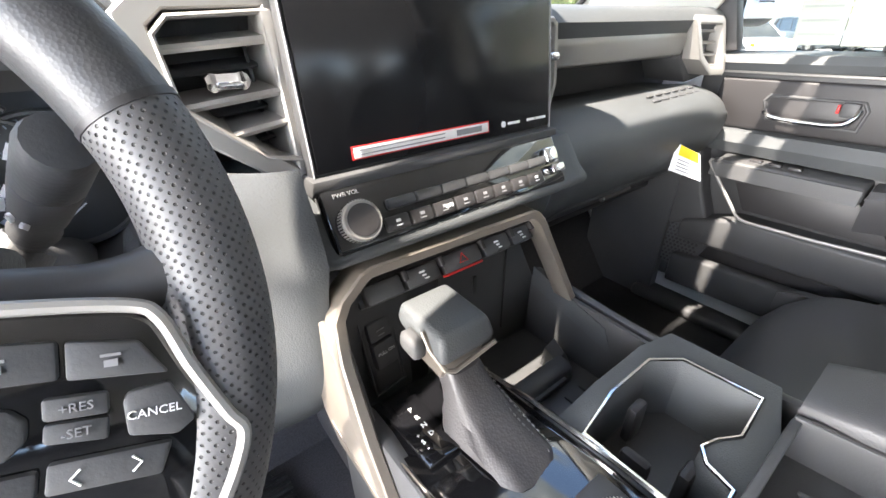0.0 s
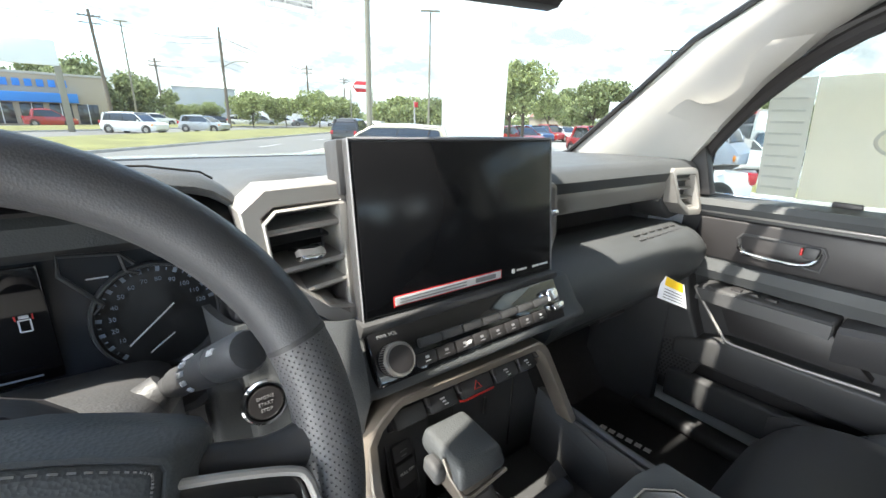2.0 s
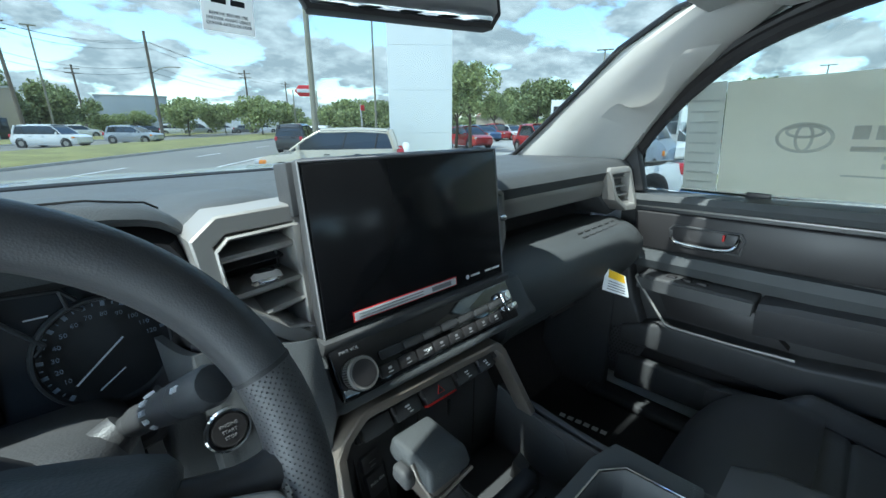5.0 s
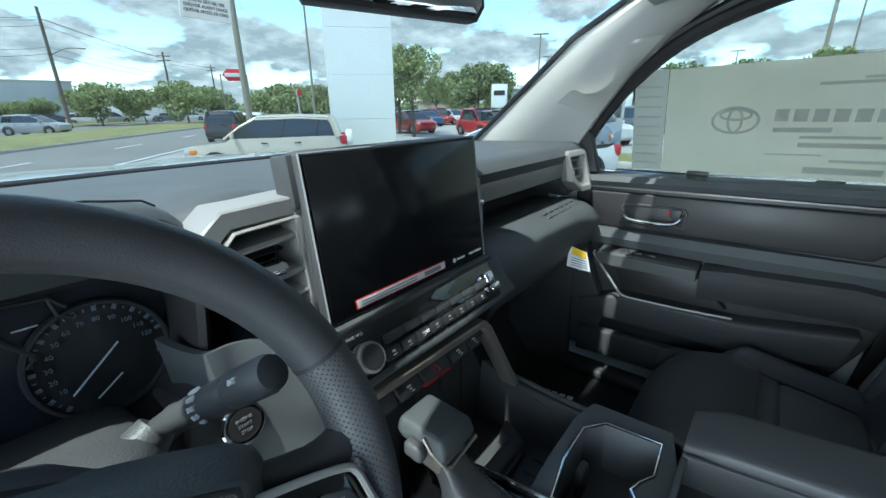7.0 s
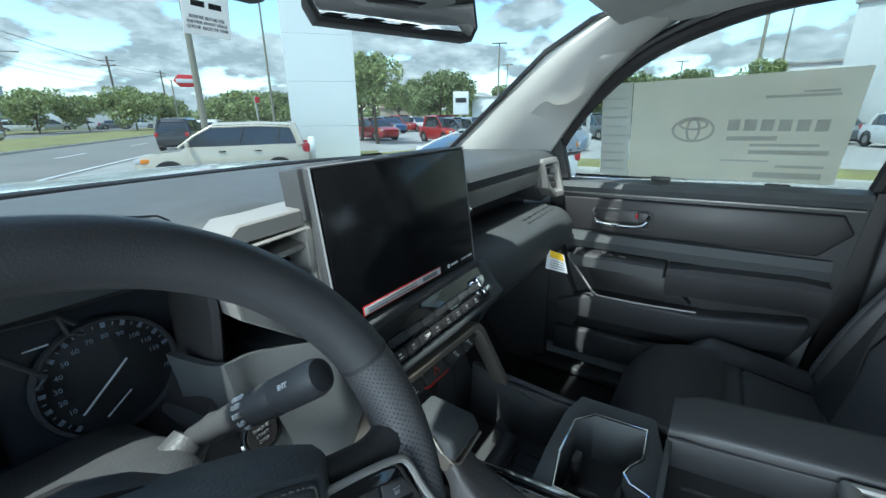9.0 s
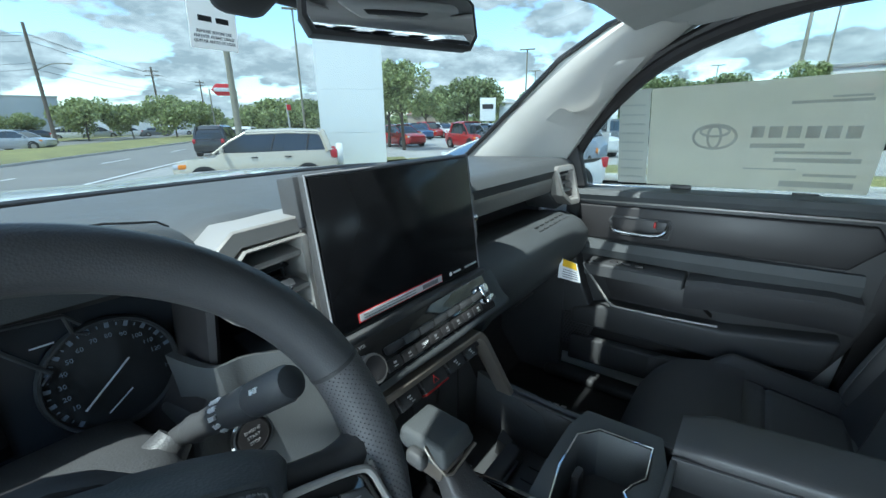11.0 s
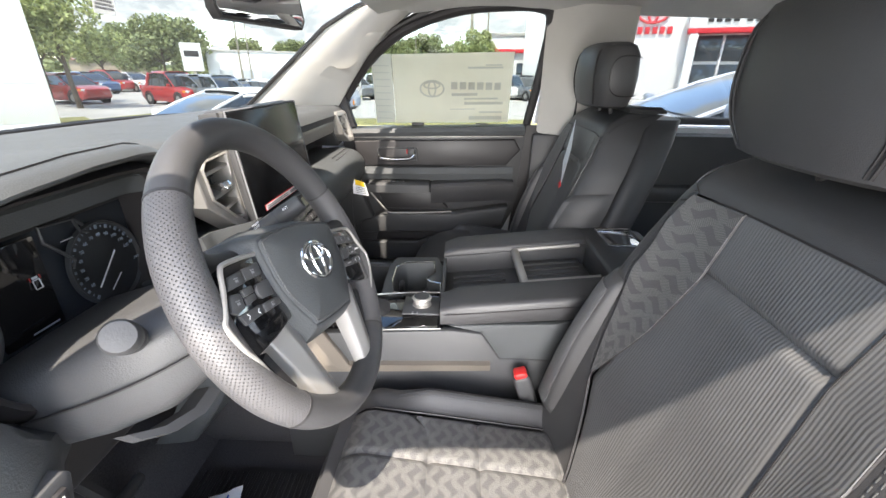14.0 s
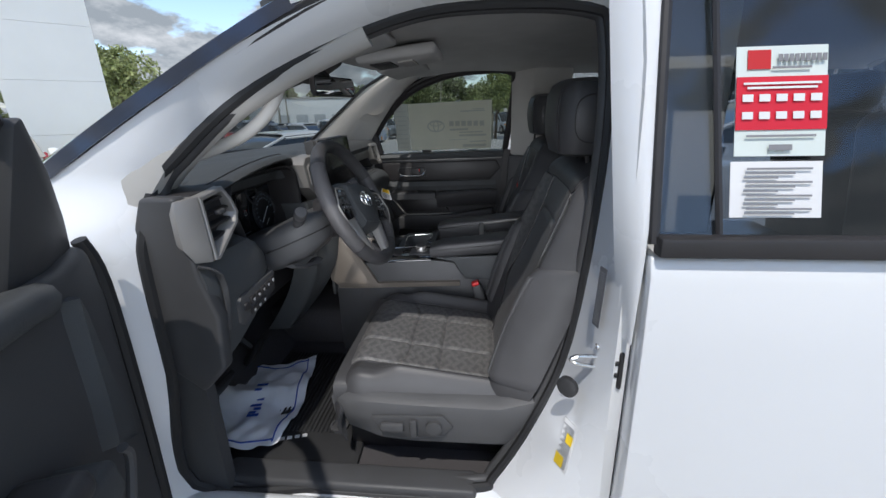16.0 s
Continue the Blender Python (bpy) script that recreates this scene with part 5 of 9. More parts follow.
part("arch", arch_strip(0.013, 0.820, 0.850), M_BRONZE, con, "warm satin metal arch trim")
part("left_cheek", prism([(0.845, 1.258), (0.822, 1.235), (0.795, 1.200), (0.772, 1.157), (0.735, 1.088), (0.70, 1.080), (0.70, 1.064), (0.85, 1.060), (0.885, 1.09), (0.90, 1.18), (0.88, 1.25)], "x", -0.1885, -0.178, 0.004, 3), M_BRONZE, con, "warm satin metal arch cheek")
part("side_strip", loft([[(-0.189, y, z + h), (-0.178, y, z + h + 0.003), (-0.17, y, z - h), (-0.186, y, z - h)] for y, z, h in ((0.86, 1.075, 0.016), (0.80, 1.068, 0.010), (0.62, 1.076, 0.009), (0.42, 1.084, 0.008))]), M_BRONZE, con, "satin silver side strip")
# side walls
part("left_side", prism([(0.87, 0.80), (0.87, 1.10), (0.80, 1.150), (0.60, 1.160), (0.50, 1.166), (0.44, 1.160), (0.40, 1.10), (0.16, 1.10), (0.16, 0.80)], "x", -0.178, -0.160, 0.004), M_HARD, con)
part("left_rear_side", prism([(0.51, 1.175), (0.44, 1.160), (0.40, 1.095), (0.40, 0.90), (0.12, 0.90), (0.12, 1.23), (0.30, 1.185)], "x", -0.174, -0.155, 0.003), M_SOFT, con)
part("right_side", prism([(0.88, 0.80), (0.88, 1.15), (0.80, 1.146), (0.73, 1.140), (0.66, 1.139), (0.55, 1.152), (0.16, 1.19), (0.16, 0.80)], "x", 0.180, 0.194, 0.004), M_HARD, con)
# open bay
part("bay_wall", prism([(-0.185, 1.10), (-0.183, 1.25), (-0.15, 1.284), (-0.135, 1.290), (0.088, 1.286), (0.105, 1.272), (0.178, 1.13), (0.182, 1.03), (-0.18, 1.03)], "y", 0.875, 0.885, 0.002), M_HARD, con)
bay = part("bay_floor", box((0.072, 0.765, 1.036), (0.215, 0.22, 0.010), 0.003), M_HARD, con)
part("bay_ledge", bevel_all(loft([[(x, 0.782, 1.041), (x, 0.748, 1.041), (x, 0.752, 1.066), (x, 0.762, 1.071), (x, 0.778, 1.071)] for x in (0.0, 0.13)]), 0.004, 2), M_HARD, bay)
part("bay_slot", box((0.062, 0.7475, 1.056), (0.095, 0.006, 0.008), 0.002), M_DEEP, bay)
part("bay_stop", loft([[(x, 0.762 + d, 1.041), (x, 0.800 - d, 1.041), (x, 0.795 - d, 1.041 + h), (x, 0.772 + d, 1.041 + h * 0.7)] for x, h, d in ((0.118, 0.036, 0.0), (0.136, 0.044, 0.001), (0.150, 0.020, 0.004))]), M_HARD, bay)
for k in range(4):
    part("bay_rib", box((0.030 + 0.032 * k, 0.705, 1.042), (0.002, 0.060, 0.003), 0.0008), M_DEEP, bay)
part("bay_inner_right", sheet(lambda u, v: (lerp(0.172, 0.170, u) - 0.004 * (1 - v), lerp(0.655, 0.870, u), lerp(1.036, lerp(1.138, 1.148, u), v)), 8, 4, 0.006), M_HARD, con)
part("wall_insert", sheet(lambda u, v: (0.1665, lerp(lerp(0.695, 0.735, v), 0.868, u), lerp(1.040, lerp(1.128, 1.165, u), v)), 4, 4, 0.003), M_SOFT, con)
part("bay_inner_left", prism([(0.66, 1.035), (0.66, 1.155), (0.78, 1.140), (0.87, 1.12), (0.87, 1.035)], "x", -0.042, -0.034, 0.002), M_HARD, con)
part("bay_left", prism([(0.772, 1.12), (0.785, 1.157), (0.808, 1.205), (0.838, 1.245), (0.872, 1.285), (0.872, 1.10)], "x", -0.178, -0.168, 0.002), M_HARD, con)
part("rail_slot", join(box((0.044, 0.873, 1.178), (0.006, 0.004, 0.03), 0.001), box((-0.02, 0.874, 1.17), (0.002, 0.003, 0.16), 0.001), box((0.105, 0.874, 1.15), (0.002, 0.003, 0.16), 0.001)), M_DEEP, con)
# row of switches below the arch
BM_ = frame_at((0.010, 0.838, 1.258), (1, 0, 0), (0, 0.7, 1.0))
for k, (x, w) in enumerate(((-0.128, 0.044), (-0.080, 0.044), (-0.024, 0.056), (0.031, 0.044), (0.073, 0.034))):
    key = part("switch", moved(box((x, 0, 0), (w, 0.022, 0.016), 0.004, 2), BM_), M_HARD, con)
    if k == 2:
        part("hazard_mark", moved(tube([(x - 0.006, -0.004, 0.0085), (x + 0.006, -0.004, 0.0085), (x, 0.006, 0.0085)], 0.0008, 5, True), BM_), M_RED, key)
        part("red_strip", moved(box((x, -0.012, 0.001), (w * 0.96, 0.003, 0.012), 0.001), BM_), M_RED, key, "red hazard switch edge")
    elif k:
        bars([(x - 0.001, 0.003, 0.007, 0.0022), (x + 0.0005, -0.001, 0.005, 0.002), (x + 0.003, -0.005, 0.006, 0.0014)], BM_ @ pose(0, 0, 0.0082), M_WHITE, key)
    part("paddle", moved(box((x + w / 2 + 0.004, 0.006, 0.002), (0.006, 0.012, 0.020), 0.002), BM_), M_DEEP, key)
part("switch_rail", moved(box((-0.02, 0.004, -0.010), (0.27, 0.030, 0.010), 0.003), BM_), M_HARD, con)
# parking brake switch
PB = frame_at((-0.126, 0.836, 1.180), (1, 0.15, 0), (0, 0.25, 1))
pb = part("brake_panel", moved(box((0, 0, -0.006), (0.040, 0.095, 0.014), 0.006, 3), PB), M_DEEP, con)
part("brake_hold", moved(box((0, 0.030, 0.002), (0.030, 0.024, 0.010), 0.004, 2), PB), M_HARD, pb)
bars([(0, 0.031, 0.010, 0.001), (0, 0.025, 0.008, 0.0012)], PB @ pose(0, 0, 0.0072), M_GREYMARK, pb)
part("brake_pull", moved(box((0, 0.001, 0.003), (0.030, 0.032, 0.012), 0.004, 2), PB), M_HARD, pb)
part("rim", moved(tube([(-0.021, -0.046, 0.001), (0.021, -0.046, 0.001), (0.021, 0.047, 0.001), (-0.021, 0.047, 0.001)], 0.0012, 6, True), PB), M_HARD, pb)
lettering("PULL ON", 0.0054, PB @ pose(0, 0.004, 0.0092), M_WHITE, pb)
part("brake_mount", prism([(-0.182, 1.10), (-0.185, 1.215), (-0.155, 1.262), (-0.085, 1.262), (-0.085, 1.10)], "y", 0.842, 0.868, 0.003), M_HARD, con)
# gear plate
part("gear_plate", bevel_all(loft([[(-0.172, y, z), (-0.035, y, z), (-0.035, y, z - 0.02), (-0.172, y, z - 0.02)] for y, z in ((0.815, 1.135), (0.77, 1.150), (0.62, 1.163), (0.520, 1.168))]), 0.003), M_PIANO, con, "glossy black gear selector plate")
part("plate_edge", join(tube([(-0.034, 0.80, 1.142), (-0.033, 0.70, 1.160), (-0.031, 0.60, 1.168), (-0.032, 0.53, 1.171)], 0.003, 6), tube([(-0.173, 0.80, 1.142), (-0.173, 0.62, 1.166), (-0.172, 0.53, 1.171)], 0.0022, 6)), M_CHROME, con)
gs = part("gear_scale", moved(box((0, 0, 0), (0.040, 0.085, 0.004), 0.002), frame_at((-0.138, 0.745, 1.1545), (1, 0, 0), (0, 1, -0.10))), M_PIANO, con)
GM = frame_at((-0.138, 0.747, 1.1570), (1, 0, 0), (0, 1, -0.10))
for i, c in enumerate("PRND"):
    lettering(c, 0.0074, GM @ pose(0.003, 0.022 - 0.0122 * i, 0), M_WHITE, gs)
lettering("S", 0.0074, GM @ pose(-0.009, -0.0185, 0), M_WHITE, gs)
lettering("+", 0.006, GM @ pose(-0.009, -0.0095, 0), M_WHITE, gs)
lettering("-", 0.006, GM @ pose(-0.009, -0.0265, 0), M_WHITE, gs)
# boot and lever
boot = []
for z, w, d, x, y in ((1.160, 0.034, 0.056, -0.090, 0.692), (1.167, 0.032, 0.050, -0.089, 0.698), (1.175, 0.027, 0.037, -0.087, 0.716), (1.184, 0.0235, 0.027, -0.086, 0.733), (1.194, 0.0215, 0.022, -0.085, 0.747), (1.206, 0.0205, 0.020, -0.085, 0.758)):
    ease = (1.206 - z) / 0.046
    boot.append([(x + w * math.copysign(abs(math.cos(a)) ** 0.55, math.cos(a)) + 0.0022 * ease * math.sin(5 * a + z * 420), y + d * math.copysign(abs(math.sin(a)) ** 0.55, math.sin(a)), z + 0.0025 * ease * math.sin(6 * a + z * 260)) for a in np.linspace(0, 2 * math.pi, 48, endpoint=False)])
M_COLLAR = material("bronze_grey_metal", (0.22, 0.19, 0.165), 0.35, metal=0.5)
M_BOOT = material("boot_leather", (0.050, 0.046, 0.047), 0.5, bump=0.35, bump_scale=420, cells=True)
lever = part("shift_boot", loft(boot), M_BOOT, con, "creased black leather shift boot")
KN = pose(-0.085, 0.772, 1.224, 5, 0, 0) @ Matrix.Scale(1.10, 4)
part("shift_collar", moved(bevel_all(loft([[(p[0] * s, p[1] * s2 + 0.002, z) for p in ((-0.026, -0.030), (0.023, -0.030), (0.023, 0.026), (-0.026, 0.026))] for z, s, s2 in ((-0.026, 0.82, 0.74), (-0.012, 0.94, 0.90), (0.006, 1.0, 1.0))]), 0.004, 2), KN), M_COLLAR, con, "dark bronze shift collar")
part("shift_knob", moved(bevel_all(loft([[(-0.029, -0.030, 0.003), (0.027, -0.030, 0.003), (0.027, 0.032, 0.003), (-0.029, 0.032, 0.003)], [(-0.031, -0.034, 0.014), (0.029, -0.034, 0.014), (0.029, 0.038, 0.014), (-0.031, 0.038, 0.014)], [(-0.028, -0.026, 0.033), (0.025, -0.026, 0.033), (0.025, 0.036, 0.030), (-0.028, 0.036, 0.030)]]), 0.010, 3), KN), M_SOFT, con, "soft black shift knob")
for row in (-0.0035, 0.0035):
    for k in range(16):
        q_ = k / 16
        part("boot_stitch", tube([(-0.068 + row + 0.004 * q_, 0.735 - 0.090 * q_, 1.199 - 0.033 * q_ ** 0.6), (-0.0675 + row + 0.004 * q_, 0.732 - 0.090 * q_, 1.198 - 0.033 * q_ ** 0.6)], 0.0008, 5), M_SEAM, lever)
part("shift_button", moved(box((-0.036, 0.002, 0.010), (0.014, 0.026, 0.019), 0.005, 3), KN), M_HARD, con)
part("knob_trim", moved(tube([(0.028, -0.034, 0.006), (-0.018, -0.0345, -0.002), (-0.026, -0.032, 0.001), (-0.0315, -0.016, 0.016), (-0.0305, -0.004, 0.026)], 0.0024, 6), KN), M_BRONZE, con)
# rotary mode dial
dial = part("mode_dial", lathe([(0.021, 0.0), (0.0215, 0.003), (0.0205, 0.018), (0.0185, 0.021), (0.0, 0.021)], pose(-0.085, 0.568, 1.170), 40), M_SILVER, con, "knurled chrome drive mode dial")
part("cap", lathe([(0.0165, 0.018), (0.0165, 0.0222), (0.0, 0.0222)], pose(-0.085, 0.568, 1.170), 32), M_HARD, dial)
part("knurl", join(*[moved(box((0.0211, 0, 0.0105), (0.0016, 0.0012, 0.0135), 0), pose(-0.085, 0.568, 1.170) @ Matrix.Rotation(2 * math.pi * k / 48, 4, "Z")) for k in range(48)]), M_CHROME, dial)
part("dial_pad", join(box((-0.088, 0.568, 1.1685), (0.074, 0.080, 0.006), 0.003)), M_HARD, con)
bars([(-0.123, 0.585, 0.008, 0.004), (-0.123, 0.575, 0.006, 0.003)], pose(0, 0, 1.1718), M_GREYMARK, con)
# cup holder block with chrome lip
CUP = [(-0.026, 0.640), (0.038, 0.652), (0.112, 0.652), (0.142, 0.628), (0.146, 0.552), (0.082, 0.548), (0.062, 0.560), (0.044, 0.566), (0.030, 0.556), (0.022, 0.532), (-0.030, 0.530)]


def cup_ring(s, z):
    return [(0.055 + (x - 0.055) * s, 0.592 + (y - 0.592) * s, z + 0.02 * (0.60 - y)) for x, y in CUP]


outer = [(-0.034, 0.668), (0.04, 0.672), (0.13, 0.672), (0.182, 0.66), (0.184, 0.545), (0.10, 0.522), (0.07, 0.521), (0.05, 0.521), (0.03, 0.521), (0.01, 0.520), (-0.034, 0.520)]
oring = lambda z: [(x, y, z + 0.02 * (0.60 - y)) for x, y in outer]
part("cup_block", loft([oring(1.03), oring(1.158), oring(1.162), cup_ring(1.03, 1.164), cup_ring(0.99, 1.160), cup_ring(0.93, 1.082)], True, False), M_SOFT, con, "black cup holder block")
part("cup_floor", loft([cup_ring(0.96, 1.078), cup_ring(0.96, 1.084)]), M_HARD, con)
part("cup_lip", tube([Vector(p) for p in cup_ring(1.005, 1.1655)], 0.0022, 6, True), M_CHROME, con, "bright metal cup holder lip")
for c_, s_ in (((0.0, 0.60, 1.128), (0.012, 0.028, 0.05)), ((0.035, 0.565, 1.118), (0.028, 0.012, 0.05)), ((0.062, 0.632, 1.122), (0.026, 0.012, 0.05))):
    part("cup_finger", box(c_, s_, 0.005, 2), M_DEEP, con)
# armrests and the sliding tray
def arm_pad(x0, x1, y0=0.165, y1=0.525):
    rings = []
    for y in np.linspace(y1, y0, 10):
        t = (y1 - y) / (y1 - y0)
        top = 1.220 + 0.040 * t - (0.010 if y == y1 else 0)
        bot = 1.172 + 0.03 * t
        e = 0.006 if y in (y0, y1) else 0
        cx, w = (x0 + x1) / 2, (x1 - x0) / 2 - e
        ring = []
        for k in range(20):
            a = 2 * math.pi * k / 20
            ring.append((cx + w * math.copysign(abs(math.cos(a)) ** 0.35, math.cos(a)), y, (top + bot) / 2 + (top - bot) / 2 * math.copysign(abs(math.sin(a)) ** 0.35, math.sin(a))))
        rings.append(ring)
    return loft(rings)


for x0, x1 in ((-0.178, -0.088), (0.108, 0.205)):
    ap = part("armrest", arm_pad(x0, x1), M_LEATHER, con, "padded black leather armrest with a seam")
    part("seam", tube([(x0 - 0.0005, lerp(0.515, 0.17, t), 1.202 + 0.037 * t) for t in np.linspace(0, 1, 6)], 0.0012, 5), M_DEEP, ap)
part("tray_floor", join(box((0.01, 0.345, 1.168), (0.200, 0.36, 0.012), 0.003, 2, (-6, 0, 0)), box((-0.088, 0.345, 1.172), (0.006, 0.35, 0.014), 0.002, 1, (-6, 0, 0))), M_HARD, con)
for k in range(5):
    part("tray_rib", box((-0.048 + 0.029 * k, 0.435, 1.167), (0.004, 0.13, 0.006), 0.0015, 1, (-6, 0, 0)), M_HARD, con)
for x0 in (-0.090, 0.104):
    part("tray_wall", prism([(0.525, 1.15), (0.525, 1.200), (0.165, 1.245), (0.165, 1.19)], "x", x0, x0 + 0.006, 0.002), M_HARD, con)
part("tray_wall", box((0.01, 0.522, 1.182), (0.19, 0.008, 0.032), 0.002), M_HARD, con)
part("tray_divider", join(box((0.010, 0.345, 1.222), (0.19, 0.018, 0.020), 0.006, 3), tube([(0.098, 0.345, 1.228), (0.098, 0.185, 1.246)], 0.005, 8), tube([(-0.078, 0.345, 1.228), (-0.078, 0.185, 1.246)], 0.005, 8)), M_SILVER, con, "satin silver tray divider")
part("upper_tray", box((0.010, 0.262, 1.200), (0.17, 0.15, 0.010), 0.003, 2, (-6, 0, 0)), M_HARD, con)
for k in range(5):
    part("tray_rib", box((-0.048 + 0.029 * k, 0.262, 1.206), (0.004, 0.13, 0.006), 0.0015, 1, (-6, 0, 0)), M_HARD, con)
part("rear_block", bevel_all(loft([[(-0.175, y, 0.82), (0.20, y, 0.82), (0.20, y, z), (-0.175, y, z)] for y, z in ((0.166, 1.255), (0.10, 1.262), (0.0, 1.25), (-0.05, 1.18))]), 0.008, 3), M_LEATHER, con)
part("rear_cup", join(tube([(0.05, 0.130, 1.266), (0.16, 0.130, 1.266), (0.17, 0.04, 1.264), (0.05, 0.04, 1.264)], 0.0035, 6, True), box((0.108, 0.085, 1.262), (0.10, 0.08, 0.003), 0.001)), M_CHROME, con)

# ---- seats ----
def woven(name, base, thread):
    """Leatherette with a woven herringbone of pale threads."""
    m = material(name, base, 0.5, bump=0.5, bump_scale=420, cells=True, vary=0.1)
    t = m.node_tree
    b = t.nodes["Principled BSDF"]
    co = t.nodes.new("ShaderNodeTexCoord")
    uv = t.nodes.new("ShaderNodeSeparateXYZ")
    t.links.new(co.outputs["UV"], uv.inputs[0])

    def mth(op, a, b_=None, c=None):
        n = t.nodes.new("ShaderNodeMath")
        n.operation = op
        for i, s in enumerate((a, b_, c)):
            if s is None:
                continue
            if isinstance(s, (int, float)):
                n.inputs[i].default_value = s
            else:
                t.links.new(s, n.inputs[i])
        return n.outputs[0]
    cell = 0.0195
    u, v = mth("DIVIDE", uv.outputs[0], cell), mth("DIVIDE", uv.outputs[1], cell)
    row = mth("FLOOR", v)
    colm = mth("FLOOR", mth("ADD", u, mth("MULTIPLY", mth("MODULO", mth("ABSOLUTE", row), 2.0), 0.5)))
    flip = mth("SUBTRACT", mth("MULTIPLY", mth("MODULO", mth("ABSOLUTE", mth("ADD", row, colm)), 2.0), 2.0), 1.0)
    fu, fv = mth("FRACT", mth("ADD", u, mth("MULTIPLY", mth("MODULO", mth("ABSOLUTE", row), 2.0), 0.5))), mth("FRACT", v)
    diag = mth("ADD", mth("MULTIPLY", mth("SUBTRACT", fu, 0.5), flip), mth("SUBTRACT", fv, 0.5))
    band = mth("LESS_THAN", mth("ABSOLUTE", diag), 0.40)
    fine = mth("SINE", mth("MULTIPLY", mth("ADD", mth("MULTIPLY", fu, flip), mth("MULTIPLY", fv, -1.0)), 46.0))
    th = mth("MULTIPLY", band, mth("GREATER_THAN", fine, -0.1))
    mx = t.nodes.new("ShaderNodeMix")
    mx.data_type = "RGBA"
    t.links.new(mth("MULTIPLY", th, 0.7), mx.inputs[0])
    t.links.new(b.inputs["Base Color"].links[0].from_socket, mx.inputs[6])
    mx.inputs[7].default_value = (*thread, 1)
    t.links.new(mx.outputs[2], b.inputs["Base Color"])
    return m


M_WOVEN = woven("woven_seat_cloth", (0.080, 0.079, 0.080), (0.185, 0.178, 0.171))


def ribbed_leather():
    """Leatherette embossed with fine diagonal ribs."""
    m = material("ribbed_leatherette", (0.105, 0.105, 0.107), 0.45, vary=0.1)
    t = m.node_tree
    co = t.nodes.new("ShaderNodeTexCoord")
    w = t.nodes.new("ShaderNodeTexWave")
    w.inputs["Scale"].default_value, w.inputs["Distortion"].default_value = 70, 0.4
    t.links.new(co.outputs["UV"], w.inputs["Vector"])
    bp = t.nodes.new("ShaderNodeBump")
    bp.inputs["Strength"].default_value, bp.inputs["Distance"].default_value = 0.5, 0.0007
    t.links.new(w.outputs[0], bp.inputs["Height"])
    t.links.new(bp.outputs[0], t.nodes["Principled BSDF"].inputs["Normal"])
    return m


M_RIB = ribbed_leather()


def uv_sheet(name, f, nu, nv, thick, mat, parent, wide, tall, label=""):
    """A padded panel f(u, v) that carries flat coordinates in metres for its weave."""
    bm = bmesh.new()
    lay = bm.loops.layers.uv.new("flat")
    g = [[bm.verts.new(f(i / nu, j / nv)) for j in range(nv + 1)] for i in range(nu + 1)]
    for i in range(nu):
        for j in range(nv):
            fc = bm.faces.new((g[i][j], g[i + 1][j], g[i + 1][j + 1], g[i][j + 1]))
            for lp, (a, b) in zip(fc.loops, ((i, j), (i + 1, j), (i + 1, j + 1), (i, j + 1))):
                lp[lay].uv = (a / nu * wide, b / nv * tall)
    bm.normal_update()
    bmesh.ops.solidify(bm, geom=bm.faces[:], thickness=thick)
    return part(name, bm, mat, parent, label)


def power(c, p):
    return math.copysign(abs(c) ** p, c)


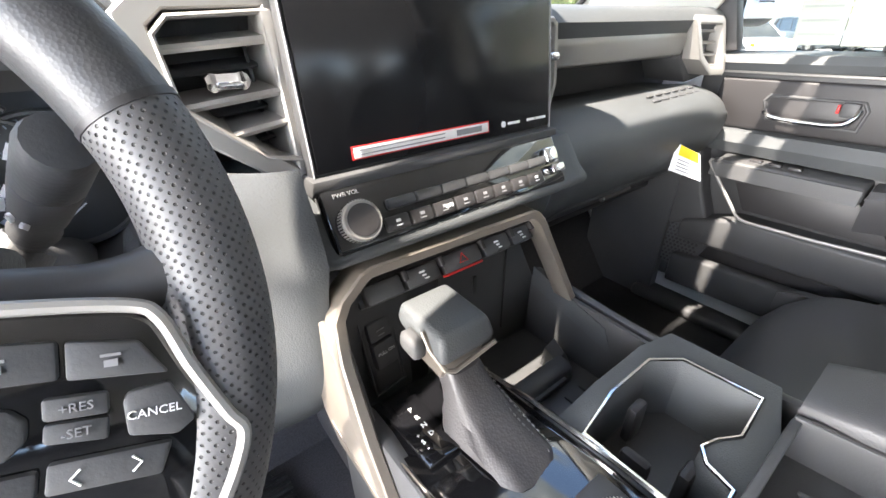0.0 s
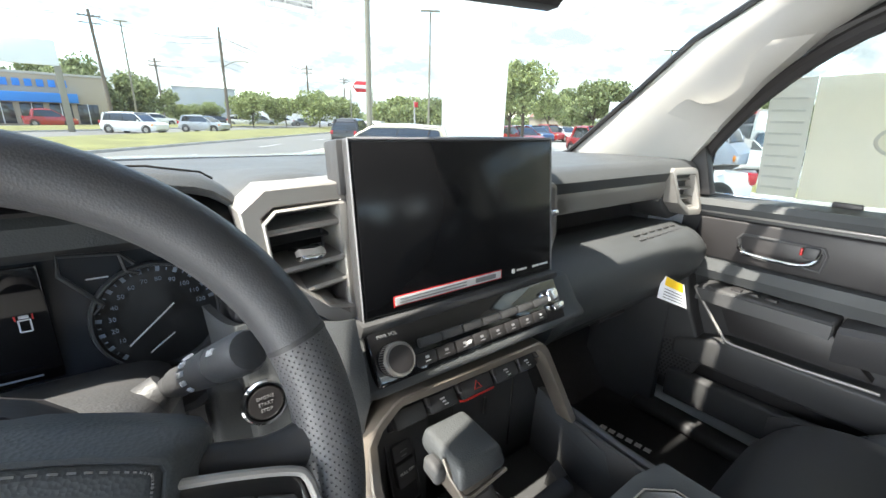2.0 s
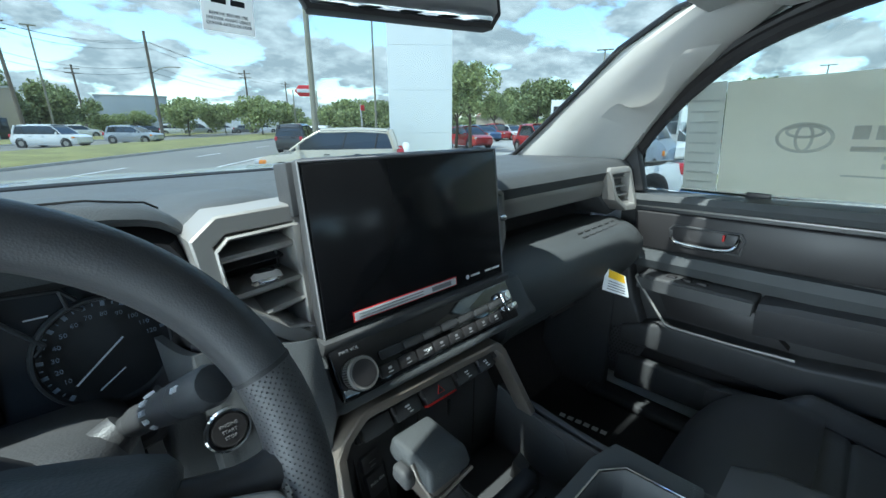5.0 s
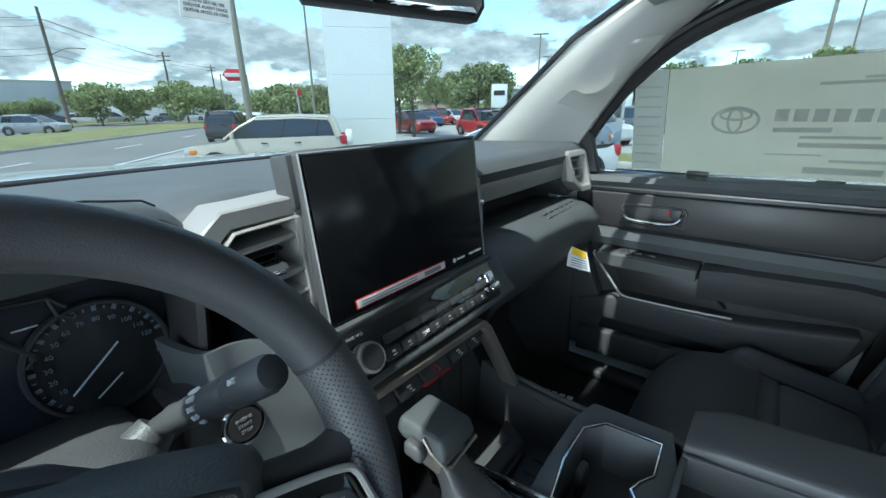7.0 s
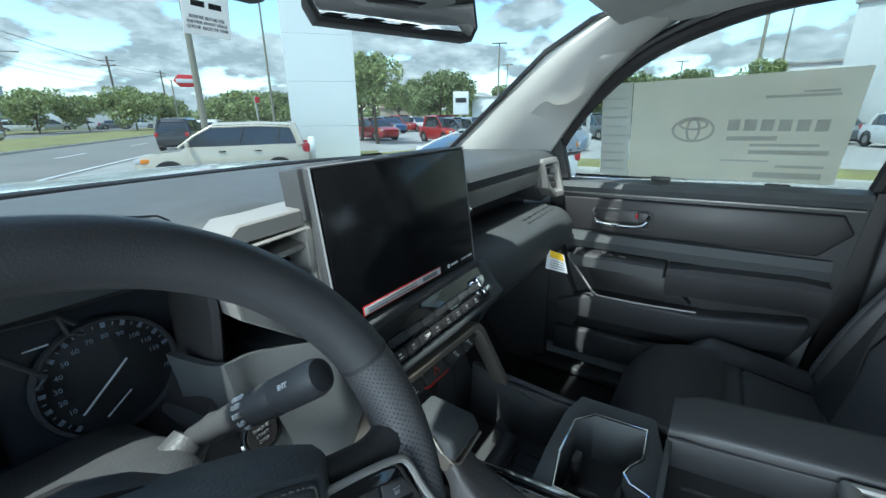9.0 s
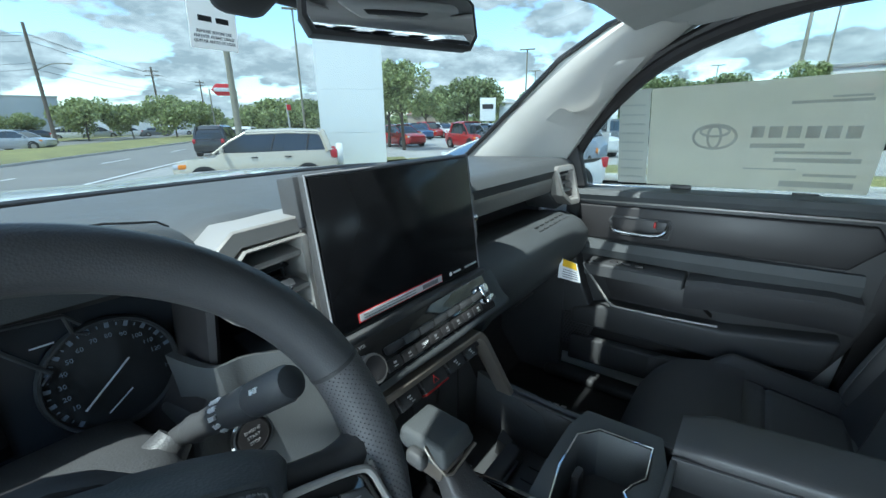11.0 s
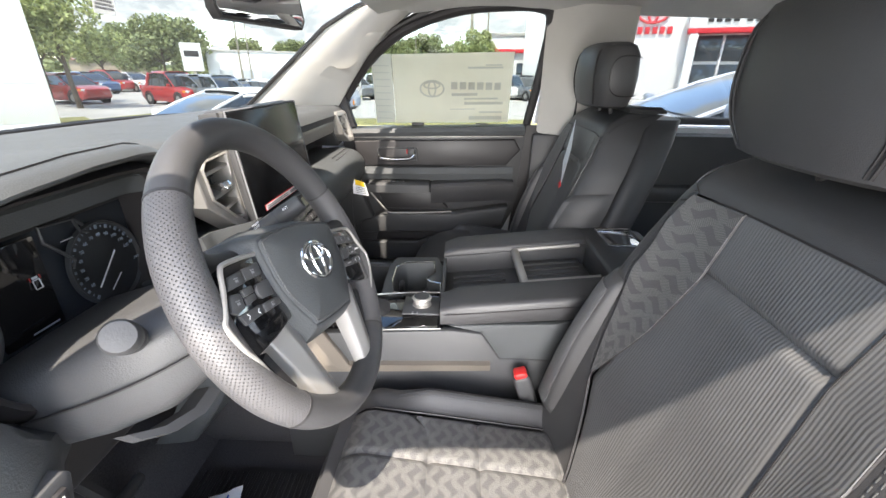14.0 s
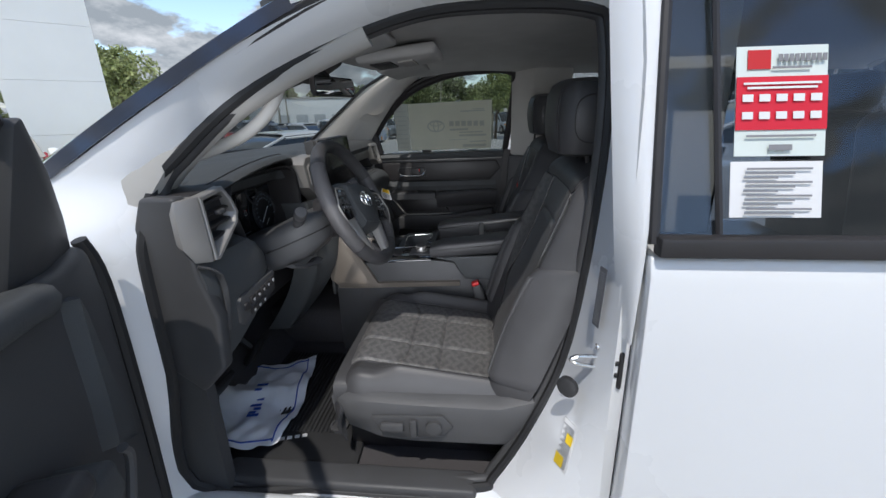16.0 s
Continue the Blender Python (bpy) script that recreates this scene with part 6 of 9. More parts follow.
def seat(name, cx, sx, label, group):
    """Bucket seat: sx is +1 when the bolster with the controls is on the right."""
    s = thing(name, (cx, 0.35, 0.83), label, "car seat", group)
    X = lambda x: cx + x * sx
    reach = 0.95 if name == "driver_seat" else 0.62
    nose = 0.705 if name == "driver_seat" else 0.672

    def cushion(u, v):
        """Top of the cushion: u across -1..1, v 0 at the back to 1 at the front."""
        y = lerp(0.20, nose, v)
        z = 1.002 + 0.068 * v - 0.055 * max(0, (v - 0.86) / 0.14) ** 2
        k = abs(u)
        if reach < 0.9:
            # round nose whose inboard and outboard corners fall away
            d = min(1.0, max(0.0, (v - 0.66) / 0.34))
            z = 1.002 + 0.072 * v - 0.105 * (1 - math.sqrt(1 - 0.96 * d * d)) - 0.05 * k ** 5 * d
            y -= 0.05 * k ** 4 * d * d
        along = min(1, max(0, (v - 0.06) / 0.12)) * min(1, max(0, (0.80 - v) / 0.12))
        z += (0.006 + (0.026 if reach > 0.9 else 0.040) * along) * math.exp(-((k - 0.84) / (0.085 if reach > 0.9 else 0.12)) ** 2) - 0.045 * max(0, (k - 0.90) / 0.10) ** 2 + 0.006 * math.cos(u * 2.0)
        return (X(0.255 * u), y - 0.03 * k ** 4 * max(0, (v - 0.75) / 0.25) ** 2, z)
    part("cushion_base", join(loft([[(X(0.245 * power(math.cos(a), 0.3)), y, 0.985 + dz + 0.045 * power(math.sin(a), 0.4)) for a in np.linspace(0, 2 * math.pi, 28, endpoint=False)] for y, dz in (((0.14, -0.03), (0.30, -0.015), (0.55, 0.010), (0.68, 0.018), (0.702, 0.016)) if reach > 0.9 else ((0.14, -0.03), (0.30, -0.02), (0.50, -0.015), (0.60, -0.05)))])), M_LEATHER, s)

    def center(u, v):
        x, y, z = cushion((2 * u - 1) * 0.70, v * reach)
        bend = 0.50 + 0.022 * (2 * u - 1) ** 6 if reach < 0.9 else 0.535 + 0.05 * abs(2 * u - 1) ** 8
        groove = sum(math.exp(-((y - c) / 0.0055) ** 2) for c in (0.31, 0.448, bend))
        if reach > 0.9:
            groove += sum(0.8 * math.exp(-((2 * u - 1 - c) / 0.03) ** 2) for c in (-0.42, 0.42))
        return (x, y, z + 0.005 - 0.012 * (max(0, abs(2 * u - 1) - 0.94) / 0.06) - 0.006 * groove)
    uv_sheet("cushion_center", center, 72, 110, -0.003, M_WOVEN if reach > 0.9 else M_RIB, s, 0.36, 0.50 * reach, "pale-threaded woven cushion center" if reach > 0.9 else "ribbed black cushion center")
    if reach < 0.9:
        part("cushion_nose", sheet(lambda u, v: (lambda p: (p[0], p[1], p[2] + 0.004))(cushion((2 * u - 1) * 0.70, lerp(reach, 1.0, v))), 24, 12, -0.02), M_LEATHER, s, "plain black leatherette cushion nose")
        part("nose_stitch", join(*[tube([Vector(cushion(a, reach + 0.02 + 0.05 * (1 - (a / 0.6) ** 2))) + Vector((0, 0, 0.005)), Vector(cushion(a + 0.022, reach + 0.02 + 0.05 * (1 - ((a + 0.022) / 0.6) ** 2))) + Vector((0, 0, 0.005))], 0.0006, 4) for a in np.linspace(-0.6, 0.58, 34)]), M_SEAM, s)
    for e in (-1, 1):
        part("cushion_bolster", sheet(lambda u, v: cushion(e * lerp(0.695, 1.0, u), v), 16, 40), M_LEATHER, s, "black leatherette cushion bolster")
        part("cushion_seam", tube([Vector(cushion(e * 0.70, v)) + Vector((0, 0, 0.001)) for v in np.linspace(0, 1, 24)], 0.0018, 5), M_DEEP, s)
        for kk in (0.80, 0.825):
            part("cushion_stitch", join(*[tube([Vector(cushion(e * kk, v)) + Vector((0, 0, 0.0008)), Vector(cushion(e * kk, v + 0.009)) + Vector((0, 0, 0.0008))], 0.0006, 4) for v in np.linspace(0.08, 0.78, 44)]), M_SEAM, s)
    part("cushion_front", sheet(lambda u, v: (lambda p: (p[0], p[1] + 0.012 * math.sin(v * math.pi), p[2] - 0.09 * v))(cushion(lerp(-1, 1, u), 1.0)), 24, 6, 0.01), M_LEATHER, s)

    # backrest: x across from the middle, z up
    slim = 1.0 if name == "driver_seat" else 0.93
    half = lambda z: slim * table(z, [(0.985, 0.255), (1.08, 0.280), (1.30, 0.282), (1.40, 0.268), (1.48, 0.245), (1.53, 0.212), (1.548, 0.19)])
    edge = lambda z: table(z, [(0.985, 0.062), (1.04, 0.082), (1.17, 0.158), (1.28, 0.142), (1.40, 0.127), (1.49, 0.133)])
    rim_ = lambda z: edge(z) + table(z, [(1.175, 0.0), (1.24, 0.026), (1.36, 0.062), (1.44, 0.060), (1.475, 0.046), (1.49, 0.036)])

    def bk(x, z, lift=0.0):
        k = abs(x) / half(z)
        y = 0.652 - 0.34 * z - 0.05 * max(0, (z - 1.50) / 0.048) ** 2
        low = table(z, [(1.0, 1.0), (1.35, 0.9), (1.50, 0.25)])
        y += 0.024 * low * math.exp(-((k - 0.80) / 0.20) ** 2) - 0.080 * max(0, (k - 0.80) / 0.20) ** 2 - 0.012 * math.exp(-((z - 1.20) / 0.14) ** 2) * max(0, 1 - k * 2)
        return Vector((X(x), y + lift, z))
    inner = lambda z, e: edge(z) - (table(z, [(1.18, 0.0), (1.30, 0.036), (1.40, 0.052), (1.49, 0.060)]) if e < 0 else 0.0)
    dip = lambda z, c, w=0.006: math.exp(-((z - c) / w) ** 2)
    uv_sheet("back_center", lambda u, v: (lambda z: bk((2 * u - 1) * edge(z), z, 0.004 - 0.007 * dip(z, 1.405) - 0.006 * (max(0, abs(2 * u - 1) - 0.95) / 0.05)))(lerp(0.985, 1.488, v)), 24, 110, 0.003, M_RIB, s, 0.26, 0.5, "ribbed black leatherette back center")
    part("back_yoke", sheet(lambda u, v: (lambda z: bk((2 * u - 1) * (min(rim_(z), half(z) * 0.8) + 0.004), z, 0.003))(lerp(1.488, 1.548, v)), 24, 12), M_LEATHER, s, "plain black leatherette yoke")
    part("yoke_seam", tube([bk(x, 1.489 - 0.015 * (abs(x) / 0.19) ** 4, 0.003) for x in np.linspace(-0.195, 0.195, 24)], 0.0018, 5), M_DEEP, s)
    for e in (-1, 1):
        uv_sheet("back_woven_strip" if e < 0 else "back_ribbed_strip", lambda u, v: (lambda z: bk(e * lerp(inner(z, e), rim_(z), u), z, 0.0055))(lerp(1.18, 1.486, v)), 12, 50, 0.002, M_WOVEN if e < 0 else M_RIB, s, 0.06, 0.31, "pale-threaded woven strip" if e < 0 else "ribbed black leatherette strip")
        part("back_bolster", sheet(lambda u, v: (lambda z: bk(e * lerp(min(rim_(z), half(z) * 0.8) + 0.001, half(z), u ** 0.8), z, 0.002))(lerp(0.985, 1.547, v)), 20, 44), M_LEATHER, s, "black leatherette back bolster")
        part("side_seam", tube([bk(e * rim_(z), z, 0.003) for z in np.linspace(1.0, 1.489, 30)] + [bk(e * (0.19 - 0.25 * (z - 1.49)), z, 0.004) for z in np.linspace(1.50, 1.545, 6)], 0.0013, 5), M_DEEP, s)
        for off in (0.008, 0.013):
            part("side_stitch", join(*[tube([bk(e * (rim_(z) + off), z, 0.0025), bk(e * (rim_(z + 0.005) + off), z + 0.005, 0.0025)], 0.0005, 4) for z in np.linspace(1.19, 1.485, 38)]), M_SEAM, s)

        part("panel_seam", tube([bk(e * inner(z, e), z, 0.0052) for z in np.linspace(1.0, 1.489, 40)], 0.0012, 5), M_DEEP, s)

        def pad(u, v):
            """Stitched lower pad that stands proud of the bolster."""
            z = lerp(1.055, 1.352, v) - 0.022 * (1 - u) * v
            w = min(1, min(u, 1 - u) / 0.16, min(v, 1 - v) / 0.09)
            x = lerp(0.185 + 0.012 * v, half(z) * 0.998, u)
            return bk(e * x, z, 0.001 + (0.013 + 0.010 * math.sin(v * math.pi)) * math.sqrt(max(0, 1 - (1 - w) ** 2)))
        part("bolster_pad", sheet(pad, 24, 40), M_LEATHER, s, "stitched black leatherette lower bolster")
        uv_sheet("pad_inset", lambda u, v: Vector(pad(lerp(0.10, 0.46, u), lerp(0.07, 0.93, v))) + Vector((0, 0.0016, 0)), 10, 40, 0.002, M_RIB, s, 0.05, 0.28, "ribbed black leatherette inset")
        for uu in (0.48, 0.50, 0.54):
            part("pad_stitch", join(*[tube([Vector(pad(uu, v)) + Vector((0, 0.0008, 0)), Vector(pad(uu, v + 0.014)) + Vector((0, 0.0008, 0))], 0.0006, 4) for v in np.linspace(0.06, 0.92, 34)]), M_SEAM, s)
    part("back_top", sheet(lambda u, v: bk((2 * u - 1) * half(1.548) * (1 - 0.15 * v), 1.548) + Vector((0, -0.068 * v, 0.008 * math.sin(v * math.pi) - 0.045 * v ** 2.5)), 24, 8, 0.012), M_LEATHER, s)
    part("back_shell", loft([[(X(h * power(math.cos(a), 0.4)), y - 0.062 + 0.058 * power(math.sin(a), 0.5), z) for a in np.linspace(0, 2 * math.pi, 28, endpoint=False)] for z, h, y in ((0.95, 0.22, 0.250), (1.10, 0.268, 0.220), (1.28, 0.272, 0.160), (1.40, 0.258, 0.118), (1.48, 0.235, 0.090), (1.535, 0.195, 0.065))]), M_LEATHER, s)
    # head restraint
    rings = []
    for z, w, d in ((1.556, 0.098, 0.036), (1.562, 0.118, 0.048), (1.595, 0.137, 0.057), (1.64, 0.140, 0.060), (1.69, 0.137, 0.057), (1.713, 0.124, 0.047), (1.722, 0.100, 0.032)):
        rings.append([(X(-0.012 + w * power(math.cos(a), 0.55)), 0.118 + (0.010 if math.sin(a) > 0 else 0) * (1 - abs(math.cos(a))) + d * power(math.sin(a), 0.55), z) for a in np.linspace(0, 2 * math.pi, 40, endpoint=False)])
    hr = part("headrest", loft(rings), M_LEATHER, s, "padded black leatherette headrest")
    for e in (-1, 1):
        for o in (0.0, 0.006):
            part("headrest_seam", tube(smooth_path([(X(-0.012 + (0.086 - o) * e), 0.168, 1.566), (X(-0.012 + (0.102 - o) * e), 0.176, 1.60), (X(-0.012 + (0.105 - o) * e), 0.180, 1.64), (X(-0.012 + (0.100 - o) * e), 0.175, 1.69), (X(-0.012 + (0.088 - o) * e), 0.158, 1.714)], 5), 0.0016, 6), M_DEEP, hr)
        part("side_loop", tube(smooth_path([(X(-0.012 + 0.1385 * e), 0.105 + 0.045 * power(math.cos(a), 0.7), 1.638 + 0.050 * power(math.sin(a), 0.7)) for a in np.linspace(-2.2, 2.2, 16)], 3), 0.0018, 6), M_DEEP, hr)
        part("post", tube([(X(0.05 * e), 0.09, 1.50), (X(0.05 * e), 0.105, 1.57)], 0.006, 8), M_DEEP, hr)
    # base valance with the power controls
    val = part("side_valance", loft([[(X(0.255 + t), y, z0), (X(0.272 + t), y, z0 + 0.012), (X(0.278 + t), y, lerp(z0, z1, 0.6)), (X(0.270 + t), y, z1 - 0.012), (X(0.25 + t), y, z1), (X(0.225), y, z1), (X(0.225), y, z0)] for y, z0, z1, t in ((0.695, 0.97, 1.012, -0.03), (0.66, 0.93, 1.022, -0.004), (0.58, 0.905, 1.026, 0.004), (0.50, 0.90, 1.024, 0.006), (0.30, 0.90, 1.020, 0.004), (0.21, 0.905, 1.045, 0.0), (0.12, 0.95, 1.06, -0.02))]), M_SHROUD, s, "grey plastic seat side valance")
    if name == "driver_seat":
        part("control_plate", prism([(0.60, 0.985), (0.43, 0.993), (0.405, 0.965), (0.43, 0.937), (0.57, 0.925)], "x", X(0.279), X(0.288), 0.004), M_HARD, val)
        part("control", box((X(0.293), 0.548, 0.962), (0.014, 0.055, 0.022), 0.005, 2), M_SHROUD, val)
        part("control", box((X(0.293), 0.498, 0.962), (0.014, 0.018, 0.046), 0.005, 2), M_HARD, val)
        part("lumbar_knob", lathe([(0.019, 0.0), (0.019, 0.012), (0.014, 0.014), (0.0, 0.014)], pose(X(0.285), 0.450, 0.964, 0, 90 * sx, 0), 20), M_HARD, val)
    z = 1.0 if reach > 0.9 else 0.90
    part("front_valance", loft([[(X(x), nose - 0.020, z - 0.05), (X(x), nose, z - 0.045), (X(x), nose + 0.005, z), (X(x), nose - 0.015, z + 0.01)] for x in (-0.24, -0.1, 0.1, 0.24)]), M_SHROUD, s)
    for rx in (-0.17, 0.17):
        part("seat_rail", box((X(rx), 0.38, 0.84), (0.035, 0.62, 0.08), 0.006), M_DEEP, s)
    return s


seat("driver_seat", -0.462, -1, "black leatherette driver's seat with woven panels, sunlit", "front seats")
pseat = seat("passenger_seat", 0.455, 1, "black leatherette passenger seat with woven panels", "front seats")
pseat.location.y -= 0.045
buck = thing("belt_buckle", (-0.215, 0.36, 1.0), "black seat belt buckle with a red release", "belt buckle")
part("body", box((-0.218, 0.352, 1.062), (0.030, 0.034, 0.075), 0.008, 3, (-18, 0, 0)), M_HARD, buck)
part("release", box((-0.218, 0.364, 1.1), (0.026, 0.026, 0.014), 0.005, 2, (-18, 0, 0)), material("red_release", (0.75, 0.03, 0.03), 0.35), buck)
part("stem", tube([(-0.215, 0.35, 1.04), (-0.212, 0.33, 0.93), (-0.210, 0.33, 0.83)], 0.012, 6), M_DEEP, buck)

# rear bench
rb = thing("rear_bench", (0, -0.9, 0.83), "black leatherette rear bench seat", "rear seat")
part("bench_cushion", box((0, -0.80, 1.02), (1.40, 0.52, 0.16), 0.05, 4), M_LEATHER, rb)
part("bench_base", box((0, -0.82, 0.87), (1.36, 0.45, 0.16), 0.02), M_HARD, rb)
for x in (-0.46, 0, 0.46):
    part("bench_back", box((x, -1.13, 1.32), (0.455 if x else 0.445, 0.14, 0.62), 0.05, 4, (-8, 0, 0)), M_LEATHER, rb)
    part("bench_headrest", join(box((x, -1.18, 1.70), (0.24, 0.10, 0.16), 0.045, 4), tube([(x, -1.17, 1.55), (x, -1.17, 1.66)], 0.008, 6)), M_LEATHER, rb)

# ---- passenger door ----
pd = thing("passenger_door", (0.86, 0.55, 0.85), "closed passenger door with black panel and satin silver accents", "car door")
DW = [(0.965, 0.86), (0.965, 1.425), (0.90, 1.435), (0.235, 1.445), (0.185, 1.44), (0.20, 1.27), (0.26, 1.09), (0.33, 0.94), (0.38, 0.87)]
part("panel", prism(DW, "x", 0.822, 0.875, 0.012, 3), M_HARD, pd, "black plastic door panel")
part("belt_roll", loft([[(0.800, y, z - 0.030), (0.792, y, z - 0.015), (0.800, y, z), (0.85, y, z + 0.006), (0.868, y, z), (0.868, y, z - 0.04)] for y, z in ((0.96, 1.432), (0.60, 1.442), (0.235, 1.452))]), M_SOFT, pd, "soft black door top")
part("bright_line", prism([(0.955, 1.397), (0.955, 1.402), (0.24, 1.417), (0.24, 1.412)], "x", 0.806, 0.822, 0.001), M_SILVER, pd)
part("upper_insert", prism([(0.925, 1.285), (0.915, 1.388), (0.27, 1.402), (0.245, 1.36), (0.30, 1.298)], "x", 0.806, 0.824, 0.006, 3), M_DEEP, pd, "black cloth upper insert")
part("middle_band", loft([[(0.824, y, 1.290), (0.800, y, 1.285 + d), (0.790, y, 1.262 + d), (0.800, y, 1.235), (0.824, y, 1.235)] for y, d in ((0.93, -0.004), (0.60, 0.0), (0.27, 0.008))]), M_SOFT, pd)
# armrest, front part with switches and rear pad
arm = part("arm_ledge", prism([(0.862, 1.195), (0.866, 1.226), (0.855, 1.231), (0.605, 1.230), (0.605, 1.196), (0.80, 1.188)], "x", 0.742, 0.83, 0.008, 3), M_HARD, pd, "armrest ledge with window switches")
part("ledge_trim", loft([[(0.738, y, z), (0.738, y, z - 0.030), (0.748, y, z - 0.032), (0.748, y, z + 0.002)] for y, z in ((0.862, 1.224), (0.75, 1.225), (0.608, 1.226))]), M_SHROUD, arm)
part("silver_hook", tube([(0.742, 0.862, 1.229), (0.740, 0.866, 1.222), (0.741, 0.858, 1.210), (0.744, 0.785, 1.118), (0.745, 0.775, 1.110), (0.747, 0.760, 1.107), (0.752, 0.64, 1.108), (0.760, 0.515, 1.113)], 0.0036, 8), M_SILVER, pd, "satin silver pocket edge")
part("switches", join(*[box((0.775, 0.79 - 0.035 * k, 1.232), (0.016, 0.022, 0.008), 0.002) for k in range(3)]), M_DEEP, arm)
part("arm_pad", loft([[(0.83, y, z), (0.752, y, z), (0.742, y, z - 0.012), (0.745, y, z - 0.045), (0.77, y, z - 0.085), (0.83, y, z - 0.10)] for y, z in ((0.600, 1.226), (0.55, 1.233), (0.32, 1.248), (0.268, 1.243))]), M_LEATHER, pd, "padded black armrest")
part("pocket", prism([(0.79, 1.112), (0.825, 1.180), (0.61, 1.190), (0.53, 1.115)], "x", 0.795, 0.826, 0.004), M_DEEP, pd)
part("lower_bulge", prism([(0.90, 1.06), (0.79, 1.098), (0.50, 1.104), (0.28, 1.14), (0.30, 1.055), (0.50, 1.02), (0.90, 1.01)], "x", 0.762, 0.826, 0.010, 3), M_HARD, pd)
part("front_cheek", prism([(0.955, 1.03), (0.955, 1.27), (0.90, 1.235), (0.875, 1.14), (0.84, 1.06)], "x", 0.775, 0.826, 0.008, 3), M_HARD, pd)
part("map_pocket", prism([(0.90, 0.88), (0.90, 0.965), (0.62, 0.975), (0.38, 1.0), (0.36, 0.90)], "x", 0.765, 0.80, 0.008, 3), M_HARD, pd)
part("pocket_back", prism([(0.92, 0.88), (0.92, 1.02), (0.36, 1.05), (0.36, 0.90)], "x", 0.812, 0.826, 0.003), M_DEEP, pd)
# speaker grille: a pressed plate with rows of holes
spk = part("speaker_grille", prism([(0.940, 0.92), (0.938, 1.035), (0.905, 1.058), (0.83, 1.042), (0.832, 1.0), (0.862, 0.92)], "x", 0.786, 0.80, 0.004), M_SHROUD, pd, "perforated grey speaker grille")
for i in range(9):
    for j in range(12):
        y = 0.848 + 0.010 * i + 0.005 * (j % 2)
        z = 0.930 + 0.0095 * j
        if y > 0.838 + (1.05 - z) * 0.2 and y < 0.932:
            part("grille_hole", lathe([(0.0031, 0.0), (0.0031, 0.0012)], pose(0.7858, y, z, 0, -90, 0), 6), M_DEEP, spk, smooth=False)
# inner handle in its cup
hd = part("handle_cup", bezel([(0.66, 1.310), (0.655, 1.350), (0.665, 1.366), (0.815, 1.364), (0.825, 1.350), (0.81, 1.312)], 0.0, 0.012, 0.006), M_HARD, pd)
for v_ in hd.data.vertices:
    v_.co = Vector((0.801 + v_.co.y, v_.co.x, v_.co.z))
hd.data.update()
part("cup_floor", prism([(0.66, 1.315), (0.66, 1.360), (0.815, 1.360), (0.81, 1.315)], "x", 0.804, 0.8075, 0.001), M_DEEP, pd)
part("inner_handle", tube(smooth_path([(0.799, 0.812, 1.330), (0.787, 0.795, 1.322), (0.785, 0.74, 1.319), (0.787, 0.69, 1.322), (0.792, 0.672, 1.334), (0.796, 0.668, 1.352)], 5), 0.0075, 10, flat=0.8), M_CHROME, pd, "bright chrome inner door handle")
part("lock_tab", box((0.797, 0.682, 1.350), (0.014, 0.026, 0.026), 0.004, 2), M_HARD, pd)
part("lock_mark", box((0.795, 0.699, 1.350), (0.008, 0.005, 0.016), 0.002), M_RED, pd, "red unlocked marker")
# window frame and glass
FR = [(0.99, 1.44), (0.93, 1.56), (0.83, 1.68), (0.70, 1.775), (0.52, 1.835), (0.36, 1.852), (0.22, 1.848), (0.185, 1.80), (0.20, 1.62), (0.222, 1.445)]
wx = lambda z: 0.872 - 0.30 * (z - 1.44)
part("window_frame", tube(smooth_path([(wx(z) - 0.008, y, z) for y, z in FR], 4), 0.017, 8), M_DEEP, pd, "black window frame")
part("sail_panel", prism([(1.06, 1.43), (0.935, 1.56), (0.90, 1.44)], "x", 0.80, 0.835, 0.006), M_DEEP, pd, "black sail panel behind the mirror")


def pane(u, v):
    z = lerp(1.44, 1.845, v)
    front = table(z, [(1.44, 0.985), (1.56, 0.93), (1.68, 0.83), (1.775, 0.70), (1.84, 0.48)])
    back_ = table(z, [(1.44, 0.22), (1.62, 0.20), (1.80, 0.185), (1.85, 0.22)])
    return (wx(z), lerp(front, back_, u), z)


g = part("window_glass", sheet(pane, 8, 8, 0.004), M_SIDEGLASS, pd, "clear side window glass")
g.visible_shadow = False
part("outer_skin", prism([(1.09, 0.80), (1.10, 1.40), (0.15, 1.435), (0.12, 1.0), (0.16, 0.80)], "x", 0.885, 0.935, 0.012, 3), M_PAINT, pd)

# price sheets taped to the glass, seen from behind
M_PAPER = material("window_paper", (0.88, 0.85, 0.73), 0.8, vary=0.03, spec=0.2)
M_PAPERSIDE = material("side_paper", (0.78, 0.77, 0.70), 0.8, vary=0.03, spec=0.2)
M_PAPERINK = material("paper_ink", (0.66, 0.66, 0.62), 0.8, vary=0.04, spec=0.2)


